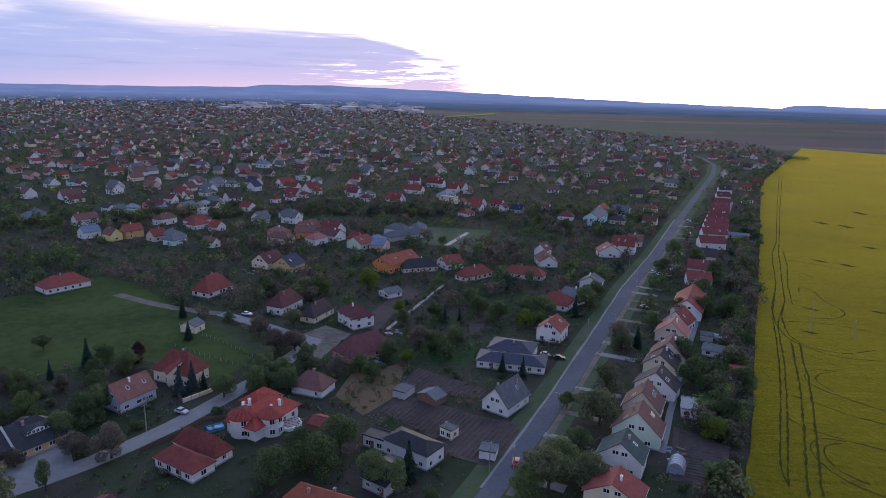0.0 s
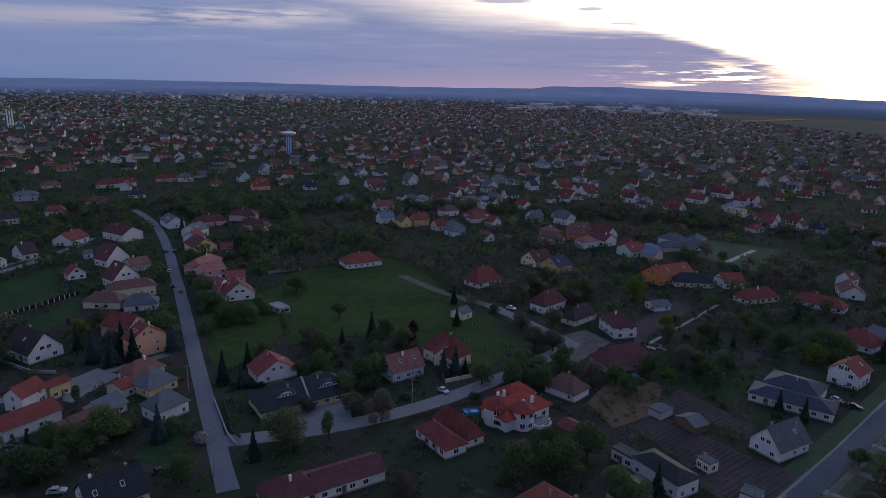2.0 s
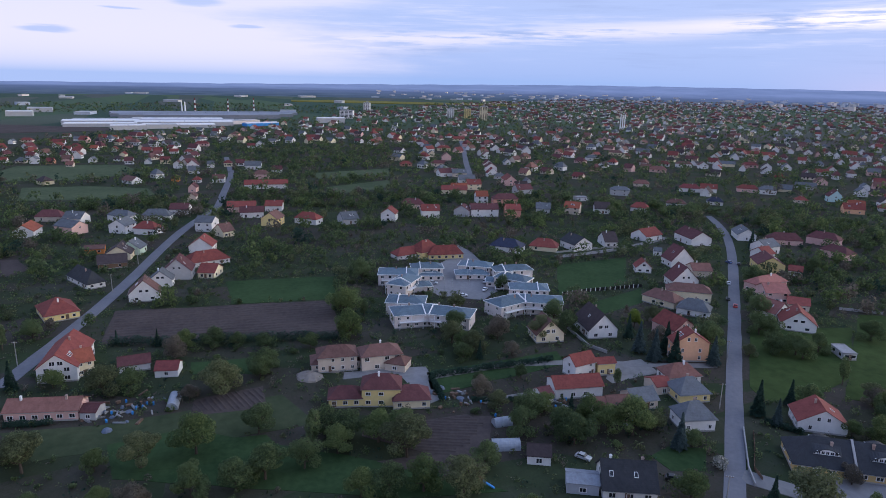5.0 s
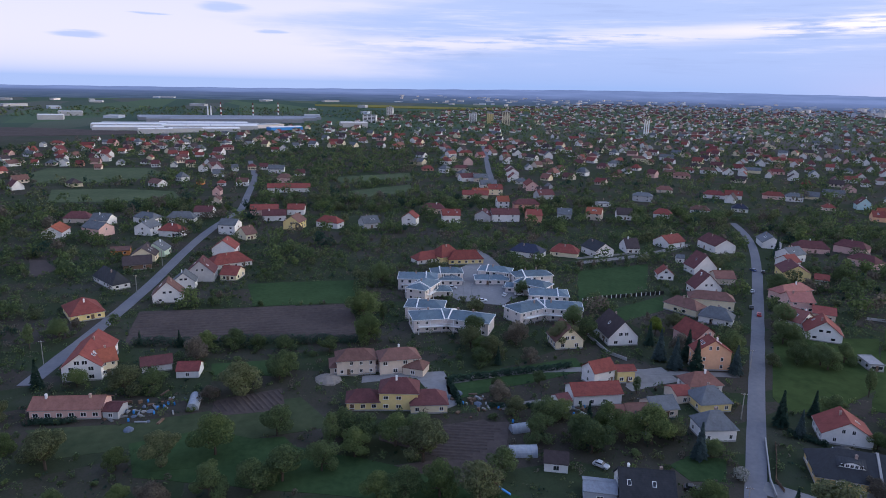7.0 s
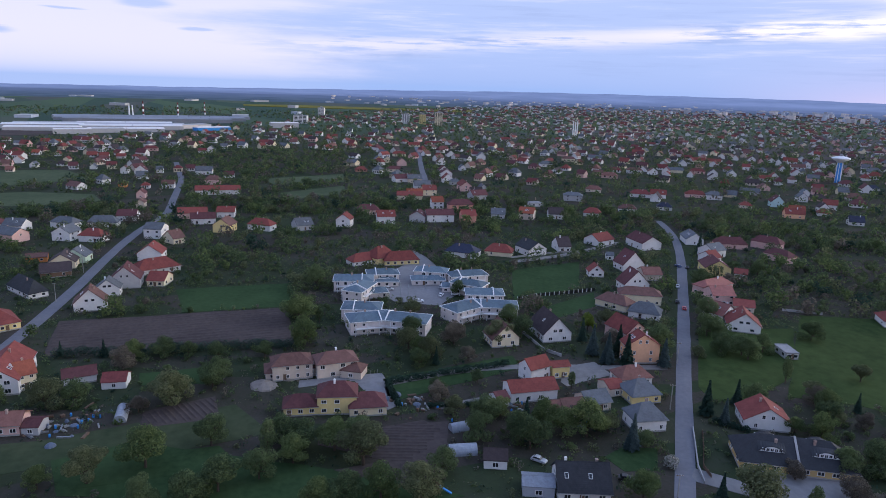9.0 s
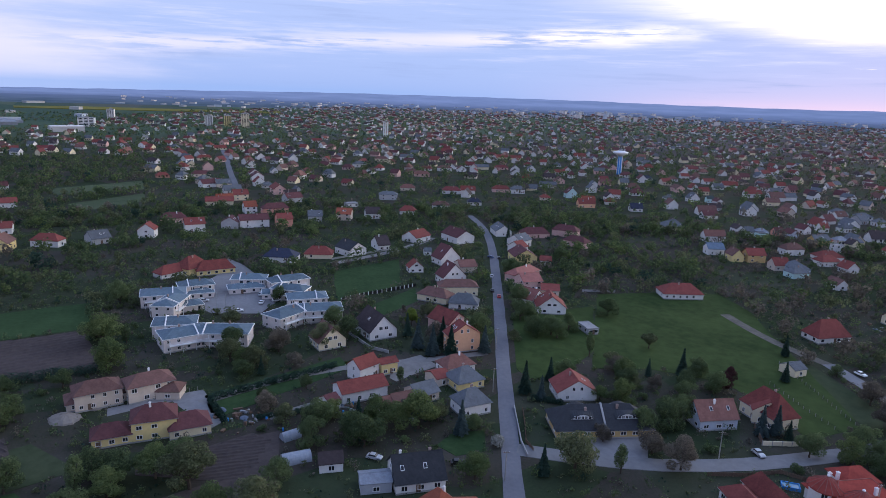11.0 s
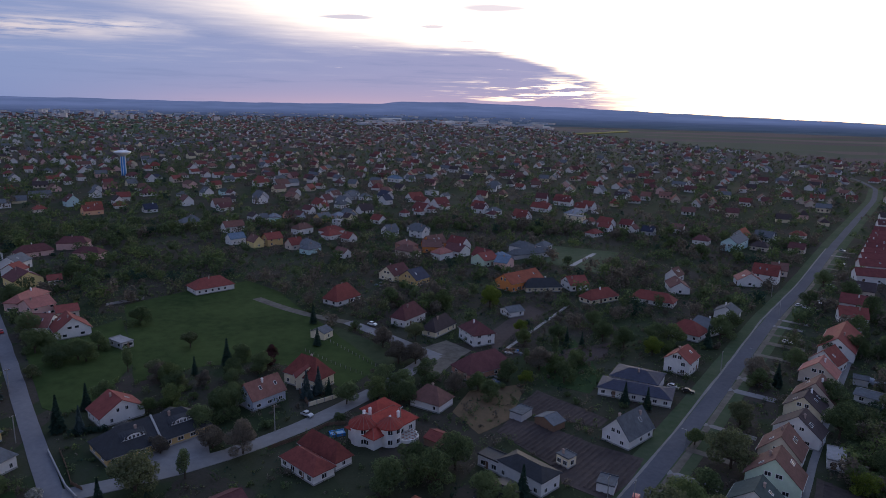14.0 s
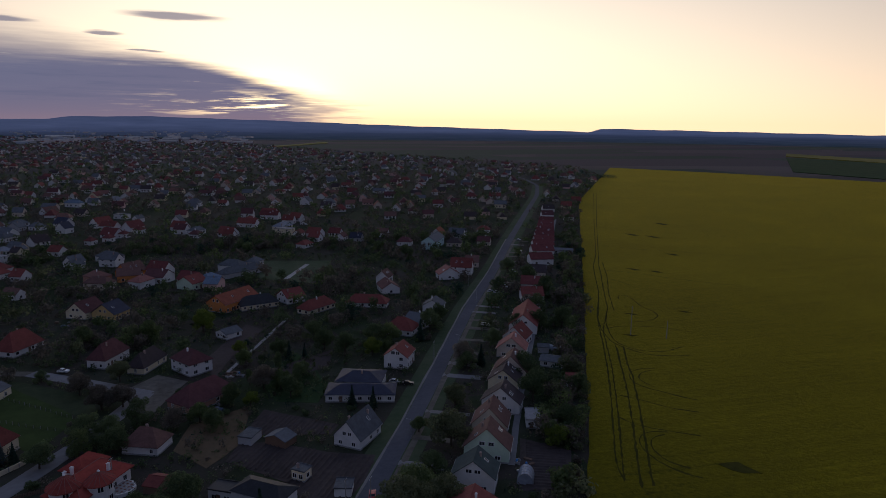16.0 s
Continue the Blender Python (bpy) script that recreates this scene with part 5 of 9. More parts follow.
house(-287.5, -46.7, 97, 10.5, 9.0, 2.8, 6, 'g', 'dark', 'timber', 0)
house(-312.1, -57.1, 93, 7.6, 7.0, 2.8, 4, 'g', 'brown', 'orange', 0)
house(-300.8, -45.6, 176, 10.4, 10.0, 3.4, 7.5, 'g', 'dark', 'cream', 1)
house(-307.8, -41.5, 165, 7.6, 9.0, 3.6, 7.5, 'g', 'slate', 'mint', 1)
house(-346.1, -39.0, 63, 11.2, 6.9, 4, 7.4, 'h', 'red', 'white', 1)
house(-352.4, -51.2, 153, 8.9, 9.0, 5, 8.5, 'g', 'slate', 'white', 1)
house(-354.4, -74.3, 50, 11.9, 9.0, 5, 8, 'g', 'slate', 'pink', 1)
house(-378.8, -76.4, 69, 9.5, 9.0, 4, 7.5, 'g', 'slate', 'white', 1)
house(-353.4, -92.7, 175, 12.0, 9.0, 4, 7.5, 'g', 'orange', 'white', 1)
house(-388.4, -90.2, 79, 13.4, 6.9, 3.42, 7, 'h', 'maroon', 'beige', 1)
house(-381.0, -54.9, 54, 13.7, 6.9, 4, 7, 'h', 'slate', 'white', 1)
house(-380.7, -37.8, 79, 14.6, 6.9, 3.24, 7, 'h', 'slate', 'white', 1)
house(-347.9, -11.7, 68, 8.6, 9.0, 6, 9, 'g', 'slate', 'white', 1)
house(-333.8, -3.6, 121, 6.0, 9.0, 3.6, 7.5, 'g', 'brown', 'cream', 1)
house(-396.0, -26.8, 79, 9.7, 10.0, 3.8, 7, 'g', 'maroon', 'white', 1)
house(-354.3, 21.0, 155, 10.0, 9.0, 5, 9, 'g', 'brown', 'yellow', 1)
house(-395.8, 6.3, 86, 15.6, 9.0, 4, 7, 'g', 'red', 'pink', 1)
house(-378.3, 11.3, 87, 12.6, 9.0, 4, 7, 'g', 'maroon', 'white', 1)
house(-395.1, 24.6, 79, 9.6, 9.0, 4, 7, 'g', 'red', 'white', 1)
house(-477.6, 24.7, 86, 29.1, 9.0, 4, 7, 'g', 'red', 'white', 1)
house(-354.1, 39.7, 52, 13.1, 6.9, 4, 7.4, 'h', 'red', 'white', 1)
house(-350.9, 60.3, 100, 8.9, 10.0, 3.6, 7.5, 'g', 'slate', 'grey', 1)
house(-353.8, 84.1, 155, 9.0, 8.0, 5.4, 9, 'g', 'red', 'white', 1)
house(-384.5, 105.5, 79, 13.4, 6.9, 4, 7.4, 'h', 'maroon', 'pink', 1)
house(-357.1, 108.6, 79, 10.0, 9.0, 5.6, 9, 'g', 'red', 'white', 1)
house(-273.6, 73.1, 105, 12.5, 6.8, 2.7, 6, 'h', 'red', 'white', 0)
house(-274.4, 81.5, 115, 11.1, 8.8, 4, 9, 'h', 'red', 'yellow', 1)
house(-269.3, 89.2, 84, 15.3, 6.8, 3.06, 7, 'h', 'red', 'yellow', 1)
house(-275.6, 121.9, 48, 14.6, 8.8, 3.24, 7, 'h', 'navy', 'white', 1)
house(-272.8, 139.4, 55, 12.6, 7.5, 2.88, 6.6, 'h', 'red', 'cream', 1)
house(-271.9, 155.8, 6, 11.7, 10.0, 4, 8, 'g', 'anthracite', 'white', 1)
house(-274.5, 174.4, 78, 6.2, 11.0, 3.4, 8, 'g', 'dark', 'white', 1)
house(-355.6, 179.2, 65, 8.1, 9.0, 4, 7.5, 'g', 'slate', 'grey', 1)
house(-351.0, 196.7, 52, 8.8, 10.0, 5, 8.5, 'g', 'orange', 'beige', 1)
house(-348.9, 215.2, 66, 8.8, 10.0, 4, 8, 'g', 'dark', 'white', 1)
house(-404.7, 263.0, 57, 13.4, 7.5, 5, 7.5, 'h', 'slate', 'grey', 1)
house(-348.9, 242.2, 53, 10.5, 6.8, 3.24, 6.6, 'h', 'red', 'white', 1)
house(-355.9, 140.9, 79, 16.0, 10.0, 5.4, 8.5, 'g', 'maroon', 'white', 1)
house(-357.4, 128.6, 149, 8.0, 9.0, 4.6, 8, 'g', 'maroon', 'grey', 1)
house(-348.9, 156.2, 79, 8.3, 9.0, 5.6, 9, 'g', 'red', 'salmon', 1)
house(-383.9, 166.2, 80, 16.0, 6.8, 5.6, 9, 'h', 'maroon', 'salmon', 1)
house(-396.6, 155.0, 80, 7.4, 9.0, 5.6, 9, 'g', 'orange', 'white', 1)
house(-447.4, 168.3, 81, 10.0, 9.0, 5.2, 8.5, 'g', 'red', 'cream', 1)
house(-433.2, 148.9, 71, 17.4, 9.0, 3.6, 6.5, 'g', 'red', 'cream', 1)
house(-511.3, 179.2, 82, 11.4, 9.0, 4, 7.5, 'g', 'slate', 'beige', 1)
house(-515.4, 170.4, 96, 15.4, 9.0, 4, 7.5, 'g', 'maroon', 'white', 1)
house(-465.0, 203.9, 167, 16.8, 9.0, 5, 9, 'g', 'red', 'pink', 1)
house(-538.3, 217.7, 165, 13.0, 10.0, 5, 9, 'g', 'maroon', 'white', 1)
house(-423.1, 196.1, 94, 11.7, 9.0, 4.4, 8, 'g', 'maroon', 'grey', 1)
house(-205.0, 54.9, 68, 12.7, 8.5, 5.4, 7.2, 'h', 'zinc', 'court', 1)
house(-194.0, 54.4, 87, 13.9, 9.0, 5.4, 7.2, 'h', 'zinc', 'court', 1)
house(-190.6, 64.3, 57, 17.3, 9.0, 5.4, 7.2, 'h', 'zinc', 'court', 2)
house(-238.1, 60.3, 74, 14.7, 9.0, 5.4, 7.2, 'h', 'zinc', 'court', 1)
house(-226.8, 59.7, 141, 13.6, 7.5, 5.4, 7.2, 'h', 'zinc', 'court', 1)
house(-243.1, 73.2, 80, 12.3, 7.0, 5.4, 7.2, 'h', 'zinc', 'court', 1)
house(-241.3, 93.3, 60, 12.9, 7.0, 5.4, 7.2, 'h', 'zinc', 'court', 1)
house(-232.4, 105.1, 87, 15.2, 7.5, 5.4, 7.2, 'h', 'zinc', 'court', 2)
house(-220.4, 100.8, 41, 12.9, 7.0, 5.4, 7.2, 'h', 'zinc', 'court', 1)
house(-208.1, 101.4, 70, 13.6, 8.0, 5.4, 7.2, 'h', 'zinc', 'court', 1)
house(-195.7, 88.6, 109, 14.9, 8.5, 5.4, 7.2, 'h', 'zinc', 'court', 1)
house(-194.6, 98.4, 67, 16.6, 8.5, 5.4, 7.2, 'h', 'zinc', 'court', 1)
house(-239.7, 73.8, 76, 9.0, 6.5, 2.7, 4.2, 'h', 'zinc', 'court', 0)
house(-227.1, 65.5, 85, 8.8, 6.5, 2.7, 4.2, 'h', 'zinc', 'court', 0)
house(-238.0, 87.5, 76, 7.4, 6.5, 2.7, 4.2, 'h', 'zinc', 'court', 0)
house(-236.8, 92.9, 72, 7.8, 6.5, 2.7, 4.2, 'h', 'zinc', 'court', 0)
house(-225.3, 96.6, 65, 8.9, 6.5, 2.7, 4.2, 'h', 'zinc', 'court', 0)
house(-110.2, 58.6, 66, 4.8, 4.8, 2.5, 4.2, 'g', 'dark', 'white', 0)


# ---- houses of the middle distance ----
house(-589, -28, 175, 7.5, 9.0, 4.4, 9.4, 'g', 'maroon', 'white')
house(-561, -26, 85, 8.5, 6.7, 3.2, 7.2, 'g', 'slate', 'white')
house(-520, -37, 173, 7.5, 5.0, 3.0, 5.5, 'h', 'red', 'orange')
house(-511, -22, 82, 5.7, 5.0, 3.0, 5.3, 'h', 'red', 'white')
house(-470, -23, 170, 7.5, 5.1, 4.2, 7.3, 'g', 'maroon', 'pink')
house(-435, -22, 172, 7.5, 5.0, 4.0, 6.3, 'g', 'brown', 'beige')
house(-510, -7, 81, 8.3, 6.7, 4.0, 7.0, 'g', 'brown', 'white')
house(-579, 20, 78, 13.1, 6.7, 4.4, 8.2, 'g', 'slate', 'white')
house(-524, 24, 80, 11.2, 6.7, 4.8, 8.0, 'h', 'brown', 'pink')
house(-559, 38, 80, 7.8, 6.2, 3.0, 6.2, 'g', 'maroon', 'white')
house(-506, 206, 170, 7.5, 8.4, 4.4, 9.2, 'g', 'crimson', 'white')
house(-438, 303, 54, 11.8, 6.7, 3.0, 6.0, 'h', 'brick', 'beige')
house(-390, 224, 81, 8.0, 6.7, 2.8, 6.4, 'f', 'grey', 'white')
house(-478, 174, 81, 12.5, 6.7, 3.4, 7.3, 'g', 'slate', 'white')
house(-458, 172, 82, 9.6, 6.7, 3.4, 6.8, 'g', 'orange', 'cream')
house(-441, 155, 80, 11.0, 6.7, 3.2, 7.0, 'g', 'orange', 'cream')
house(-437, 201, 85, 8.9, 6.7, 4.0, 7.8, 'g', 'dark', 'pink')
house(-460, 217, 173, 7.5, 5.0, 3.4, 6.3, 'g', 'slate', 'grey')
house(-494, 208, 78, 9.0, 6.7, 3.0, 5.7, 'h', 'slate', 'grey')
house(-409, 325, 55, 14.5, 6.7, 3.6, 6.8, 'h', 'crimson', 'white')
house(-403, 337, 55, 11.3, 6.7, 4.0, 7.6, 'g', 'red', 'white')
house(-399, 369, 55, 14.5, 6.7, 3.6, 6.5, 'h', 'red', 'pink')
house(-388, 377, 58, 11.3, 6.7, 4.4, 7.5, 'h', 'slate', 'white')
house(-358, 306, 56, 9.8, 6.7, 3.2, 6.2, 'h', 'navy', 'white')
house(-357, 275, 58, 11.5, 6.7, 3.2, 6.1, 'h', 'brown', 'white')
house(-352, 401, 151, 7.5, 9.0, 5.0, 10.1, 'g', 'maroon', 'teal')
house(-314, 375, 59, 12.1, 6.7, 4.0, 7.9, 'g', 'red', 'peach')
house(-366, 442, 149, 7.5, 7.3, 4.4, 8.5, 'g', 'slate', 'white')
house(-402, 427, 52, 14.5, 6.7, 3.2, 6.3, 'g', 'slate', 'grey')
house(-199, 351, 55, 11.8, 6.7, 4.4, 7.8, 'g', 'brick', 'white')
house(-180, 320, 55, 8.5, 6.7, 4.2, 7.3, 'g', 'blueslate', 'white')
house(-160, 323, 56, 9.1, 6.7, 5.0, 8.4, 'g', 'red', 'ochre')
house(-145, 318, 58, 7.3, 6.7, 3.6, 7.3, 'g', 'red', 'beige')
house(-133, 311, 67, 8.7, 6.7, 3.4, 6.3, 'h', 'slate', 'teal')
house(-158, 358, 65, 11.1, 6.7, 4.4, 7.7, 'h', 'brown', 'white')
house(-136, 349, 62, 10.4, 6.7, 3.4, 6.5, 'h', 'red', 'white')
house(-124, 344, 155, 6.3, 6.7, 3.2, 6.7, 'g', 'red', 'white')
house(-114, 307, 152, 7.5, 5.0, 3.4, 5.9, 'g', 'brown', 'white')
house(-205, 388, 149, 7.5, 5.0, 4.0, 6.5, 'g', 'dark', 'white')
house(-196, 384, 54, 5.2, 5.2, 4.0, 7.1, 'g', 'slate', 'white')
house(-188, 384, 54, 5.0, 5.0, 4.4, 7.0, 'f', 'slate', 'teal')
house(-188, 404, 59, 5.4, 5.8, 3.2, 6.0, 'g', 'maroon', 'salmon')
house(-180, 404, 151, 7.5, 5.0, 4.0, 6.6, 'g', 'maroon', 'bluegrey')
house(-161, 397, 64, 9.9, 6.7, 4.2, 7.6, 'g', 'slate', 'ochre')
house(-147, 387, 64, 5.0, 5.0, 5.0, 7.4, 'f', 'grey', 'white')
house(-146, 404, 155, 5.0, 5.6, 4.0, 7.0, 'g', 'dark', 'cream')
house(-183, 426, 158, 7.5, 5.4, 4.0, 7.1, 'g', 'maroon', 'white')
house(-179, 443, 65, 5.4, 6.1, 4.0, 7.4, 'g', 'red', 'white')
house(-193, 501, 68, 8.7, 6.7, 4.4, 8.2, 'g', 'brown', 'white')
house(-180, 502, 69, 7.5, 8.5, 3.6, 7.7, 'g', 'slate', 'grey')
house(-171, 459, 63, 9.9, 6.7, 3.6, 6.7, 'h', 'slate', 'white')
house(-243, 419, 60, 10.3, 6.7, 3.4, 6.7, 'g', 'maroon', 'white')
house(-261, 456, 54, 8.4, 6.7, 3.0, 6.2, 'g', 'dark', 'white')
house(-294, 480, 151, 7.5, 8.6, 3.8, 8.8, 'g', 'slate', 'white')
house(-285, 489, 54, 5.0, 5.0, 4.0, 6.5, 'g', 'green', 'teal')
house(-273, 481, 150, 7.5, 5.0, 4.4, 6.7, 'g', 'maroon', 'white')
house(-305, 465, 53, 8.8, 6.7, 3.4, 6.2, 'h', 'slate', 'white')
house(-236, 458, 149, 7.5, 9.0, 4.4, 9.4, 'g', 'slate', 'white')
house(-252, 523, 56, 10.9, 6.7, 4.0, 7.6, 'g', 'brown', 'cream')
house(-236, 367, 58, 7.8, 6.7, 3.4, 6.4, 'h', 'slate', 'beige')
house(-168, 504, 155, 8.8, 6.7, 3.6, 6.4, 'h', 'slate', 'white')
house(-146, 487, 62, 7.5, 8.1, 4.6, 9.1, 'g', 'navy', 'white')
house(-119, 493, 153, 11.8, 6.7, 4.4, 7.8, 'g', 'red', 'white')
house(-124, 551, 151, 10.4, 6.7, 4.6, 8.1, 'f', 'slate', 'white')
house(-108, 530, 63, 7.5, 5.0, 4.0, 6.5, 'g', 'slate', 'white')
house(-117, 437, 154, 5.0, 5.6, 3.6, 6.1, 'h', 'crimson', 'white')
house(-109, 446, 154, 5.1, 5.7, 3.6, 6.3, 'h', 'crimson', 'white')
house(-103, 460, 153, 5.0, 5.6, 3.6, 5.8, 'h', 'crimson', 'white')
house(-97, 477, 157, 5.7, 6.2, 3.6, 6.5, 'h', 'crimson', 'white')
house(-126, 405, 153, 7.7, 6.7, 3.6, 7.0, 'g', 'red', 'white')
house(-152, 449, 67, 7.5, 5.0, 3.8, 6.6, 'g', 'dark', 'white')
house(-148, 414, 66, 5.0, 5.0, 3.6, 6.1, 'g', 'slate', 'cream')
house(-90, 370, 155, 9.9, 6.7, 5.0, 8.6, 'g', 'slate', 'white')
house(-106, 365, 63, 7.5, 5.0, 3.4, 6.2, 'g', 'slate', 'grey')
house(-69, 470, 157, 8.2, 6.7, 4.4, 8.3, 'g', 'maroon', 'white')
house(-58, 453, 154, 6.4, 6.7, 3.4, 6.4, 'h', 'maroon', 'white')
house(-36, 444, 156, 6.5, 6.7, 3.4, 7.4, 'g', 'red', 'white')
house(-27, 493, 153, 14.5, 6.7, 4.0, 7.9, 'g', 'red', 'white')
house(-12, 531, 156, 14.4, 6.7, 4.4, 8.1, 'g', 'crimson', 'white')
house(35, 587, 157, 9.5, 6.7, 3.8, 7.6, 'g', 'dark', 'white')
house(2, 504, 157, 8.4, 6.7, 4.0, 8.0, 'g', 'red', 'white')
house(-1, 454, 154, 11.8, 6.7, 5.4, 9.2, 'f', 'grey', 'cream')
house(18, 426, 152, 7.2, 6.7, 3.6, 6.7, 'g', 'red', 'white')
house(8, 446, 62, 7.5, 5.0, 3.0, 5.4, 'g', 'red', 'white')
house(35, 426, 65, 7.5, 5.0, 3.4, 6.1, 'g', 'maroon', 'white')
house(44, 421, 156, 7.3, 6.7, 3.4, 6.7, 'g', 'navy', 'grey')
house(63, 435, 157, 7.2, 6.4, 3.6, 6.9, 'g', 'brown', 'white')
house(72, 401, 158, 8.9, 6.7, 3.4, 6.5, 'h', 'maroon', 'white')
house(102, 393, 154, 9.5, 6.7, 3.2, 6.2, 'h', 'dark', 'beige')
house(113, 428, 153, 11.3, 6.7, 3.4, 6.4, 'g', 'slate', 'white')
house(134, 437, 157, 8.7, 6.7, 3.6, 6.2, 'h', 'red', 'white')
house(121, 392, 153, 7.9, 6.6, 3.6, 6.8, 'g', 'maroon', 'beige')
house(-327, 417, 148, 7.5, 6.5, 4.4, 8.2, 'g', 'dark', 'white')
house(-325, 390, 54, 9.5, 6.7, 3.8, 7.1, 'g', 'orange', 'peach')
house(-286, 396, 53, 8.6, 6.7, 3.0, 7.0, 'g', 'navy', 'white')
house(-352, 372, 57, 7.7, 6.7, 3.0, 5.6, 'h', 'red', 'beige')
house(-166.3, 316.1, 146, 7.8, 6.0, 4.2, 7.8, 'g', 'brown', 'yellow', 1)
house(-137.5, 319.5, 142, 11.2, 8.4, 3.7, 6.8, 'h', 'slate', 'bluegrey', 1)
house(-140.2, 359.2, 57, 12.6, 8.4, 3.7, 6.8, 'h', 'red', 'white', 1)
house(-108.7, 373.2, 59, 8.5, 6.4, 3.2, 7.0, 'g', 'slate', 'white', 1)
house(-93.9, 383.9, 145, 12.1, 8.4, 3.7, 6.8, 'h', 'slate', 'white', 1)
house(-87.3, 332.1, 143, 10.1, 7.5, 4.2, 7.0, 'h', 'brick', 'brick', 1)
house(-75.3, 344.7, 53, 11.3, 8.4, 3.2, 8.2, 'g', 'brown', 'orange', 1)
house(-61.4, 343.5, 148, 10.7, 8.0, 3.7, 8.5, 'g', 'crimson', 'white', 1)
house(-65.5, 319.1, 58, 9.1, 6.8, 4.2, 6.8, 'h', 'salmon', 'white', 1)
house(-44.6, 321.5, 144, 9.5, 7.1, 3.2, 7.4, 'g', 'crimson', 'mint', 1)
house(-35.9, 320.0, 54, 9.0, 6.7, 3.7, 6.2, 'h', 'blueslate', 'peach', 1)
house(-26.8, 346.3, 149, 12.7, 8.4, 4.2, 7.3, 'h', 'slate', 'white', 1)
house(-16.7, 357.7, 59, 7.9, 6.0, 3.2, 5.5, 'h', 'slate', 'white', 1)
house(45.8, 307.8, 60, 6.9, 6.0, 3.7, 7.3, 'g', 'brown', 'white', 1)


# ---- trees ----
def leaf_cloud(rng, lumps, count, size):
    """Small crossed leaf clumps spread over a few uneven lumps."""
    v, f = [], []
    tot = sum(r * r for *_, r, _ in lumps)
    for cx, cy, cz, r, flat in lumps:
        for _ in range(int(count * r * r / tot)):
            d = Vector((rng.gauss(0, 1), rng.gauss(0, 1), rng.gauss(0.15, 1))).normalized()
            q = r * (0.6 + 0.45 * rng.random() ** 0.5)
            c = Vector((cx + d.x * q, cy + d.y * q, cz + d.z * q * flat))
            s = size * rng.uniform(0.6, 1.4)
            up = (d + Vector((rng.uniform(-1, 1), rng.uniform(-1, 1), rng.uniform(-0.2, 1.2))) * 0.6).normalized()
            side = up.orthogonal().normalized()
            side = Matrix.Rotation(rng.uniform(0, 6.28), 3, up) @ side
            other = up.cross(side)
            k = len(v)
            v += [tuple(c + side * s), tuple(c + other * s * 0.8 + up * s * 0.25), tuple(c - side * s * 0.9), tuple(c - other * s * 0.7 + up * s * 0.2)]
            f.append((k, k + 1, k + 2, k + 3))
    return v, f


def limb(a, b, r0, r1, n=6):
    a, b = Vector(a), Vector(b)
    d = (b - a).normalized()
    s = d.orthogonal().normalized()
    o = d.cross(s)
    v = [tuple(p + (s * math.cos(6.2832 * i / n) + o * math.sin(6.2832 * i / n)) * r) for p, r in ((a, r0), (b, r1)) for i in range(n)]
    return v, [(i, (i + 1) % n, n + (i + 1) % n, n + i) for i in range(n)]


def tree_meshes(rng, form, leaf):
    if form == "broad":
        pieces = [limb((0, 0, -0.3), (0.1, 0, 1.7), 0.26, 0.18)]
        lumps = [(0, 0, 4.2, 2.2, 0.95), (0.3, -0.2, 5.6, 1.5, 0.9)]
        for i in range(8):
            a, q = i * 0.79 + rng.uniform(-0.3, 0.3), rng.uniform(1.6, 2.9)
            tip = (math.cos(a) * q, math.sin(a) * q, rng.uniform(1.5, 5.2))
            pieces.append(limb((0.1, 0, 1.6), tip, 0.12, 0.04, 5))
            lumps.append((*tip, rng.uniform(0.9, 1.6), 0.9))
        return join(*pieces), leaf_cloud(rng, lumps, 4200, 0.16)
    if form == "tall":
        pieces = [limb((0, 0, -0.3), (0, 0, 6.5), 0.24, 0.08)]
        lumps = [(rng.uniform(-0.5, 0.5), rng.uniform(-0.5, 0.5), z, r, 1.0) for z, r in ((3.2, 1.3), (4.8, 1.7), (6.4, 1.5), (7.8, 1.0))]
        pieces += [limb((0, 0, 2.5 + i), (math.cos(i * 2.1) * 1.2, math.sin(i * 2.1) * 1.2, 4 + i), 0.09, 0.03, 5) for i in range(4)]
        return join(*pieces), leaf_cloud(rng, lumps, 1300, 0.2)
    if form == "shrub":
        pieces = [limb((0, 0, -0.2), (math.cos(i * 1.6) * 0.7, math.sin(i * 1.6) * 0.7, 1.3), 0.06, 0.03, 5) for i in range(4)]
        lumps = [(rng.uniform(-0.9, 0.9), rng.uniform(-0.9, 0.9), rng.uniform(0.7, 1.5), rng.uniform(0.6, 1.0), 0.8) for _ in range(5)]
        return join(*pieces), leaf_cloud(rng, lumps, 520, 0.16)
    # conifer: drooping tiers
    pieces = [limb((0, 0, -0.3), (0, 0, 8.6), 0.2, 0.03)]
    v, f = [], []
    for i in range(420):
        h = rng.random() ** 1.3
        z, a = 0.7 + h * 8.2, rng.uniform(0, 6.2832)
        reach = (1 - h) * 2.0 * rng.uniform(0.55, 1.1) + 0.12
        c, s = math.cos(a), math.sin(a)
        w = 0.22 + 0.28 * (1 - h)
        k = len(v)
        v += [(c * reach * 0.25, s * reach * 0.25, z + 0.25), (c * reach * 0.7 - s * w, s * reach * 0.7 + c * w, z), (c * reach, s * reach, z - 0.32), (c * reach * 0.7 + s * w, s * reach * 0.7 - c * w, z)]
        f.append((k, k + 1, k + 2, k + 3))
    return join(*pieces), (v, f)


TREES = {}


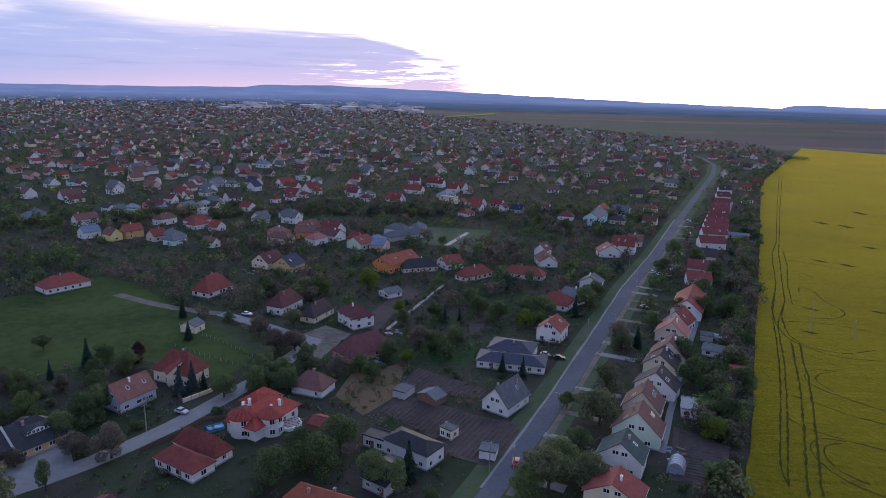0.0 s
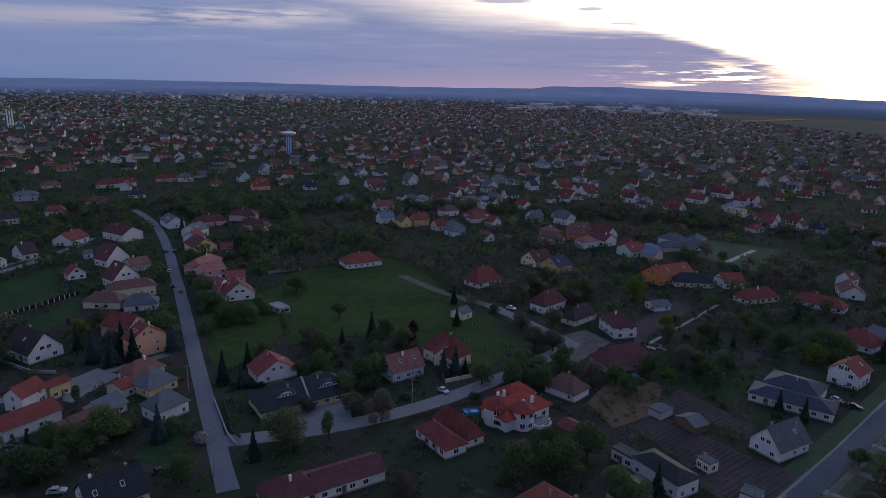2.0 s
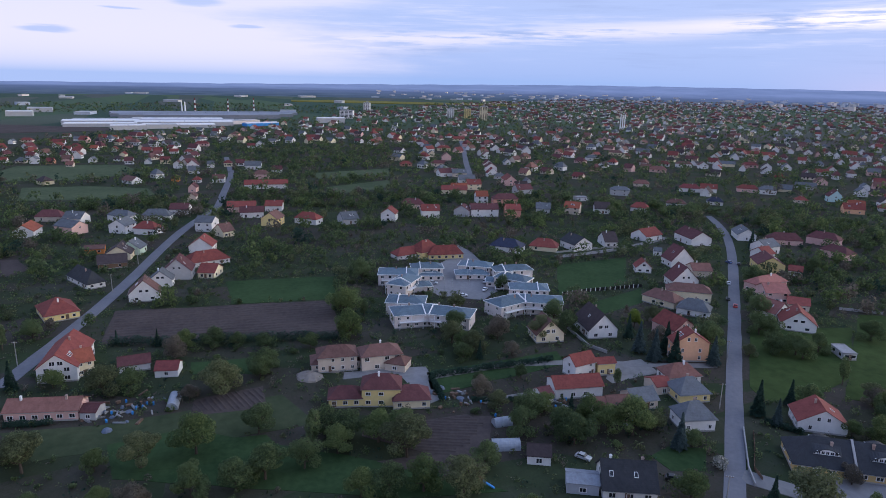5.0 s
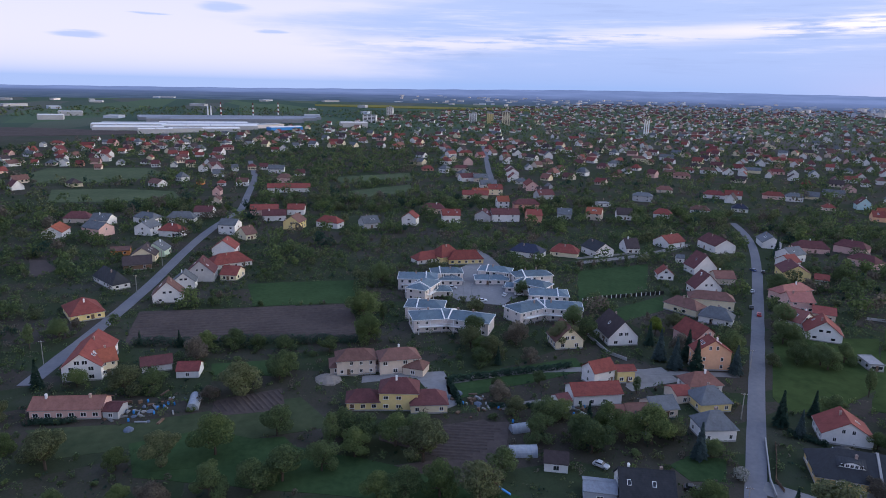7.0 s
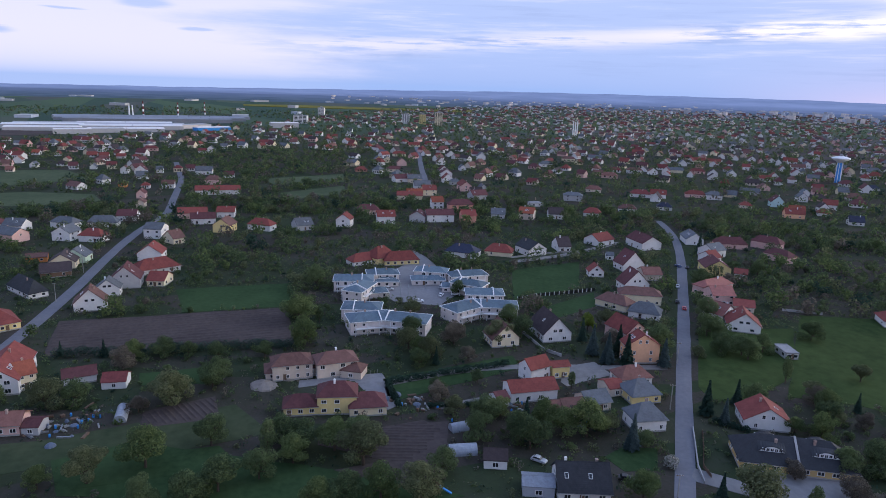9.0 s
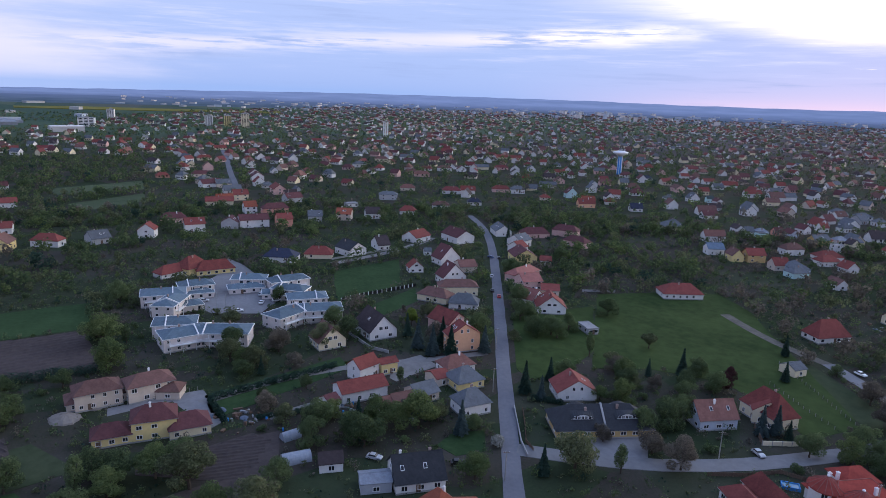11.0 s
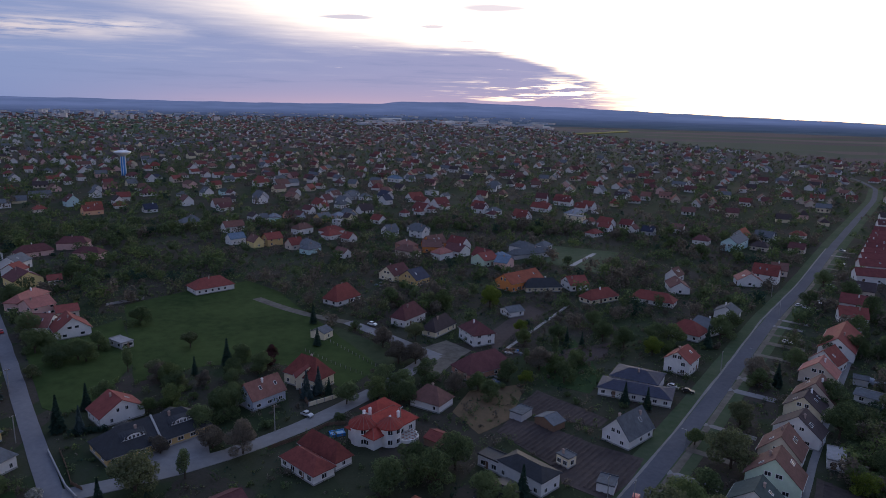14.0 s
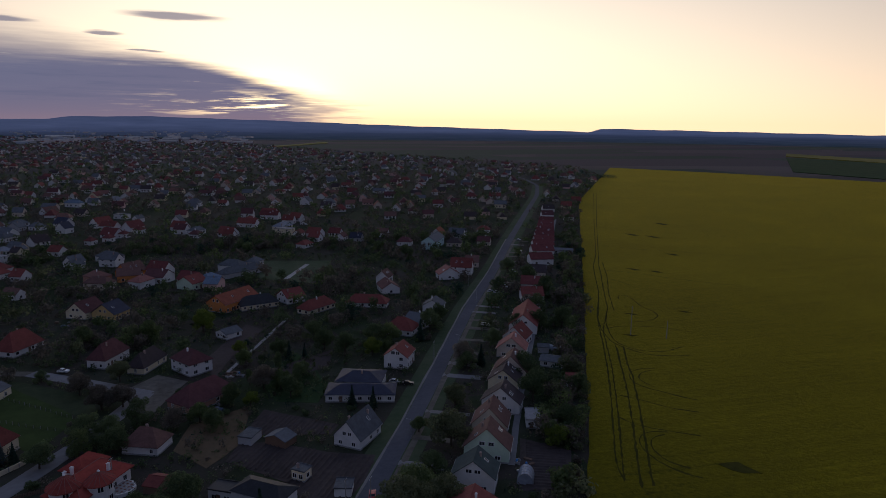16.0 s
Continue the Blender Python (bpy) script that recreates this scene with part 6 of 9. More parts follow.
def tree_kind(key, form, leaf, words, n=3):
    for i in range(n):
        rng = random.Random(hash_word(key) + i)
        trunk, crown = tree_meshes(rng, form, leaf)
        TREES[key, i] = (mesh("trunk", *trunk, BARK), mesh("crown", *crown, leaf), words, form)


def hash_word(w):
    return sum((i + 1) * ord(c) for i, c in enumerate(w))


tree_kind("broad", "broad", LEAF, "broad garden tree in dull spring green leaf", 4)
tree_kind("tall", "tall", LEAF, "slim upright tree in spring green leaf")
tree_kind("brown", "broad", LEAF_BROWN, "broad tree with brownish opening buds")
tree_kind("fresh", "broad", LEAF_LIGHT, "round tree in bright yellow-green leaf", 2)
tree_kind("olive", "broad", LEAF_OLIVE, "wide tree in dull olive young leaf")
tree_kind("light", "broad", LEAF_MID, "broad tree in fresh mid-green leaf")
tree_kind("white", "shrub", LEAF_WHITE, "shrub covered in white blossom", 1)
tree_kind("shrub", "shrub", LEAF, "low green garden shrub")
tree_kind("spruce", "conifer", LEAF_DARK, "dark green spruce with pointed crown", 2)
tree_kind("blue", "conifer", LEAF_BLUE, "tall pointed spruce with blue-grey needles", 1)
tree_kind("plum", "broad", LEAF_PURPLE, "small tree with dark purple leaves", 1)
tree_rng = random.Random(21)


def tree(x, y, key, height=0.0):
    count = sum(1 for k in TREES if k[0] == key)
    trunk, crown, words, form = TREES[key, tree_rng.randrange(count)]
    full = {"broad": 7.0, "tall": 8.8, "shrub": 2.4, "conifer": 8.9}[form]
    s = (height * PLAN or full * tree_rng.uniform(0.7, 1.35)) / full
    w = s * tree_rng.uniform(0.9, 1.15)
    base = new("shrub" if form == "shrub" else "tree")
    base.matrix_basis = pose(x, y, 0, 0, 0, tree_rng.uniform(0, 360)) @ Matrix.Diagonal((w, w, s, 1))
    tagged(base, words, "shrub" if form == "shrub" else "tree")
    part("trunk", trunk, base)
    part("crown", crown, base)
    return base


# ---- where things may stand ----
ROADS = [(MAIN, 8.0), (SIDE, 4.0), (CROSS, 4.0), (LANE_B, 2.5), (LANE_C, 2.0), (DIRT, 3.5), (LANE_E, 4.0), (WEST, 4.0), (LANE, 3.0), (HILL, 4.0), (PATH_A, 2.5), (SIDEWALK, 1.5)]
OPEN = [RAPE, MEADOW_A, MEADOW_B, PLOUGH, BEDS_A, BEDS_B, LAWN_A, LAWN_C, COURT, YARD_A, YARD_B, YARD_C, TURN, BEDS_C, PLOT_H, BEDS_E, LAWN_B, LAWN_D, LAWN_F, GRASS_E, GRASS_K, BEDS_F, PADDOCK_A, PADDOCK_B, PADDOCK_C, PADDOCK_D, BEDS_G, BEDS_H, LAWN_H, LAWN_I, LAWN_J, BEDS_I, BEDS_J, FALLOW]


def free(x, y, margin=1.5):
    """Which of the points x, y lie clear of roads, open land and houses."""
    ok = np.ones(len(x), bool)
    for poly in OPEN:
        ok &= ~inside(x, y, poly)
    for line, w in ROADS:
        for (xa, ya), (xb, yb) in zip(line[:-1], line[1:]):
            dx, dy = xb - xa, yb - ya
            s = np.clip(((x - xa) * dx + (y - ya) * dy) / (dx * dx + dy * dy), 0, 1)
            ok &= np.hypot(x - xa - s * dx, y - ya - s * dy) > w
    for hx, hy, rot, L, W in FOOTPRINTS:
        c, s = math.cos(radians(rot)), math.sin(radians(rot))
        u, v = (x - hx) * c + (y - hy) * s, -(x - hx) * s + (y - hy) * c
        ok &= (np.abs(u) > L / 2 + margin) | (np.abs(v) > W / 2 + margin)
    return ok


def far_edge(az):
    """How far the town reaches, by angle to the left of +y, degrees."""
    return np.interp(az, [-40, -27, -24, -18, -8, 0, 12, 40, 60, 75, 82, 92, 105, 120], [0, 900, 1120, 1250, 1500, 1850, 2800, 2950, 2850, 1900, 1300, 1000, 800, 700])


def wooded(x, y):
    """Orchards and overgrown slopes without houses."""
    az, d = np.degrees(np.arctan2(-x, y)), np.hypot(x, y)
    a = (az > 76) & (az < 91) & (d > 470) & (d < 800)
    b = (az > 92) & (az < 112) & (d > 300) & (d < 480)
    c = (az > 36) & (az < 46) & (d > 290) & (d < 420)
    e = (az > -17) & (az < -9) & (d > 330) & (d < 520)
    return a | b | c | e


# ---- the far town ----
HALLS = [(-1085, -172, 96, 34, 93), (-1125, -178, 104, 34, 93), (-1165, -176, 96, 36, 93), (-1062, -66, 100, 36, 96), (-1106, -60, 140, 40, 93), (-1152, -62, 150, 40, 93), (-1200, -75, 140, 40, 93),
         (-1290, -40, 270, 42, 93), (-1350, -36, 320, 42, 93), (-1410, -34, 345, 42, 93), (-1014, -128, 46, 14, 100), (-1040, -88, 41, 14, 105), (-1095, 52, 55, 16, 115),
         (-1327, -336, 40, 18, 96), (-1461, -335, 42, 18, 98), (-1170, 172, 47, 18, 92), (-771, 2615, 90, 30, 5), (-628, 2363, 60, 40, 5), (-525, 2490, 80, 30, 5), (-371, 2385, 50, 30, 5)]

FAR_ROOFS, FAR_WALLS = list(ROOF), list(WALL)
DISTANT = []


def distant(x, y, rot, L, W, eave, ridge, style, roof, wall):
    """A house too far off to be taken apart, for the one mass of the town."""
    DISTANT.append((x, y, radians(rot), L, W, eave / PLAN, (ridge - eave) / PLAN, style == "h", FAR_ROOFS.index(roof), FAR_WALLS.index(wall)))
    FOOTPRINTS.append((x, y, rot, L, W))


distant(-819, -218, 172, 7.5, 5.0, 4.0, 6.5, 'g', 'slate', 'white')
distant(-750, -182, 173, 7.5, 5.0, 3.4, 5.7, 'g', 'maroon', 'white')
distant(-641, -156, 175, 7.5, 5.9, 5.0, 7.9, 'g', 'slate', 'white')
distant(-646, -167, 80, 7.2, 6.7, 3.2, 6.1, 'h', 'slate', 'beige')
distant(-651, -181, 85, 5.0, 5.0, 3.2, 5.9, 'g', 'red', 'white')
distant(-638, -143, 79, 5.5, 5.4, 3.2, 6.3, 'g', 'crimson', 'brick')
distant(-656, -134, 82, 8.0, 6.7, 3.0, 6.7, 'g', 'brown', 'pink')
distant(-676, -129, 174, 7.5, 6.9, 4.4, 8.1, 'g', 'brick', 'white')
distant(-644, -112, 168, 7.5, 5.0, 3.2, 6.1, 'g', 'slate', 'white')
distant(-615, -124, 82, 5.3, 5.0, 2.8, 5.7, 'g', 'brick', 'beige')
distant(-651, -92, 84, 8.2, 6.7, 3.0, 5.8, 'h', 'dark', 'white')
distant(-628, -81, 84, 6.5, 5.6, 4.2, 7.5, 'g', 'maroon', 'white')
distant(-687, -93, 169, 7.5, 5.0, 3.0, 5.4, 'g', 'red', 'cream')
distant(-627, -66, 176, 7.5, 5.0, 3.0, 5.6, 'g', 'slate', 'white')
distant(-626, -52, 83, 7.1, 6.1, 4.6, 7.8, 'g', 'crimson', 'cream')
distant(-595, -40, 171, 7.5, 5.9, 5.0, 8.1, 'g', 'brown', 'white')
distant(-594, -14, 83, 5.0, 5.0, 4.4, 7.3, 'g', 'slate', 'white')
distant(-721, -76, 86, 8.8, 6.7, 3.0, 6.6, 'g', 'red', 'white')
distant(-714, -65, 84, 7.7, 6.5, 3.0, 6.8, 'g', 'red', 'white')
distant(-706, -36, 83, 8.9, 6.7, 3.0, 5.6, 'h', 'red', 'white')
distant(-708, -50, 85, 7.9, 6.6, 3.0, 6.0, 'g', 'red', 'white')
distant(-744, -151, 84, 7.0, 6.4, 3.0, 6.0, 'g', 'red', 'white')
distant(-732, -138, 80, 6.3, 5.9, 3.0, 6.5, 'g', 'red', 'white')
distant(-748, -128, 78, 8.4, 6.7, 3.0, 6.1, 'g', 'orange', 'white')
distant(-735, -107, 171, 7.5, 5.0, 3.0, 5.9, 'g', 'red', 'white')
distant(-811, -173, 86, 14.5, 6.7, 3.0, 7.0, 'g', 'crimson', 'white')
distant(-840, -209, 80, 12.6, 6.7, 3.0, 6.0, 'h', 'red', 'beige')
distant(-898, -181, 78, 8.2, 6.7, 3.0, 6.4, 'g', 'brown', 'white')
distant(-851, -160, 83, 9.4, 6.7, 3.0, 6.1, 'g', 'slate', 'white')
distant(-872, -138, 85, 8.3, 6.7, 3.0, 7.0, 'g', 'red', 'white')
distant(-864, -125, 85, 7.7, 6.7, 3.0, 6.5, 'g', 'orange', 'white')
distant(-779, -26, 82, 14.3, 6.7, 4.0, 7.0, 'h', 'crimson', 'pink')
distant(-881, 5, 173, 7.5, 6.0, 4.0, 6.8, 'g', 'brown', 'cream')
distant(-848, 102, 83, 14.5, 6.7, 4.4, 8.1, 'g', 'crimson', 'white')
distant(-862, 71, 81, 14.5, 6.7, 3.0, 6.8, 'g', 'red', 'beige')
distant(-801, 50, 78, 7.5, 6.1, 4.0, 7.4, 'g', 'slate', 'white')
distant(-762, 34, 170, 7.5, 9.0, 4.0, 8.7, 'g', 'slate', 'white')
distant(-755, 25, 83, 7.7, 6.1, 3.4, 6.5, 'g', 'crimson', 'white')
distant(-600, -0, 81, 6.5, 5.4, 4.4, 6.8, 'h', 'crimson', 'cream')
distant(-604, 10, 80, 7.1, 5.9, 3.6, 6.9, 'g', 'maroon', 'white')
distant(-582, 153, 84, 10.3, 6.7, 3.0, 5.8, 'h', 'red', 'brick')
distant(-652, 189, 175, 7.5, 7.4, 4.4, 8.2, 'g', 'slate', 'ochre')
distant(-651, 198, 169, 7.5, 7.4, 4.4, 8.1, 'g', 'slate', 'cream')
distant(-576, 183, 83, 14.5, 6.7, 4.0, 6.9, 'h', 'maroon', 'beige')
distant(-621, 204, 169, 7.5, 9.0, 5.0, 9.8, 'g', 'brown', 'pink')
distant(-707, 229, 80, 14.5, 6.7, 4.0, 7.2, 'h', 'red', 'cream')
distant(-628, 248, 170, 7.5, 8.6, 4.0, 8.9, 'g', 'brown', 'white')
distant(-566, 226, 174, 7.5, 8.2, 4.0, 8.1, 'g', 'maroon', 'white')
distant(-699, 287, 171, 7.5, 9.0, 4.4, 9.0, 'g', 'dark', 'white')
distant(-580, 251, 171, 7.5, 5.9, 3.4, 6.9, 'g', 'slate', 'white')
distant(-668, 311, 168, 7.5, 9.0, 5.0, 10.3, 'g', 'slate', 'white')
distant(-727, 363, 85, 8.3, 6.7, 5.0, 8.5, 'g', 'crimson', 'white')
distant(-668, 364, 175, 7.5, 9.0, 4.4, 8.0, 'h', 'maroon', 'pink')
distant(-597, 352, 84, 12.9, 6.7, 4.4, 7.5, 'h', 'slate', 'white')
distant(-639, 405, 56, 14.5, 6.7, 4.4, 7.2, 'h', 'brown', 'cream')
distant(-647, 445, 54, 14.5, 6.7, 4.4, 8.0, 'g', 'slate', 'white')
distant(-529, 369, 54, 8.9, 6.6, 3.4, 6.4, 'g', 'brown', 'pink')
distant(-837, 377, 85, 14.5, 6.7, 4.0, 7.3, 'h', 'red', 'white')
distant(-863, 542, 59, 14.5, 6.7, 3.4, 7.0, 'g', 'crimson', 'white')
distant(-752, 435, 78, 9.4, 6.7, 4.0, 7.2, 'g', 'maroon', 'cream')
distant(-546, 400, 56, 12.1, 6.7, 3.4, 6.3, 'h', 'crimson', 'white')
distant(-536, 416, 58, 14.5, 6.7, 4.6, 7.2, 'h', 'brown', 'white')
distant(-535, 465, 53, 14.5, 6.7, 3.8, 6.9, 'g', 'slate', 'cream')
distant(-526, 430, 151, 7.5, 9.0, 4.0, 8.2, 'g', 'brown', 'white')
distant(-525, 484, 56, 14.5, 6.7, 3.6, 6.4, 'h', 'crimson', 'pink')
distant(-619, 570, 55, 14.5, 6.7, 3.2, 6.8, 'g', 'red', 'cream')
distant(-606, 581, 55, 14.5, 6.7, 3.2, 6.5, 'g', 'red', 'cream')
distant(-586, 518, 148, 7.5, 9.0, 4.0, 9.0, 'g', 'slate', 'white')
distant(-484, 466, 145, 7.5, 9.0, 3.4, 7.7, 'g', 'dark', 'white')
distant(-509, 368, 55, 14.5, 6.7, 3.4, 6.7, 'h', 'brick', 'pink')
distant(-419, 460, 148, 7.5, 9.0, 3.4, 7.6, 'g', 'brown', 'pink')
distant(-497, 586, 145, 7.5, 9.0, 3.8, 8.6, 'g', 'crimson', 'white')
distant(-499, 503, 145, 7.5, 8.3, 4.0, 8.7, 'g', 'slate', 'white')
distant(-828, 666, 59, 14.5, 6.7, 3.4, 6.4, 'g', 'crimson', 'white')
distant(-945, 703, 59, 14.5, 6.7, 3.4, 7.3, 'g', 'red', 'white')
distant(-901, 458, 83, 14.5, 6.7, 4.0, 8.0, 'g', 'crimson', 'white')
distant(-846, 326, 83, 14.5, 6.7, 3.4, 6.5, 'g', 'crimson', 'white')
distant(-822, 286, 84, 14.5, 6.7, 3.4, 7.1, 'g', 'red', 'cream')
distant(-955, 208, 79, 14.5, 6.7, 3.4, 7.4, 'g', 'red', 'white')
distant(-711, 554, 52, 13.8, 6.7, 3.4, 7.0, 'g', 'red', 'white')
distant(-620, 653, 146, 7.5, 9.0, 3.6, 7.9, 'g', 'maroon', 'white')
distant(-754, 749, 149, 7.5, 9.0, 4.0, 9.1, 'g', 'maroon', 'white')
distant(-284, 553, 52, 13.7, 6.7, 4.8, 8.3, 'g', 'red', 'white')
distant(-260, 568, 60, 10.6, 6.7, 4.0, 7.6, 'g', 'slate', 'white')
distant(-303, 640, 53, 8.4, 6.7, 4.4, 8.1, 'g', 'red', 'white')
distant(-305, 612, 53, 10.1, 6.7, 4.0, 7.9, 'g', 'maroon', 'white')
distant(-252, 596, 159, 7.5, 7.8, 4.6, 8.6, 'g', 'dark', 'white')
distant(-228, 557, 157, 7.5, 5.0, 3.6, 6.1, 'g', 'red', 'white')
distant(-233, 617, 156, 10.7, 6.7, 4.2, 8.0, 'g', 'slate', 'white')
distant(-330, 597, 54, 14.5, 6.7, 3.4, 7.4, 'g', 'red', 'white')
distant(-384, 585, 57, 10.2, 6.7, 3.4, 6.0, 'h', 'brown', 'white')
distant(-424, 625, 147, 7.5, 7.6, 3.4, 7.6, 'g', 'brown', 'pink')
distant(-394, 622, 57, 8.4, 6.7, 3.4, 6.6, 'g', 'red', 'white')
distant(-367, 599, 149, 7.5, 6.9, 4.0, 7.3, 'g', 'maroon', 'white')
distant(-354, 601, 59, 11.1, 6.7, 4.0, 7.1, 'g', 'red', 'white')
distant(-433, 698, 59, 12.1, 6.7, 3.6, 6.9, 'g', 'crimson', 'white')
distant(-158, 572, 155, 8.9, 6.7, 3.4, 7.2, 'g', 'dark', 'beige')
distant(-110, 732, 157, 14.5, 6.7, 4.0, 7.7, 'g', 'brick', 'cream')
distant(-79, 713, 155, 14.5, 6.7, 3.4, 6.9, 'g', 'maroon', 'white')
distant(-180, 633, 155, 14.5, 6.7, 5.0, 8.1, 'h', 'blueslate', 'white')
distant(-194, 616, 156, 12.7, 6.7, 3.6, 7.1, 'g', 'slate', 'beige')
distant(-241, 712, 159, 7.8, 6.7, 4.0, 7.9, 'g', 'red', 'white')
distant(-221, 700, 157, 7.6, 6.7, 3.8, 7.4, 'g', 'brown', 'white')
distant(-214, 806, 154, 14.3, 6.7, 4.0, 7.2, 'g', 'red', 'white')
distant(-154, 665, 155, 11.4, 6.7, 3.0, 6.9, 'h', 'grey', 'beige')
distant(-157, 768, 158, 14.5, 6.7, 4.0, 7.7, 'g', 'slate', 'white')
distant(18, 619, 62, 7.5, 9.0, 4.4, 9.3, 'g', 'slate', 'white')
distant(-6, 719, 154, 9.8, 6.7, 3.4, 6.1, 'h', 'red', 'beige')
distant(98, 706, 152, 13.6, 6.7, 3.6, 6.8, 'g', 'slate', 'white')
distant(35, 661, 65, 7.5, 8.7, 3.6, 7.6, 'g', 'red', 'white')
distant(185, 880, 154, 14.4, 6.7, 3.4, 7.1, 'g', 'crimson', 'white')
distant(211, 757, 154, 12.4, 6.7, 3.4, 6.8, 'g', 'brown', 'white')
distant(-55, 623, 159, 7.8, 6.7, 3.4, 6.6, 'g', 'red', 'white')
distant(-466, 511, 53, 10.4, 6.7, 4.0, 7.2, 'g', 'red', 'white')
distant(-387, 470, 147, 7.5, 5.4, 4.6, 7.1, 'g', 'slate', 'white')
distant(-403, 503, 52, 7.7, 6.7, 5.0, 8.3, 'g', 'crimson', 'white')
distant(-401, 564, 59, 14.5, 6.7, 3.0, 5.8, 'h', 'navy', 'white')
distant(-501, 668, 144, 7.5, 9.0, 4.0, 8.1, 'g', 'orange', 'cream')
distant(-491, 685, 53, 14.5, 6.7, 4.0, 7.1, 'g', 'slate', 'white')
distant(-417, 655, 146, 7.5, 9.0, 3.6, 9.0, 'g', 'maroon', 'white')
distant(-538, 636, 56, 14.5, 6.7, 4.0, 7.9, 'g', 'brown', 'white')
distant(-508, 488, 144, 7.5, 9.0, 4.0, 8.5, 'g', 'dark', 'white')
distant(-253.3, 432.3, 53, 12.7, 8.4, 3.2, 8.2, 'g', 'brown', 'white')
distant(-247.0, 480.5, 144, 11.7, 8.4, 3.2, 8.2, 'g', 'slate', 'white')
distant(-232.2, 358.3, 54, 12.4, 8.4, 3.7, 6.8, 'h', 'slate', 'beige')
distant(-191.7, 390.5, 55, 7.0, 6.0, 4.2, 6.5, 'h', 'tin', 'teal')
distant(-187.5, 457.7, 147, 10.8, 8.1, 3.2, 8.0, 'g', 'red', 'white')
distant(-162.7, 404.5, 148, 9.5, 7.1, 3.7, 6.4, 'h', 'orange', 'orange')
distant(-155.0, 409.7, 58, 6.5, 6.0, 4.2, 6.5, 'h', 'tin', 'white')
distant(-151.7, 420.8, 144, 9.7, 7.3, 3.2, 7.5, 'g', 'slate', 'cream')
distant(-146.8, 439.5, 54, 10.1, 7.6, 3.7, 8.2, 'g', 'dark', 'white')
distant(-128.7, 510.0, 55, 13.0, 8.4, 4.2, 9.2, 'g', 'red', 'white')
distant(-155.3, 517.9, 141, 11.7, 8.4, 3.2, 8.2, 'g', 'navy', 'white')
distant(-200.9, 519.5, 146, 11.3, 8.4, 4.2, 7.3, 'h', 'slate', 'white')
distant(-186.1, 522.2, 56, 11.2, 8.4, 3.2, 6.3, 'h', 'slate', 'white')
distant(-175.1, 473.0, 142, 11.0, 8.2, 3.7, 8.6, 'g', 'slate', 'white')
distant(-110.8, 462.3, 147, 11.7, 8.4, 3.2, 8.2, 'g', 'crimson', 'white')
distant(-103.8, 490.4, 57, 12.4, 8.4, 3.7, 8.7, 'g', 'crimson', 'white')
distant(-71.9, 484.5, 145, 10.7, 8.0, 3.7, 8.4, 'g', 'red', 'white')
distant(-58.9, 465.4, 55, 9.5, 7.1, 4.2, 6.9, 'h', 'slate', 'white')
distant(-37.7, 453.9, 141, 11.6, 8.4, 3.2, 8.2, 'g', 'red', 'white')
distant(-27.2, 509.0, 60, 13.0, 8.4, 3.7, 6.8, 'h', 'red', 'white')
distant(-12.7, 539.9, 146, 13.0, 8.4, 4.2, 9.2, 'g', 'red', 'white')
distant(-2.7, 479.4, 56, 13.0, 8.4, 3.2, 6.3, 'h', 'tin', 'cream')
distant(8.0, 518.0, 142, 9.4, 7.0, 3.7, 7.9, 'g', 'red', 'white')
distant(36.8, 600.0, 61, 13.0, 8.4, 4.2, 9.2, 'g', 'slate', 'white')
distant(18.8, 439.2, 143, 9.6, 7.2, 4.2, 8.5, 'g', 'red', 'white')
distant(10.7, 405.3, 53, 8.9, 6.6, 3.2, 5.7, 'h', 'red', 'white')
distant(32.2, 441.1, 148, 8.0, 6.0, 3.7, 7.3, 'g', 'crimson', 'white')
distant(99.8, 429.3, 59, 9.6, 7.2, 3.2, 7.5, 'g', 'orange', 'white')
distant(111.1, 420.7, 146, 9.5, 7.1, 4.2, 8.4, 'g', 'slate', 'white')
distant(-185.3, 585.2, 56, 11.5, 8.4, 3.2, 8.2, 'g', 'brown', 'white')
distant(-264.3, 553.6, 61, 13.0, 8.4, 4.2, 9.2, 'g', 'brown', 'white')
distant(-294.4, 575.5, 147, 13.0, 8.4, 3.2, 8.2, 'g', 'red', 'white')


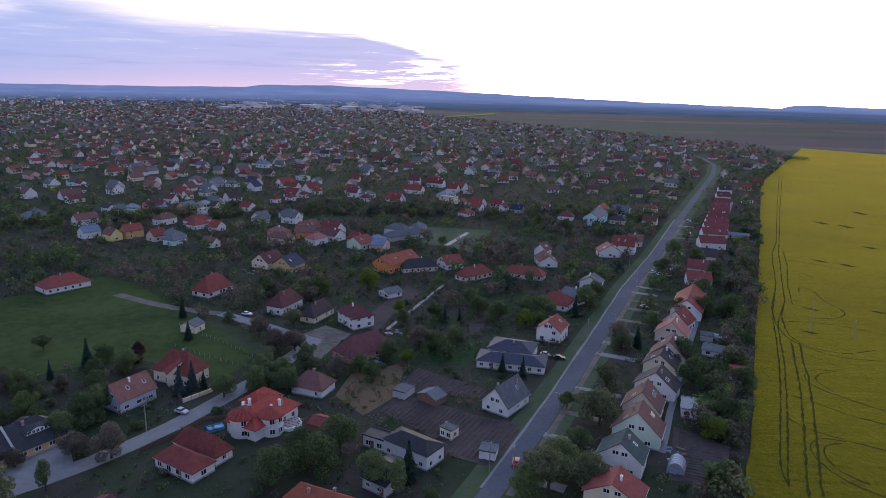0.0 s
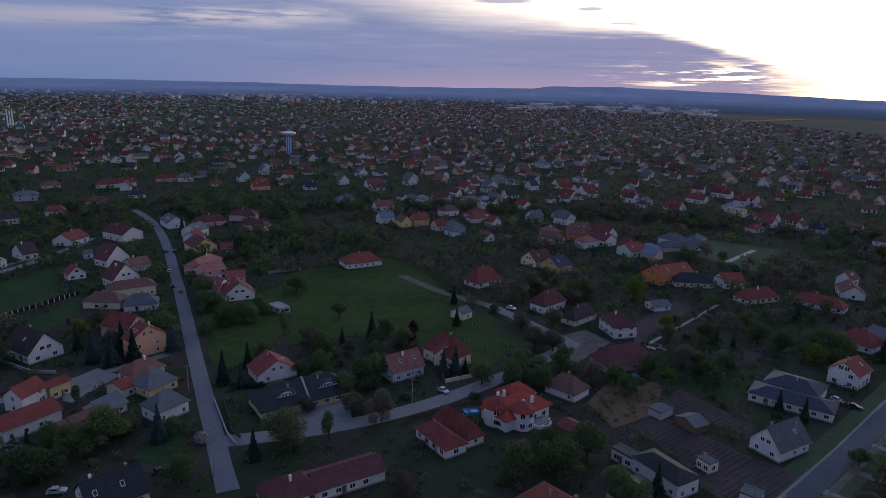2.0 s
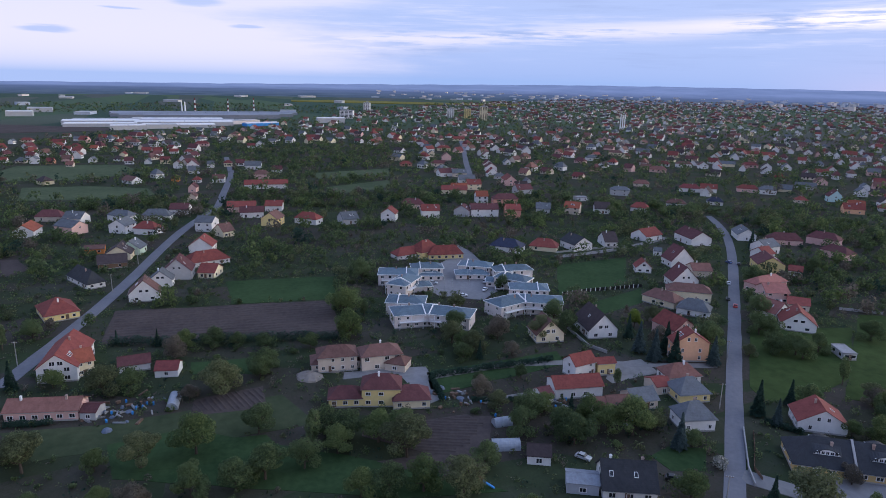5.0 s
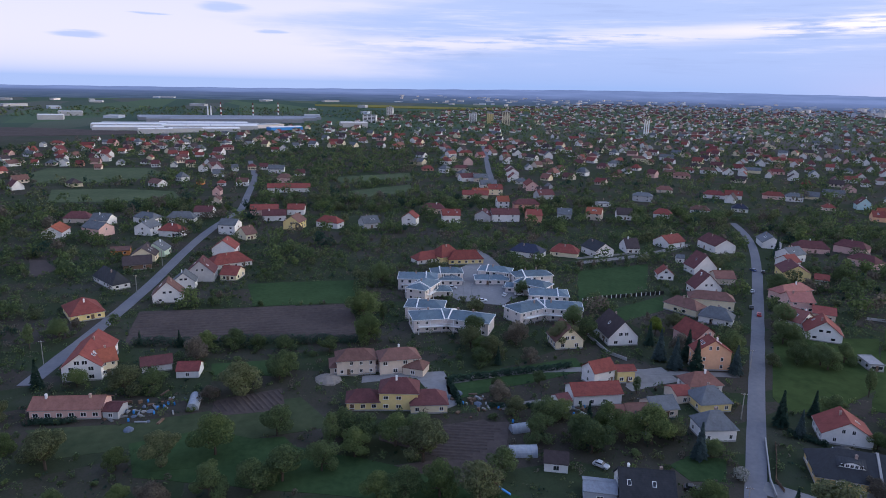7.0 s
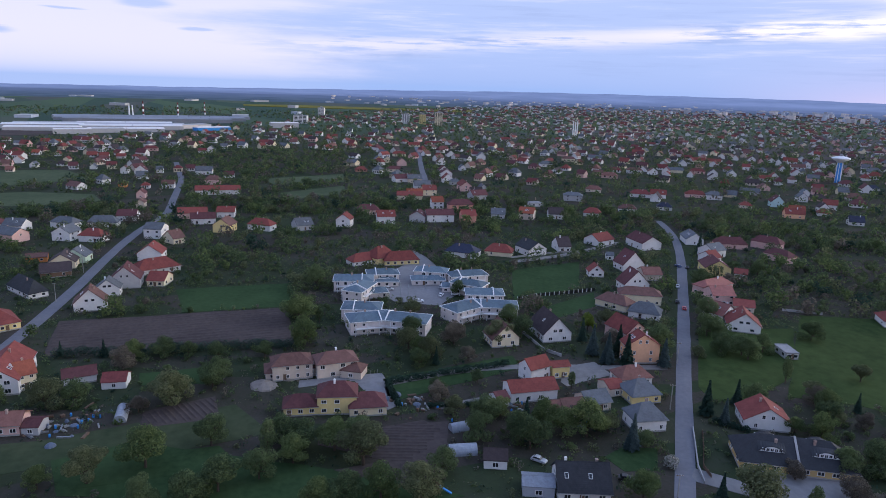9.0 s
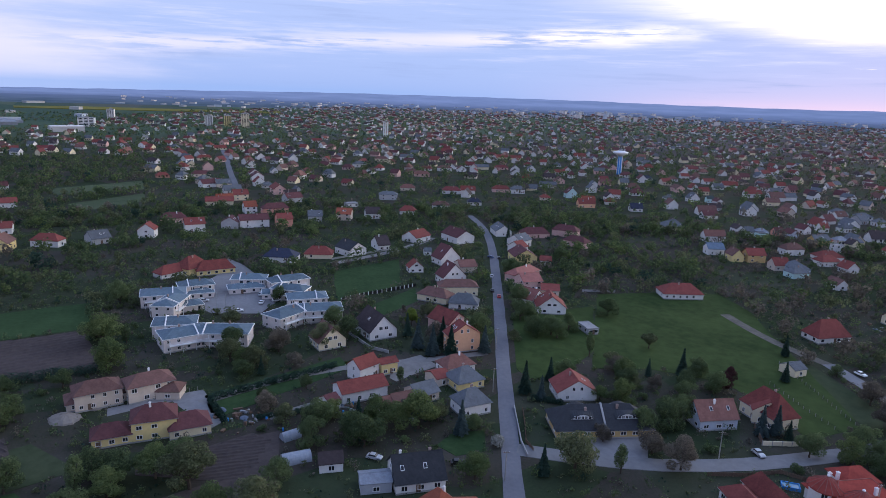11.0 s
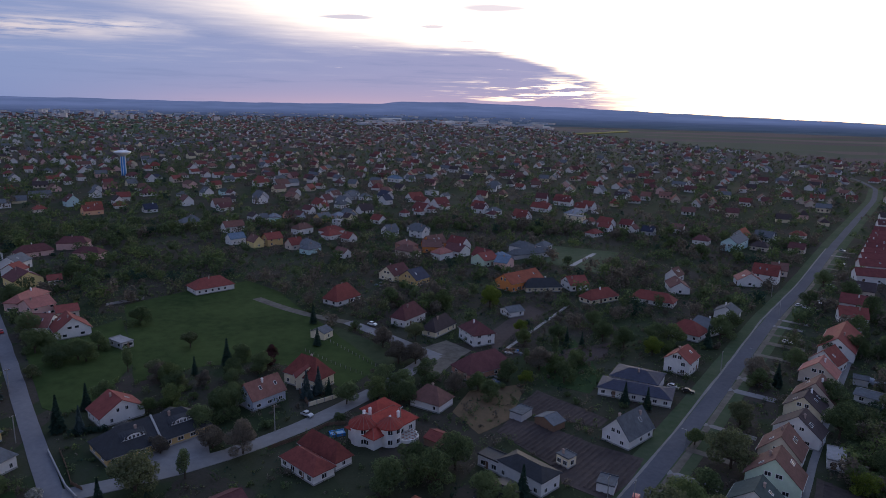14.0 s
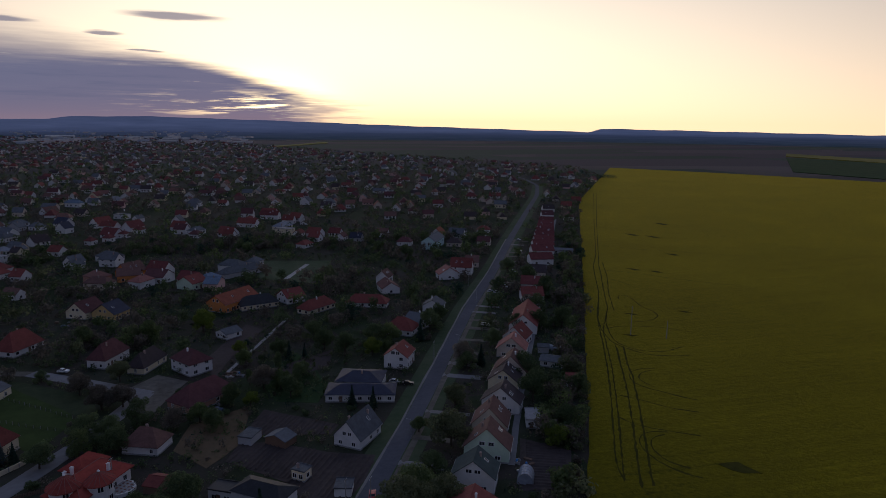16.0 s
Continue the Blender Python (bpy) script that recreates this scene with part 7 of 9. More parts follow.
def far_town():
    rng = np.random.default_rng(5)
    spots = []
    step = 27.0
    gx, gy = np.meshgrid(np.arange(-3300, 1400, step), np.arange(-700, 3000, step))
    x, y = gx.ravel(), gy.ravel()
    # streets wind a little: warp a grid of plots by slow waves
    wx = 26 * np.sin(y / 150 + x / 420) + 14 * np.sin(y / 61) + 40 * np.sin(x / 700 + 1)
    wy = 26 * np.sin(x / 170 + y / 390 + 2) + 14 * np.sin(x / 73 + 1)
    x, y = x + wx + rng.uniform(-6, 6, len(x)), y + wy + rng.uniform(-6, 6, len(x))
    az, d = np.degrees(np.arctan2(-x, y)), np.hypot(x, y)
    lane = np.abs(((x * 0.42 - y * 0.9) / 92 + 0.5 * np.sin((x + y) / 300)) % 1 - 0.5) > 0.06
    keep = (az > -30) & (az < 118) & (d < far_edge(az)) & (d > 500) & lane & ~wooded(x, y) & (rng.random(len(x)) < np.where(d < 640, 0.55, np.where(d < 950, 0.85, 0.5)))
    keep &= free(x, y, 7.5)
    for other in DISTANT:
        keep &= (x - other[0]) ** 2 + (y - other[1]) ** 2 > 250
    for i in np.nonzero(keep)[0]:
        turn = radians(65 if az[i] < 24 else 140) + 0.35 * math.sin(x[i] / 260 + y[i] / 310)
        spots.append((x[i], y[i], turn + (math.pi / 2 if rng.random() < 0.5 else 0) + rng.normal(0, 0.06)))
    rows = list(DISTANT)
    for x, y, r in spots:
        L, W = rng.uniform(7.5, 11.5), rng.uniform(6.2, 8.2)
        e, h = rng.choice([2.4, 2.6, 2.8, 3.8]), rng.uniform(2.6, 3.8)
        roof = rng.choice(["red", "maroon", "brown", "slate", "brick", "dark", "crimson"], p=[0.15, 0.22, 0.18, 0.16, 0.05, 0.16, 0.08])
        wall = rng.choice(["white", "cream", "beige", "pink"], p=[0.60, 0.14, 0.14, 0.12])
        rows.append((x, y, r, L, W, e, h, rng.random() < 0.25, FAR_ROOFS.index(roof), FAR_WALLS.index(wall)))
    verts, faces, slots = [], [], []
    for x, y, r, L, W, e, h, hip, rf, wf in rows:
        z = float(rise(math.hypot(x, y)))
        c, s = math.cos(r), math.sin(r)
        a, b, o = L / 2, W / 2, 0.5
        k = len(verts)
        lo = e - o * h / b
        q = a - b * 0.8 if hip else a + o
        local = [(-a, -b, -1), (a, -b, -1), (a, b, -1), (-a, b, -1), (-a, -b, e), (a, -b, e), (a, b, e), (-a, b, e), (-a, 0, e + h - 0.2), (a, 0, e + h - 0.2),
                 (-a - o, -b - o, lo), (a + o, -b - o, lo), (a + o, b + o, lo), (-a - o, b + o, lo), (-q, 0, e + h), (q, 0, e + h)]
        verts += [(x + p * c - w * s, y + p * s + w * c, z + t) for p, w, t in local]
        quads = [(0, 1, 5, 4), (2, 3, 7, 6), (1, 2, 6, 9, 5) if not hip else (1, 2, 6, 5), (3, 0, 4, 8, 7) if not hip else (3, 0, 4, 7)]
        faces += [tuple(n + k for n in f) for f in quads]
        slots += [len(FAR_ROOFS) + wf] * 4
        tops = [(10, 11, 15, 14), (12, 13, 14, 15)] + ([(11, 12, 15), (13, 10, 14)] if hip else [])
        faces += [tuple(n + k for n in f) for f in tops]
        slots += [rf] * len(tops)
        if hip or rng.random() < 0.6:
            # dark window strips, as small boxes on the walls
            k = len(verts)
            for side in (-1, 1):
                for px in (-0.28, 0.05, 0.3):
                    k = len(verts)
                    box = block(px * L - 0.6, side * b - 0.05, 1.0, px * L + 0.6, side * b + 0.05, 2.3)
                    verts += [(x + p * c - w * s, y + p * s + w * c, z + t) for p, w, t in box[0]]
                    faces += [tuple(n + k for n in f) for f in box[1][2:]]
                    slots += [len(FAR_ROOFS) + len(FAR_WALLS)] * 4
    me = mesh("far_houses", verts, faces, [MATS["roof_" + k] for k in FAR_ROOFS] + [MATS["wall_" + k] for k in FAR_WALLS] + [PANE], slots)
    tagged(new("far_houses", me), "crowded small houses with red, brown and grey roofs across the town", "houses", kind="stuff")


FOOTPRINTS += [(x, y, rot, L + 20, W + 30) for x, y, L, W, rot in HALLS]
far_town()


def near_trees():
    """Garden trees between the nearer houses; the nearest stand singly."""
    rng = np.random.default_rng(11)
    n = 9000
    az, d = np.radians(rng.uniform(-36, 112, n)), 62 + 380 * np.sqrt(rng.random(n))
    x, y = -np.sin(az) * d, np.cos(az) * d
    ok = free(x, y, 5.0)
    clump = np.array([noise.noise(Vector((a * 0.025, b * 0.025, 3.0))) for a, b in zip(x, y)])
    ok &= rng.random(n) < np.clip(0.42 + clump * 1.5, 0.06, 1)
    x, y = x[ok], y[ok]
    kept = []
    for i in np.argsort(np.hypot(x, y)):
        gap = 3.4 + 3.4 * rng.random()
        if all((x[i] - a) ** 2 + (y[i] - b) ** 2 > gap * gap for a, b in kept[-260:]):
            kept.append((float(x[i]), float(y[i])))
    keys = ["broad"] * 6 + ["olive"] * 3 + ["light"] * 2 + ["shrub"] * 8 + ["tall"] * 3 + ["brown"] * 3 + ["spruce"] * 2 + ["fresh"]
    for a, b in kept[:NEAR_TREES]:
        tree(a, b, keys[rng.integers(len(keys))], 0.0)
    return kept[NEAR_TREES:]


NEAR_TREES = 150
rest = near_trees()


def far_trees():
    """Everything green farther off, as one mass of leaf clumps."""
    rng = np.random.default_rng(17)
    n = 42000
    az = np.radians(rng.uniform(-32, 118, n))
    d = 400 + 2500 * rng.random(n) ** 1.25
    x, y = -np.sin(az) * d, np.cos(az) * d
    deg = np.degrees(az)
    ok = (d < far_edge(deg) + 60) & free(x, y, 4.5) & (d > 400) & (rng.random(n) < np.where(d < 800, 0.8, 1.0))
    ok &= ~((deg > 91) & (deg < 114) & (d > 290) & (d < 490)) | (rng.random(n) < 0.35)
    x, y, d = x[ok], y[ok], d[ok]
    px, py = [x], [y]
    for _ in range(1):
        m = 5000
        a2, d2 = np.radians(rng.uniform(30, 112, m)), rng.uniform(280, 800, m)
        x2, y2 = -np.sin(a2) * d2, np.cos(a2) * d2
        k2 = wooded(x2, y2) & free(x2, y2, 2.5) & ((a2 < radians(91)) | (rng.random(m) < 0.3))
        px.append(x2[k2])
        py.append(y2[k2])
    edge = np.array(RAPE[:9])
    run = rng.uniform(0.3, 8, 330)
    lo = np.minimum(run.astype(int), 7)
    spot = edge[lo] + (edge[lo + 1] - edge[lo]) * (run - lo)[:, None]
    off = rng.uniform(1.5, 12, 330)
    bx, by = spot[:, 0] - 0.91 * off, spot[:, 1] + 0.41 * off
    kb = free(bx, by, 1.0)
    px.append(bx[kb])
    py.append(by[kb])
    # shelter belts behind the factory
    ba, bd = np.radians(rng.uniform(76, 112, 1500)), 1480 + 60 * rng.integers(0, 7, 1500) + rng.normal(0, 8, 1500)
    px.append(-np.sin(ba) * bd)
    py.append(np.cos(ba) * bd)
    # low bushes through the gardens
    ab, db = np.radians(rng.uniform(-34, 112, 14000)), 62 + 390 * np.sqrt(rng.random(14000))
    sx, sy = -np.sin(ab) * db, np.cos(ab) * db
    ks = free(sx, sy, 1.2)
    bushes = int(ks.sum())
    px.append(sx[ks])
    py.append(sy[ks])
    if rest:
        px.append(np.array([p[0] for p in rest]))
        py.append(np.array([p[1] for p in rest]))
    x, y = np.concatenate(px), np.concatenate(py)
    d = np.hypot(x, y)
    low = len(x) - bushes - len(rest)
    blobs = np.where(d < 260, 300, np.where(d < 450, 150, np.where(d < 900, 36, np.where(d < 1700, 12, 5))))
    blobs[low:low + bushes] = np.where(d[low:low + bushes] < 260, 48, 26)
    idx = np.repeat(np.arange(len(x)), blobs)
    size = rng.choice([0.3, 0.45, 0.6, 0.8, 1.1], len(x)) * rng.uniform(0.85, 1.15, len(x))
    size = np.where(d > 520, size * 1.0 + 0.1, size)
    size[low + bushes:] = rng.choice([0.45, 0.6, 0.8, 1.0, 1.2], len(rest)) * rng.uniform(0.85, 1.15, len(rest))
    size[low:low + bushes] = rng.uniform(0.16, 0.50, bushes)
    N = len(idx)
    dirs = rng.normal(size=(N, 3)) + (0, 0, 0.25)
    dirs /= np.linalg.norm(dirs, axis=1)[:, None]
    rad = 1.75 * size[idx] * (0.5 + 0.6 * rng.random(N) ** 0.6)
    lump = rng.normal(size=(len(x), 5, 3)) * (1.25, 1.25, 0.85) * size[:, None, None]
    cen = np.stack([x[idx], y[idx], rise(d[idx]) + 3.0 * size[idx]], -1) + lump[idx, rng.integers(5, size=N)] + dirs * rad[:, None]
    cen[:, 2] = np.maximum(cen[:, 2], rise(d[idx]) + 0.25)
    leaf = np.select([d[idx] < 260, d[idx] < 450, d[idx] < 900, d[idx] < 1700], [0.34, 0.46, 0.68, 1.15], 1.8) * rng.uniform(0.7, 1.3, N) * np.clip(size[idx], 0.6, 1.4)
    up = dirs + rng.uniform(-0.55, 0.55, (N, 3)) + (0, 0, 0.25)
    up /= np.linalg.norm(up, axis=1)[:, None]
    side = np.cross(up, rng.normal(size=(N, 3)))
    side /= np.linalg.norm(side, axis=1)[:, None] + 1e-9
    oth = np.cross(up, side)
    v = np.stack([cen + side * leaf[:, None], cen + oth * leaf[:, None] * 0.85, cen - side * leaf[:, None] * 0.9, cen - oth * leaf[:, None] * 0.8], 1).reshape(-1, 3)
    me = bpy.data.meshes.new("far_trees")
    me.vertices.add(4 * N)
    me.vertices.foreach_set("co", v.ravel())
    me.loops.add(4 * N)
    me.loops.foreach_set("vertex_index", np.arange(4 * N, dtype=np.int32))
    me.polygons.add(N)
    me.polygons.foreach_set("loop_start", np.arange(N, dtype=np.int32) * 4)
    for m in (LEAF, LEAF_BROWN, LEAF_DARK, LEAF_MID, LEAF_OLIVE):
        me.materials.append(m)
    which = rng.choice(5, len(x), p=[0.46, 0.10, 0.06, 0.20, 0.18])
    # more brown crowns toward the sun, standing in for warm backlit dusk haze
    sun_haze = (np.degrees(np.arctan2(-x, y)) < 30) & (rng.random(len(x)) < 0.38)
    which = np.where(sun_haze, 1, which)
    me.polygons.foreach_set("material_index", which[idx].astype(np.int32))
    me.update()
    me.validate()
    tagged(new("far_trees", me), "mass of garden and orchard trees in dull spring green across the town", "trees", kind="stuff")


far_trees()


def far_city():
    """Pale blocks and sheds of the city on the plain, kilometres off."""
    rng = np.random.default_rng(31)
    spots = [(rng.uniform(4, 78), 2350 + 1350 * rng.random() ** 0.8, rng.uniform(8, 30), rng.uniform(8, 14), rng.uniform(3, 7)) for _ in range(420)]
    spots += [(rng.normal(38, 5), rng.uniform(2400, 3200), rng.uniform(10, 20), 10, rng.uniform(8, 15)) for _ in range(55)]
    spots += [(rng.uniform(3, 19), rng.uniform(2150, 2700), rng.uniform(15, 60), rng.uniform(12, 30), rng.uniform(5, 9)) for _ in range(60)]
    spots += [(rng.uniform(80, 108), rng.uniform(1050, 2600), rng.uniform(15, 60), rng.uniform(12, 30), rng.uniform(4, 7)) for _ in range(18)]
    v, f, slots = [], [], []
    for az, d, L, W, h in spots:
        bx, by, r = -math.sin(radians(az)) * d, math.cos(radians(az)) * d, rng.uniform(0, 3.14)
        z, k = float(rise(d)), len(v)
        body = block(-L / 2, -W / 2, -2, L / 2, W / 2, h)
        top = block(-L / 2 - 0.3, -W / 2 - 0.3, h, L / 2 + 0.3, W / 2 + 0.3, h + 0.6)
        for n, (pv, pf) in enumerate((body, top)):
            k = len(v)
            v += [(bx + p * math.cos(r) - q * math.sin(r), by + p * math.sin(r) + q * math.cos(r), z + t) for p, q, t in pv]
            f += [tuple(i + k for i in q) for q in pf]
            slots += [int(rng.integers(3)) if n == 0 else 3] * len(pf)
    me = mesh("far_city", v, f, [MATS["wall_court"], MATS["wall_bluegrey"], MATS["wall_grey"], MATS["wall_grey"]], slots)
    tagged(new("far_city", me), "scattered pale blocks and sheds of a city on the plain", "city", kind="stuff")


far_city()


# ---- landmarks ----
def water_tower(x, y):
    base = new("water_tower")
    base.matrix_basis = pose(x, y, 0) @ Matrix.Scale(PLAN * 0.68, 4)
    tagged(base, "tall blue water tower with a wide white dish on top", "water tower")
    part("shaft", mesh("shaft", *lathe([(4.2, -1), (3.6, 4), (3.3, 28)], 20), BLUE, smooth=True), base)
    for k in range(6):
        a = k * math.pi / 3
        part("rib", mesh("rib", *block(3.3, -0.4, 0, 4.0, 0.4, 28), PLASTIC_WHITE), base, pose(0, 0, 0, 0, 0, math.degrees(a)))
    part("dish", mesh("dish", *lathe([(3.3, 28), (11.5, 33), (12, 34.2), (11.5, 34.8), (5, 36.6), (2.4, 37)], 28), PLASTIC_WHITE, smooth=True), base)
    part("cabin", mesh("cabin", *lathe([(2.4, 36.9), (2.4, 39), (0.3, 39.4), (0.15, 44)], 14), CONCRETE), base)


def tower_block(x, y, w, d, h, rot, wall, floors):
    base = new("tower_block")
    base.matrix_basis = pose(x, y, float(rise(math.hypot(x, y))), 0, 0, rot) @ Matrix.Scale(PLAN, 4)
    tagged(base, "pale concrete panel tower block with rows of windows", "apartment tower", "far tower blocks")
    part("wall", mesh("wall", *block(-w / 2, -d / 2, -3, w / 2, d / 2, h), MATS["wall_" + wall]), base)
    part("roof", mesh("roof", *join(block(-w / 2 - 0.3, -d / 2 - 0.3, h, w / 2 + 0.3, d / 2 + 0.3, h + 0.6), block(-2, -2, h + 0.6, 3, 2, h + 3)), CONCRETE), base)
    pane = mesh("window", *block(-w / 9, -0.15, 0, w / 9, 0.15, h / floors * 0.5), PANE)
    for k in range(floors):
        z = (k + 0.3) * h / floors
        for px in (-w / 3.2, 0, w / 3.2):
            for side in (-1, 1):
                part("window", pane, base, pose(px, side * d / 2, z))


def hall(x, y, L, W, h, rot, wall, roof):
    base = new("factory_hall")
    base.matrix_basis = pose(x, y, float(rise(math.hypot(x, y))), 0, 0, rot) @ Matrix.Scale(PLAN, 4)
    tagged(base, "long low factory hall with a pale shed roof", "factory hall", "factory halls")
    part("wall", mesh("wall", *block(-L / 2, -W / 2, -3, L / 2, W / 2, h), wall), base)
    n = max(2, round(L / 40))
    for k in range(n):
        part("roof_bay", mesh("roof_bay", *prism([(-W / 2, h), (W / 2, h), (W / 2, h + 0.4), (0, h + 1.6), (-W / 2, h + 0.4)], -L / 2 + k * L / n + 0.5, -L / 2 + (k + 1) * L / n - 0.5), roof), base)


def mast(x, y, h, r=1.2, striped=False):
    base = new("factory_chimney")
    base.matrix_basis = pose(x, y, float(rise(math.hypot(x, y)))) @ Matrix.Scale(PLAN, 4)
    tagged(base, "tall slim industrial chimney" + (" banded red and white" if striped else ""), "chimney", "far chimneys")
    n = 6
    for k in range(n):
        q0, q1 = 1 - 0.4 * k / n, 1 - 0.4 * (k + 1) / n
        part("shaft", mesh("shaft", *tube(r * q0, r * q1, h * k / n - (3 if k == 0 else 0), h * (k + 1) / n, 10), MATS["roof_crimson"] if striped and k % 2 else PLASTIC_WHITE), base)


# ---- vehicles ----
def side_prism(profile, w, w2=None):
    """A side view of (x, z) drawn out across y."""
    n = len(profile)
    v = [(x, s * w, z) for s in (-1, 1) for x, z in profile]
    f = [tuple(range(n)), tuple(range(n, 2 * n))[::-1]] + [(i, n + i, n + (i + 1) % n, (i + 1) % n) for i in range(n)]
    return v, f


CAR_LOW = side_prism([(-2.1, 0.32), (2.1, 0.32), (2.14, 0.66), (1.85, 0.88), (0.95, 0.98), (-1.78, 1.0), (-2.12, 0.8)], 0.87)
CAR_TOP = side_prism([(-1.62, 0.99), (0.85, 0.97), (0.2, 1.40), (-1.15, 1.42)], 0.74)
GLASSHOUSE = mesh("glazing", *CAR_TOP, PANE)
TYRE = mesh("wheel", *([(x, z, y) for x, y, z in tube(0.31, 0.31, -0.1, 0.1, 14)[0]], tube(0.31, 0.31, -0.1, 0.1, 14)[1]), RUBBER)
RIM = mesh("rim", *([(x, z, y) for x, y, z in tube(0.19, 0.19, -0.115, 0.115, 10)[0]], tube(0.19, 0.19, -0.115, 0.115, 10)[1]), METAL)
LAMP = mesh("headlight", *block(-0.04, -0.16, -0.07, 0.05, 0.16, 0.07), FRAME)
TAIL = mesh("tail_light", *block(-0.05, -0.14, -0.09, 0.03, 0.14, 0.09), MATS["roof_crimson"])
PAINT = {}


def paint(colour, c):
    if colour not in PAINT:
        m = surface("paint_" + colour, tint(c, 0.95), tint(c, 1.05), 0.3, spec=0.5)
        PAINT[colour] = (mesh("body", *CAR_LOW, m), mesh("roof", *side_prism([(-1.2, 1.41), (0.25, 1.39), (0.1, 1.47), (-1.05, 1.49)], 0.72), m))
    return PAINT[colour]


COLOURS = {"white": (0.75, 0.75, 0.75), "silver": (0.42, 0.43, 0.45), "black": (0.02, 0.02, 0.022), "red": (0.40, 0.03, 0.03), "blue": (0.05, 0.08, 0.20)}


def car(x, y, rot, colour):
    body, roof = paint(colour, COLOURS[colour])
    base = new("car")
    base.matrix_basis = pose(x, y, 0.14, 0, 0, rot)
    tagged(base, f"small {colour} car standing at the roadside", "car", "cars")
    b = part("body", body, base)
    part("glazing", GLASSHOUSE, base)
    part("roof", roof, base)
    for sx in (-1.3, 1.32):
        for sy in (-0.8, 0.8):
            w = part("wheel", TYRE, base, pose(sx, sy, 0.31))
            part("rim", RIM, w)
    for sy in (-0.62, 0.62):
        part("headlight", LAMP, b, pose(2.08, sy, 0.68))
        part("tail_light", TAIL, b, pose(-2.08, sy, 0.78))


# ---- landmarks in place ----
for k, (hx, hy, hl, hw, hr) in enumerate(HALLS):
    hall_wall = BLUE if k == 12 else MATS["roof_tin" if 7 <= k <= 9 else "wall_grey"]
    hall(hx, hy, hl, hw, 4.5 + (k * 5 % 3) * 0.8 if k < 13 else 8, hr, hall_wall, MATS["roof_tin"] if 7 <= k <= 9 else MATS["wall_grey"] if k % 3 == 2 else MATS["wall_white"])
water_tower(-445, 580)
tower_block(-1329, 443, 15, 13, 19, 70, 'white', 10)
tower_block(-1311, 474, 13, 13, 20, 70, 'yellow', 10)
tower_block(-1257, 488, 15, 13, 26, 70, 'cream', 12)
tower_block(-1536, 310, 14, 13, 21, 70, 'white', 12)
tower_block(-1294, 222, 26, 13, 15, 70, 'white', 6)
mast(-1461, -83, 22, 1.8)
mast(-1462, -77, 22, 1.8)
mast(-1465, -58, 30, 1.8, True)
mast(-1518, 6, 27, 1.8, True)
mast(-1575, 61, 27, 1.8, True)
mast(-992, 633, 27, 1.3)
mast(-992, 637, 25, 1.3)
mast(-1017, 657, 25, 1.3)


# ---- cars ----
car(16.5, 121.6, 80, 'red')
car(30.6, 180.9, -23, 'silver')
car(34.2, 178.8, -14, 'black')
car(73.0, 229.5, -30, 'white')
car(99.4, 285.2, -65, 'white')
car(90.1, 278.1, 46, 'silver')
car(92.1, 274.7, -63, 'silver')
car(94.7, 273.1, -63, 'black')
car(84.5, 257.6, -67, 'red')
car(-60.9, 139.5, -24, 'silver')
car(-66.8, 209.8, -16, 'white')
car(-95.7, 81.1, 60, 'black')
car(-107.5, 67.6, 36, 'silver')
car(-232.6, 72.7, 64, 'silver')
car(-231.9, 95.0, 6, 'white')
car(-229.6, 92.9, 152, 'silver')
car(-220.1, 89.3, 145, 'white')
car(-219.7, 94.9, 78, 'white')
car(-215.4, 78.9, 85, 'white')
car(-180.6, 169.5, 140, 'red')
car(-231.1, 209.6, 178, 'blue')
car(-204.4, 186.8, 139, 'silver')
car(-187.9, 172.5, 143, 'black')
car(-227.7, 211.9, 141, 'black')
car(-165.9, 33.6, 156, 'black')
car(135.3, 366.7, -45, 'white')
car(148.0, 403.4, -57, 'silver')
car(113.8, 315.3, -57, 'silver')


# ---- garden builders ----
def hedge(points, width, height):
    rng = random.Random(int(abs(points[0][0]) * 10))
    v, f = [], []
    for (xa, ya), (xb, yb) in zip(points[:-1], points[1:]):
        n = max(1, int(math.hypot(xb - xa, yb - ya) / 0.8))
        lumps = [(xa + (xb - xa) * (i + rng.random()) / n, ya + (yb - ya) * (i + rng.random()) / n, height * rng.uniform(0.3, 0.62), width * rng.uniform(0.45, 0.65), height / width * 0.75) for i in range(n)]
        pv, pf = leaf_cloud(rng, lumps, 95 * n, 0.2)
        k = len(v)
        v += pv
        f += [tuple(i + k for i in q) for q in pf]
    return tagged(new("hedge", mesh("hedge", v, f, LEAF_DARK)), "dense dark green clipped garden hedge", "hedge")


FENCE_WORDS = {"dark_slats": "garden fence of dark slats between pale posts", "wall": "low pale plastered garden wall", "cream_wall": "cream plastered garden wall along the street",
               "brick_wall": "reddish brick garden wall", "timber": "weathered dark timber board fence", "wire": "thin wire fence on concrete posts"}


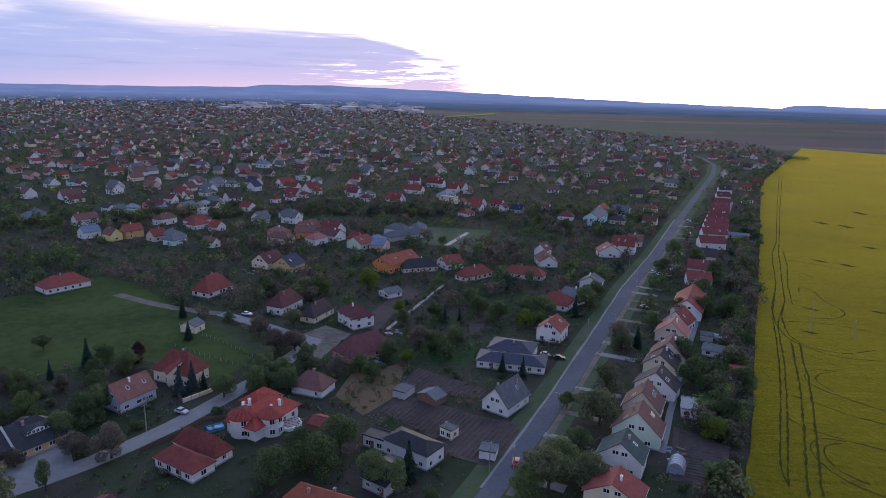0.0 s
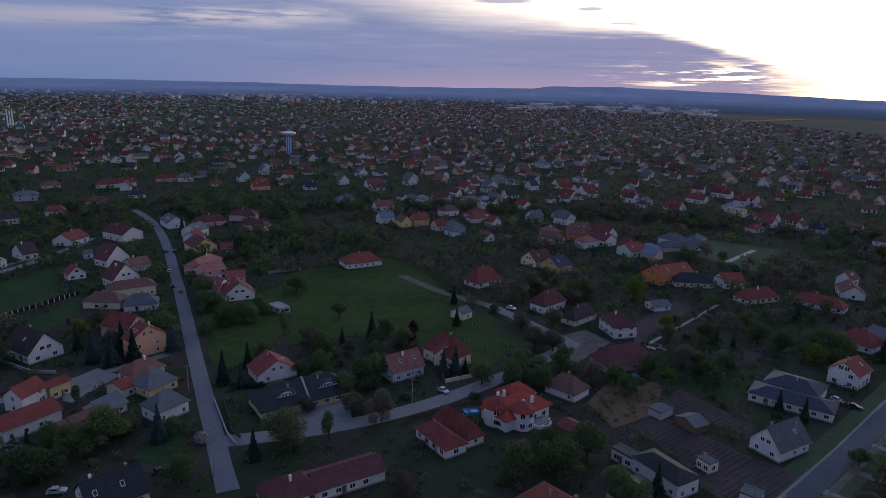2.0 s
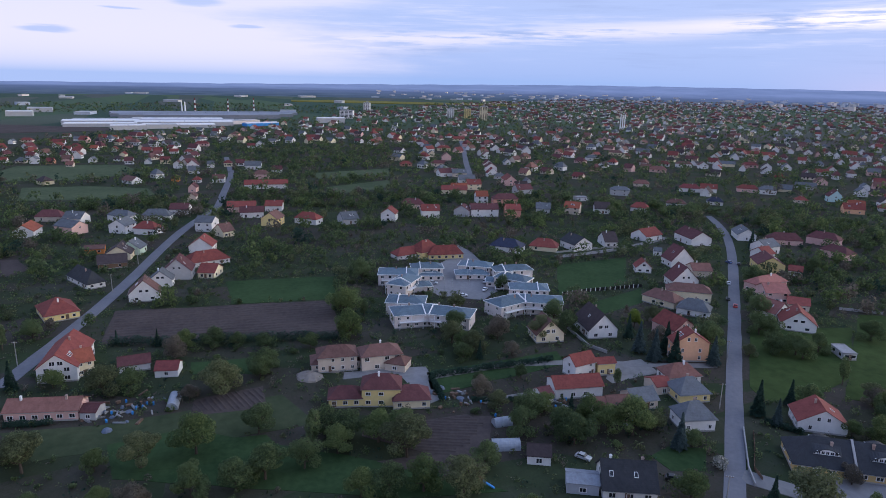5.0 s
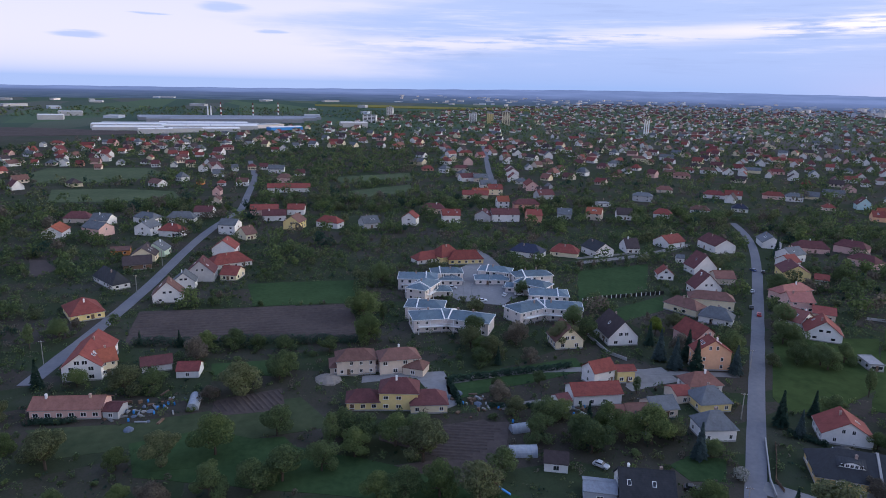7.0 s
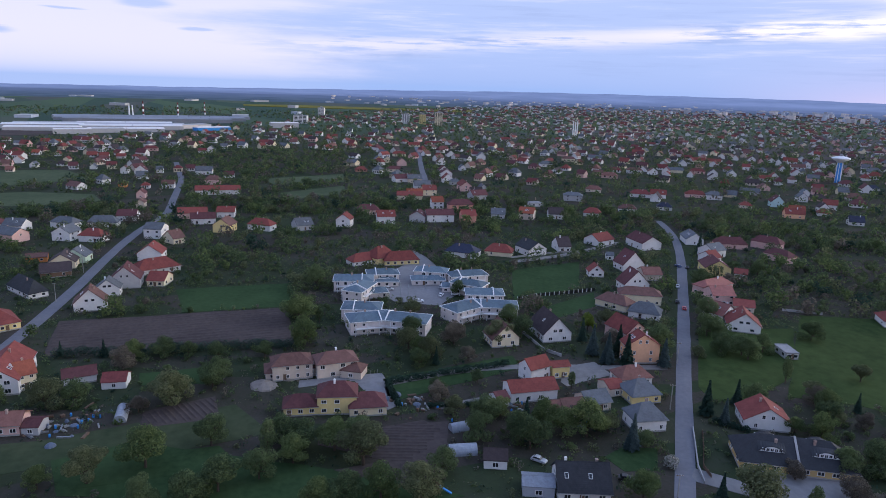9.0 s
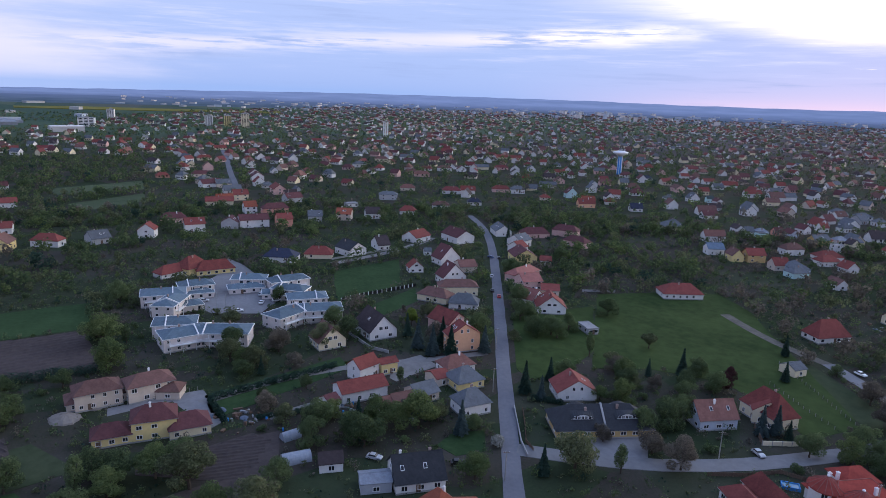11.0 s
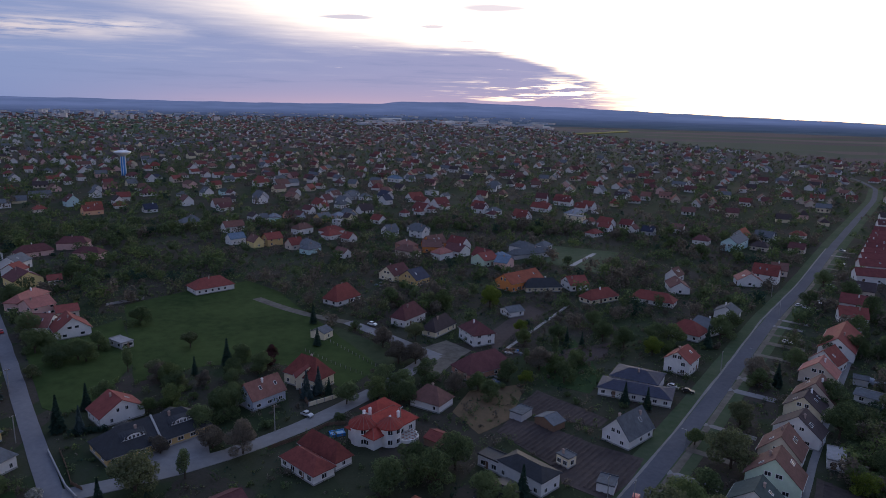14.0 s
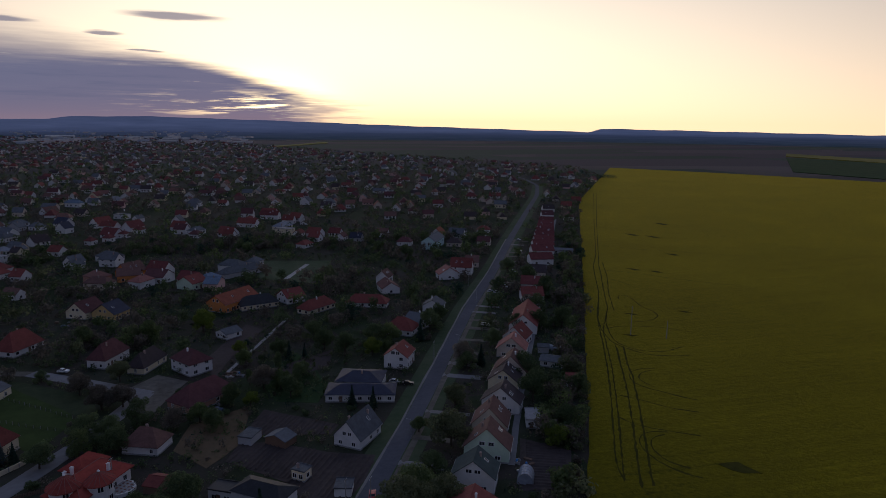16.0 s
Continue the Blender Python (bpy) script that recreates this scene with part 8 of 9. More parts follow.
def fence(points, height, style):
    base = new("fence")
    base.matrix_basis = pose(points[0][0], points[0][1], 0)
    points = [(x * PLAN, y * PLAN) for x, y in points]
    tagged(base, FENCE_WORDS[style], "fence")
    mats = {"dark_slats": RUBBER, "wall": CONCRETE, "cream_wall": MATS["wall_cream"], "brick_wall": MATS["wall_brick"], "timber": TIMBER, "wire": METAL}
    post_m = {"dark_slats": PLASTIC_WHITE, "wire": POLE, "timber": TIMBER}.get(style, CONCRETE)
    ox, oy = points[0]
    for (xa, ya), (xb, yb) in zip(points[:-1], points[1:]):
        d = math.hypot(xb - xa, yb - ya)
        n = max(1, round(d / 2.6))
        rot = math.degrees(math.atan2(yb - ya, xb - xa))
        step = d / n
        for i in range(n):
            m = pose(xa - ox + (xb - xa) * i / n, ya - oy + (yb - ya) * i / n, 0, 0, 0, rot)
            part("post", mesh("post", *block(-0.07, -0.07, -0.2, 0.07, 0.07, height + 0.1) if style == "wire" else block(-0.12, -0.12, -0.2, 0.12, 0.12, height + 0.1), post_m), base, m)
            if style in ("wall", "cream_wall", "brick_wall"):
                part("panel", mesh("panel", *join(block(0.1, -0.1, -0.2, step - 0.1, 0.1, height - 0.08), block(0.08, -0.15, height - 0.08, step - 0.08, 0.15, height)), mats[style]), base, m)
            elif style == "wire":
                part("wire", mesh("wire", *join(*[block(0.1, -0.015, z, step - 0.1, 0.015, z + 0.03) for z in (0.2, height * 0.5, height * 0.95)]), RUBBER), base, m)
            else:
                k = 7
                for j in range(k):
                    part("slat", mesh("slat", *block(0.14 + (step - 0.28) * j / k, -0.03, 0.08, 0.14 + (step - 0.28) * (j + 0.82) / k, 0.03, height), mats[style]), base, m)
    return base


def utility_pole(x, y, h):
    base = new("utility_pole")
    base.matrix_basis = pose(x, y, 0, 0, 0, 65)
    tagged(base, "grey concrete utility pole with a crossarm", "utility pole", "utility poles")
    part("post", mesh("post", *tube(0.17, 0.11, -0.4, h, 10), POLE), base)
    arm = part("crossarm", mesh("crossarm", *block(-0.9, -0.05, h - 0.5, 0.9, 0.05, h - 0.38), TIMBER), base)
    for q in (-0.8, -0.3, 0.3, 0.8):
        part("insulator", mesh("insulator", *tube(0.05, 0.04, h - 0.38, h - 0.2, 8, q), PLASTIC_WHITE), arm)


def street_lamp(x, y, h):
    base = new("street_lamp")
    base.matrix_basis = pose(x, y, 0, 0, 0, 150)
    tagged(base, "slim grey street lamp with a short arm", "street lamp", "street lamps")
    part("post", mesh("post", *tube(0.09, 0.06, -0.3, h, 10), METAL), base)
    part("arm", mesh("arm", *block(0, -0.04, h - 0.08, 1.1, 0.04, h), METAL), base)
    part("lamp_head", mesh("lamp_head", *block(0.9, -0.12, h - 0.14, 1.5, 0.12, h - 0.02), CONCRETE), base)


def polytunnel(x, y, rot, L, W, h):
    base = new("polytunnel")
    base.matrix_basis = pose(x, y, 0, 0, 0, rot)
    L, W, h = L * PLAN, W * PLAN, h * PLAN
    tagged(base, "small arched greenhouse covered in pale plastic film", "greenhouse")
    arc = [(W / 2 * math.cos(math.pi * i / 12), h * math.sin(math.pi * i / 12)) for i in range(13)]
    part("cover", mesh("cover", *prism(arc[::-1], -L / 2, L / 2), FILM), base)
    n = max(3, int(L / 1.3))
    for k in range(n + 1):
        ring = [(y * 1.02, z * 1.02) for y, z in arc] + [(y * 0.97, z * 0.97) for y, z in arc[::-1]]
        part("hoop", mesh("hoop", *prism(ring[::-1], -L / 2 + k * L / n - 0.04, -L / 2 + k * L / n + 0.04), METAL), base)


def pool(x, y, rot):
    base = new("swimming_pool")
    base.matrix_basis = pose(x, y, 0, 0, 0, rot)
    tagged(base, "small blue garden swimming pool with pale rim", "pool")
    part("rim", mesh("rim", *join(block(-2.2, -1.4, 0, 2.2, -1.2, 0.9), block(-2.2, 1.2, 0, 2.2, 1.4, 0.9), block(-2.2, -1.2, 0, -2.0, 1.2, 0.9), block(2.0, -1.2, 0, 2.2, 1.2, 0.9)), BLUE), base)
    part("water", mesh("water", *block(-2.0, -1.2, 0.05, 2.0, 1.2, 0.7), POOL), base)


def slide(x, y, rot):
    base = new("garden_slide")
    base.matrix_basis = pose(x, y, 0, 0, 0, rot)
    tagged(base, "children's wooden tower with a blue slide on grass", "slide")
    part("chute", mesh("chute", *side_prism([(0.5, 1.6), (3.4, 0.1), (3.6, 0.1), (3.6, 0.3), (0.5, 1.9)], 0.3), BLUE), base)
    for sx in (-0.6, 0.6):
        for sy in (-0.6, 0.6):
            part("post", mesh("post", *block(sx - 0.06, sy - 0.06, -0.1, sx + 0.06, sy + 0.06, 2.6), TIMBER), base)
    part("platform", mesh("platform", *block(-0.7, -0.7, 1.5, 0.7, 0.7, 1.6), TIMBER), base)
    part("roof", mesh("roof", *prism([(-0.9, 2.5), (0.9, 2.5), (0, 3.1)], -0.8, 0.8), TIMBER), base)


CLUTTER_KINDS = [("crate", TIMBER, "weathered wooden crate lying in a yard"), ("lumber", TIMBER, "low pile of old boards in a yard"), ("barrel", BLUE, "blue plastic rain barrel in a garden"), ("tarpaulin_heap", TARP, "heap of things under a blue-grey tarpaulin"),
                 ("masonry", CONCRETE, "stack of pale concrete blocks in a yard"), ("sheet_metal", METAL, "stack of grey metal sheets in a yard")]


def clutter(x, y, n, r, seed):
    rng = random.Random(100 + seed)
    for _ in range(n):
        name, m, words = rng.choice(CLUTTER_KINDS)
        w, d, h = rng.uniform(0.4, 1.5), rng.uniform(0.4, 1.1), rng.uniform(0.3, 1.1)
        if name == "barrel":
            g = lathe([(0.28, 0), (0.33, 0.3), (0.33, 0.6), (0.28, 0.92), (0.22, 0.94)], 12)
        elif name == "tarpaulin_heap":
            g = lathe([(w, 0), (w * 0.85, h * 0.4), (w * 0.5, h * 0.8), (w * 0.12, h)], 9)
        elif name in ("lumber", "sheet_metal"):
            q = rng.uniform(0.05, 0.12)
            g = prism([(-d / 2, 0), (d / 2, 0), (d / 2, 0.14), (d / 2 - q, 0.14), (d / 2 - q, 0.29), (d / 2 - 2 * q, 0.29), (d / 2 - 2 * q, 0.43), (-d / 2 + q, 0.43), (-d / 2 + q, 0.2), (-d / 2, 0.2)], -w * 1.3, w * 1.3)
        elif name == "masonry":
            g = side_prism([(-0.85, 0), (0.85, 0), (0.85, 0.23), (0.43, 0.23), (0.43, 0.47), (0.0, 0.47), (0.0, 0.7), (-0.85, 0.7)], 0.2)
        else:
            g = join(block(-w / 2, -d / 2, 0, w / 2, d / 2, h), block(-w / 2 - 0.04, -d / 2 - 0.04, h * 0.45, w / 2 + 0.04, d / 2 + 0.04, h * 0.55), block(-w / 2 - 0.04, -d / 2 - 0.04, h, w / 2 + 0.04, d / 2 + 0.04, h + 0.06))
        ob = new(name, mesh(name, *g, m))
        ob.matrix_basis = pose(x + rng.gauss(0, r * 0.6), y + rng.gauss(0, r * 0.6), 0.05, 0, 0, rng.uniform(0, 180))
        tagged(ob, words, name.replace("_", " "))


def sand_mound(x, y, r, h):
    rng = random.Random(int(r * 10))
    n, v, f = 22, [], []
    for k, q in enumerate((1.0, 0.8, 0.55, 0.3, 0.08)):
        for i in range(n):
            w = r * q * rng.uniform(0.85, 1.12)
            v.append((w * math.cos(6.2832 * i / n), w * 0.8 * math.sin(6.2832 * i / n), h * (1 - q) ** 0.9 * rng.uniform(0.85, 1.1) - (0.3 if k == 0 else 0)))
            if k:
                j = (i + 1) % n
                f.append(((k - 1) * n + i, (k - 1) * n + j, k * n + j, k * n + i))
    f.append(tuple(range(4 * n, 5 * n)))
    ob = new("sand_mound", mesh("sand_mound", v, f, SAND))
    ob.matrix_basis = pose(x, y, 0.05, 0, 0, 30)
    tagged(ob, "mound of pale excavated sand beside a villa", "sand mound")


CROP_TOP = 0.35


def wheel_track(points, width):
    pts = [Vector(p) for p in points]
    fine = []
    for i in range(len(pts) - 1):
        k = max(1, int((pts[i + 1] - pts[i]).length / 1.6))
        fine += [pts[i].lerp(pts[i + 1], s / k) for s in range(k)]
    fine.append(pts[-1])
    for _ in range(5):
        fine = [fine[0]] + [(fine[i - 1] + fine[i] * 2 + fine[i + 1]) / 4 for i in range(1, len(fine) - 1)] + [fine[-1]]
    rng = random.Random(len(fine))
    v, f = [], []
    for i, p in enumerate(fine):
        d = (fine[min(i + 1, len(fine) - 1)] - fine[max(i - 1, 0)]).normalized()
        side = Vector((d.y, -d.x)) * width * 0.5
        for s in (-1, 1):
            q = p + side * s * rng.uniform(0.1, 1.0)
            v.append((q.x, q.y, CROP_TOP + 0.03))
        if i:
            f.append((2 * i - 2, 2 * i - 1, 2 * i + 1, 2 * i))
    tagged(new("wheel_track", mesh("wheel_track", v, f, TRACK_GREEN)), "dark crushed tractor track through yellow rapeseed", "track", kind="structure")


def bare_patch(points):
    plot("bare_patch", points, TRACK_GREEN, CROP_TOP + 0.05, "dark thin patch in the yellow rapeseed", "bare patch", cut=2.0)


def driveways():
    """Pale drives across the verge to each house of the row, with grass between."""
    line = [Vector(p) for p in MAIN[1:8]]
    rng = random.Random(3)
    for i in range(len(line) - 1):
        a, b = line[i], line[i + 1]
        d = (b - a).normalized()
        n = Vector((d.y, -d.x))
        k = int((b - a).length / 11.5)
        for j in range(k):
            p = a.lerp(b, (j + 0.5 + rng.uniform(-0.22, 0.22)) / max(k, 1))
            if rng.random() < 0.22:
                continue
            far_end = rng.uniform(10.5, 15.5)
            strip("driveway", [tuple(p + n * 2.2), tuple(p + n * 6.5 + d * rng.uniform(-0.6, 0.6)), tuple(p + n * far_end)], rng.uniform(1.9, 3.6), rng.choice((GRAVEL, TRACK, TRACK, PAVING)), 0.09, "pale gravel drive across the grass verge", "driveway")
        strip("shoulder", [tuple(a + n * 3.2), tuple(b + n * 3.2)], 1.6, TRACK, 0.085, "dusty gravel road shoulder", "shoulder")
        strip("shoulder", [tuple(a - n * 2.6), tuple(b - n * 2.6)], 0.7, GRAVEL, 0.085, "dusty gravel road shoulder", "shoulder")


driveways()


def soil_rows(poly, angle, gap, height, words):
    """Raised rows of dug earth across a plot."""
    c, s = math.cos(radians(angle)), math.sin(radians(angle))
    us = [p * c + q * s for p, q in poly]
    ws = [-p * s + q * c for p, q in poly]
    rng = random.Random(int(abs(poly[0][0])))
    v, f = [], []
    w = min(ws) + gap
    while w < max(ws) - gap * 0.5:
        u = np.arange(min(us), max(us), 1.5)
        ok = inside(u * c - w * s, u * s + w * c, poly)
        prev = False
        for uu, good in zip(u, ok):
            if good:
                h, q = height * rng.uniform(0.5, 1.2), gap * 0.32 * rng.uniform(0.8, 1.2)
                k = len(v)
                v += [(uu * c - t * s, uu * s + t * c, z) for t, z in ((w - q, 0.05), (w + rng.uniform(-0.05, 0.05), 0.09 + h), (w + q, 0.05))]
                if prev:
                    f += [(k - 3, k, k + 1, k - 2), (k - 2, k + 1, k + 2, k - 1)]
            prev = good
        w += gap * rng.uniform(0.85, 1.15)
    tagged(new("soil_rows", mesh("soil_rows", v, f, SOIL)), words, "soil rows", kind="stuff")


soil_rows(BEDS_A, -118, 1.3, 0.28, "raised rows of dug brown earth in a kitchen garden")
soil_rows(BEDS_B, -118, 1.3, 0.25, "raised rows of dug brown earth in a kitchen garden")
soil_rows(BEDS_C, 70, 1.2, 0.25, "raised rows of dug brown earth in a kitchen garden")
soil_rows(BEDS_G, 20, 1.3, 0.22, "raised rows of dug brown earth in a kitchen garden")
soil_rows(BEDS_F, -20, 1.2, 0.25, "raised rows of dug brown earth in a kitchen garden")
soil_rows(PLOUGH, 88, 2.2, 0.25, "long furrows of ploughed brown earth")

# ---- trees that stand out ----
tree(-79.6, 99.4, 'olive', 9.7)
tree(-73.8, 107.3, 'tall', 7.0)
tree(-67.3, 119.2, 'brown', 7.9)
tree(-82.7, 93.3, 'spruce', 7.0)
tree(-65.1, 148.8, 'blue', 7.9)
tree(-63.1, 152.1, 'blue', 7.9)
tree(-60.1, 151.9, 'spruce', 5.3)
tree(-105.2, 89.6, 'blue', 8.8)
tree(-107.7, 118.2, 'blue', 7.0)
tree(-82.1, 126.2, 'broad', 7.0)
tree(-80.1, 133.0, 'broad', 7.9)
tree(-120.0, 75.9, 'light', 7.9)
tree(-115.8, 78.3, 'light', 7.0)
tree(-116.4, 67.3, 'broad', 7.9)
tree(-125.7, 63.9, 'broad', 7.9)
tree(-105.3, 93.2, 'broad', 4.4)
tree(-97.0, 92.7, 'white', 3.1)
tree(-153.8, 111.8, 'blue', 9.7)
tree(-147.3, 112.6, 'blue', 9.7)
tree(-151.5, 119.5, 'spruce', 9.7)
tree(-144.4, 117.2, 'spruce', 9.7)
tree(-164.5, 115.2, 'spruce', 7.9)
tree(-140.4, 127.1, 'blue', 8.8)
tree(-149.5, 132.6, 'broad', 9.7)
tree(-182.1, 64.1, 'broad', 7.9)
tree(-219.6, 95.9, 'broad', 6.2)
tree(-125.6, 27.9, 'light', 7.9)
tree(-124.1, 33.3, 'broad', 7.9)
tree(-128.4, 68.8, 'light', 5.3)
tree(-183.8, 99.3, 'broad', 7.9)
tree(-194.3, 49.5, 'light', 5.3)
tree(-155.9, 160.9, 'broad', 7.0)
tree(-142.3, 149.9, 'broad', 6.2)
tree(-137.3, 155.8, 'broad', 6.2)
tree(-84.7, 114.9, 'brown', 4.4)
tree(-99.1, 131.1, 'light', 4.4)
tree(-53.8, 148.2, 'broad', 6.2)
tree(-47.0, 152.8, 'light', 7.0)
tree(-42.0, 158.6, 'broad', 7.0)
tree(-38.3, 153.0, 'broad', 6.2)
tree(-109.0, 149.1, 'brown', 5.3)
tree(-100.2, 143.4, 'broad', 6.2)
tree(-86.2, 171.7, 'plum', 4.8)
tree(-89.8, 155.9, 'broad', 6.2)
tree(-94.4, 169.5, 'broad', 5.3)
tree(-115.0, 129.2, 'spruce', 7.0)
tree(-131.1, -9.4, 'light', 9.7)
tree(-157.7, -4.9, 'olive', 9.7)
tree(-206.0, 34.1, 'light', 10.6)
tree(-186.0, 32.1, 'light', 9.7)
tree(-242.0, 46.8, 'broad', 9.7)
tree(-165.2, -31.9, 'olive', 7.9)
tree(-172.8, -53.5, 'spruce', 7.9)
tree(-171.8, -44.2, 'light', 5.3)
tree(-118.1, 32.3, 'olive', 9.7)
tree(-168.2, 6.6, 'broad', 7.0)
tree(-113.3, 83.3, 'light', 9.7)
tree(-112.9, 68.3, 'broad', 7.9)
tree(-120.2, 58.8, 'broad', 7.0)
tree(-170.7, 89.0, 'olive', 7.9)
tree(-173.2, 98.1, 'broad', 7.9)
tree(-174.4, 75.6, 'brown', 7.9)
tree(-169.0, 62.6, 'light', 6.2)
tree(-183.7, 7.4, 'broad', 5.3)
tree(-180.4, 19.9, 'broad', 5.3)
tree(-189.5, -14.1, 'light', 6.2)
tree(-189.6, -6.5, 'broad', 6.2)
tree(-193.8, -22.0, 'spruce', 5.3)
tree(-198.2, -33.3, 'spruce', 4.4)
tree(-161.5, 59.9, 'broad', 5.3)
tree(-131.5, 18.3, 'broad', 7.0)
tree(-119.8, 11.5, 'broad', 7.0)
tree(-128.7, -19.7, 'olive', 7.9)
tree(-118.0, 3.7, 'broad', 7.9)
tree(-105.8, 32.4, 'light', 7.9)
tree(-102.3, 39.1, 'olive', 8.8)
tree(-133.0, -41.5, 'olive', 8.8)
tree(-107.6, 26.2, 'broad', 6.2)
tree(-107.3, 20.6, 'light', 6.2)
tree(-109.9, 46.7, 'broad', 6.2)
tree(-115.6, -1.6, 'broad', 7.0)
tree(-116.1, -9.7, 'broad', 7.0)
tree(-156.5, 157.7, 'broad', 7.9)
tree(-143.9, 152.2, 'broad', 7.0)
tree(-140.3, 156.3, 'broad', 7.0)
tree(-140.2, 164.7, 'broad', 6.2)
tree(-249.0, 237.6, 'spruce', 10.6)
tree(-202.6, 197.2, 'broad', 7.9)
tree(-209.1, 234.2, 'broad', 7.9)
tree(-143.1, 188.5, 'broad', 7.0)
tree(-169.5, 169.5, 'broad', 8.8)
tree(37.7, 139.6, 'olive', 9.7)
tree(21.8, 111.6, 'olive', 9.7)
tree(25.8, 119.2, 'light', 7.9)
tree(17.2, 110.0, 'light', 7.0)
tree(54.5, 191.5, 'brown', 7.9)
tree(59.7, 189.6, 'spruce', 7.0)
tree(-29.9, 242.7, 'fresh', 8.8)
tree(-47.8, 160.0, 'broad', 7.0)
tree(-40.1, 153.0, 'broad', 6.2)
tree(-84.2, 166.0, 'plum', 4.8)
tree(-80.3, 138.7, 'broad', 7.0)
tree(-82.4, 135.8, 'broad', 7.0)
tree(-23.7, 115.5, 'broad', 9.7)
tree(-28.2, 120.5, 'broad', 7.9)
tree(-20.6, 124.3, 'broad', 8.8)
tree(-31.6, 111.2, 'broad', 8.8)
tree(-7.3, 108.3, 'tall', 8.8)
tree(-5.4, 114.5, 'spruce', 8.8)
tree(-11.9, 112.3, 'broad', 7.9)
tree(16.7, 166.9, 'spruce', 6.2)
tree(22.2, 165.1, 'spruce', 6.2)
tree(98.1, 241.6, 'broad', 8.8)
tree(111.6, 266.1, 'broad', 9.7)
tree(101.1, 222.2, 'broad', 8.8)
tree(82.7, 220.6, 'broad', 7.0)
tree(91.9, 221.4, 'broad', 7.9)
tree(66.1, 160.2, 'broad', 9.7)
tree(69.6, 175.3, 'broad', 8.8)
tree(67.8, 142.0, 'broad', 7.0)
tree(61.7, 136.2, 'broad', 6.2)
tree(79.8, 161.2, 'broad', 7.0)
tree(51.2, 227.2, 'broad', 8.8)
tree(45.5, 217.3, 'spruce', 7.9)
tree(56.5, 237.7, 'broad', 7.9)
tree(34.6, 216.4, 'light', 7.9)
tree(28.6, 216.0, 'broad', 7.9)
tree(18.5, 209.4, 'broad', 7.9)
tree(12.0, 214.6, 'broad', 7.9)
tree(8.8, 227.3, 'broad', 7.0)
tree(30.4, 114.5, 'olive', 7.9)
tree(30.5, 127.1, 'broad', 6.2)
tree(31.5, 148.3, 'light', 4.4)
tree(-43.4, 179.3, 'brown', 7.0)
tree(-37.5, 167.7, 'broad', 7.0)
tree(-47.1, 235.3, 'light', 7.9)
tree(-52.3, 234.8, 'olive', 7.0)
tree(-66.6, 232.9, 'broad', 7.9)
tree(-77.4, 185.9, 'spruce', 6.2)
tree(-87.1, 205.8, 'spruce', 7.0)
tree(-114.9, 174.1, 'olive', 5.3)
tree(-94.9, 134.9, 'light', 7.0)
tree(-93.8, 167.7, 'broad', 5.3)
tree(114.4, 294.3, 'broad', 8.8)
tree(110.8, 315.6, 'broad', 7.9)
tree(95.3, 282.4, 'broad', 6.2)
tree(69.3, 207.9, 'broad', 6.2)
tree(52.0, 377.7, 'broad', 7.9)
tree(66.1, 363.5, 'broad', 7.9)
tree(-2.2, 183.2, 'light', 6.2)
tree(2.9, 188.1, 'broad', 6.2)


# ---- hedges and fences ----
hedge([(-153.3, 48.1), (-154.0, 61.0), (-154.3, 76.5), (-155.0, 84.3)], 1.6, 2.2)
hedge([(-153.3, 48.1), (-139.9, 47.0)], 1.4, 2.0)
hedge([(-138.0, 53.6), (-135.1, 63.9), (-134.8, 68.7)], 1.2, 1.4)
hedge([(-197.1, -34.3), (-193.0, -14.3), (-190.2, 7.8), (-185.9, 29.1)], 2.5, 3.2)
hedge([(-153.7, -50.9), (-152.1, -40.7)], 2.0, 1.6)
hedge([(-120.2, 82.9), (-118.1, 85.3), (-115.5, 90.4)], 2.0, 4.5)
hedge([(-109.3, 116.3), (-103.2, 120.9)], 1.5, 1.8)
hedge([(404.8, 833.1), (433.5, 855.9), (445.5, 844.4)], 8, 6)
fence([(-207.5, 115.0), (-209.1, 121.8), (-209.4, 131.8), (-209.3, 140.5), (-209.6, 150.6)], 1.7, 'dark_slats')
fence([(-106.1, 110.1), (-100.4, 105.3), (-94.4, 99.8), (-90.5, 98.4)], 1.1, 'timber')
fence([(-62.7, 144.7), (-58.5, 150.1), (-56.8, 153.2)], 1.4, 'cream_wall')
fence([(-56.8, 153.2), (-55.4, 156.7)], 1.4, 'brick_wall')
fence([(-68.1, 151.3), (-62.7, 144.7)], 1.8, 'timber')
fence([(-79.0, 180.3), (-66.1, 172.4), (-54.5, 166.6)], 1.1, 'wire')
fence([(-84.9, 197.8), (-64.3, 182.1), (-51.1, 171.6)], 1.1, 'wire')
fence([(-265.1, 142.0), (-268.1, 165.5), (-268.7, 181.3)], 1.0, 'wall')
fence([(-45.5, 139.0), (-54.1, 136.2), (-58.3, 128.0), (-62.9, 121.9)], 1.2, 'timber')
fence([(-167.7, 8.0), (-180.8, 10.1)], 1.2, 'wire')
fence([(-108.3, 109.3), (-94.8, 98.7), (-89.5, 95.6)], 1.0, 'wall')
fence([(-176.4, 100.6), (-161.8, 99.6), (-155.6, 102.4)], 1.2, 'wall')
fence([(-162.5, 26.6), (-161.0, 37.6), (-161.0, 49.5)], 1.2, 'wire')
fence([(-168.9, 204.6), (-161.0, 215.7)], 1.2, 'wall')


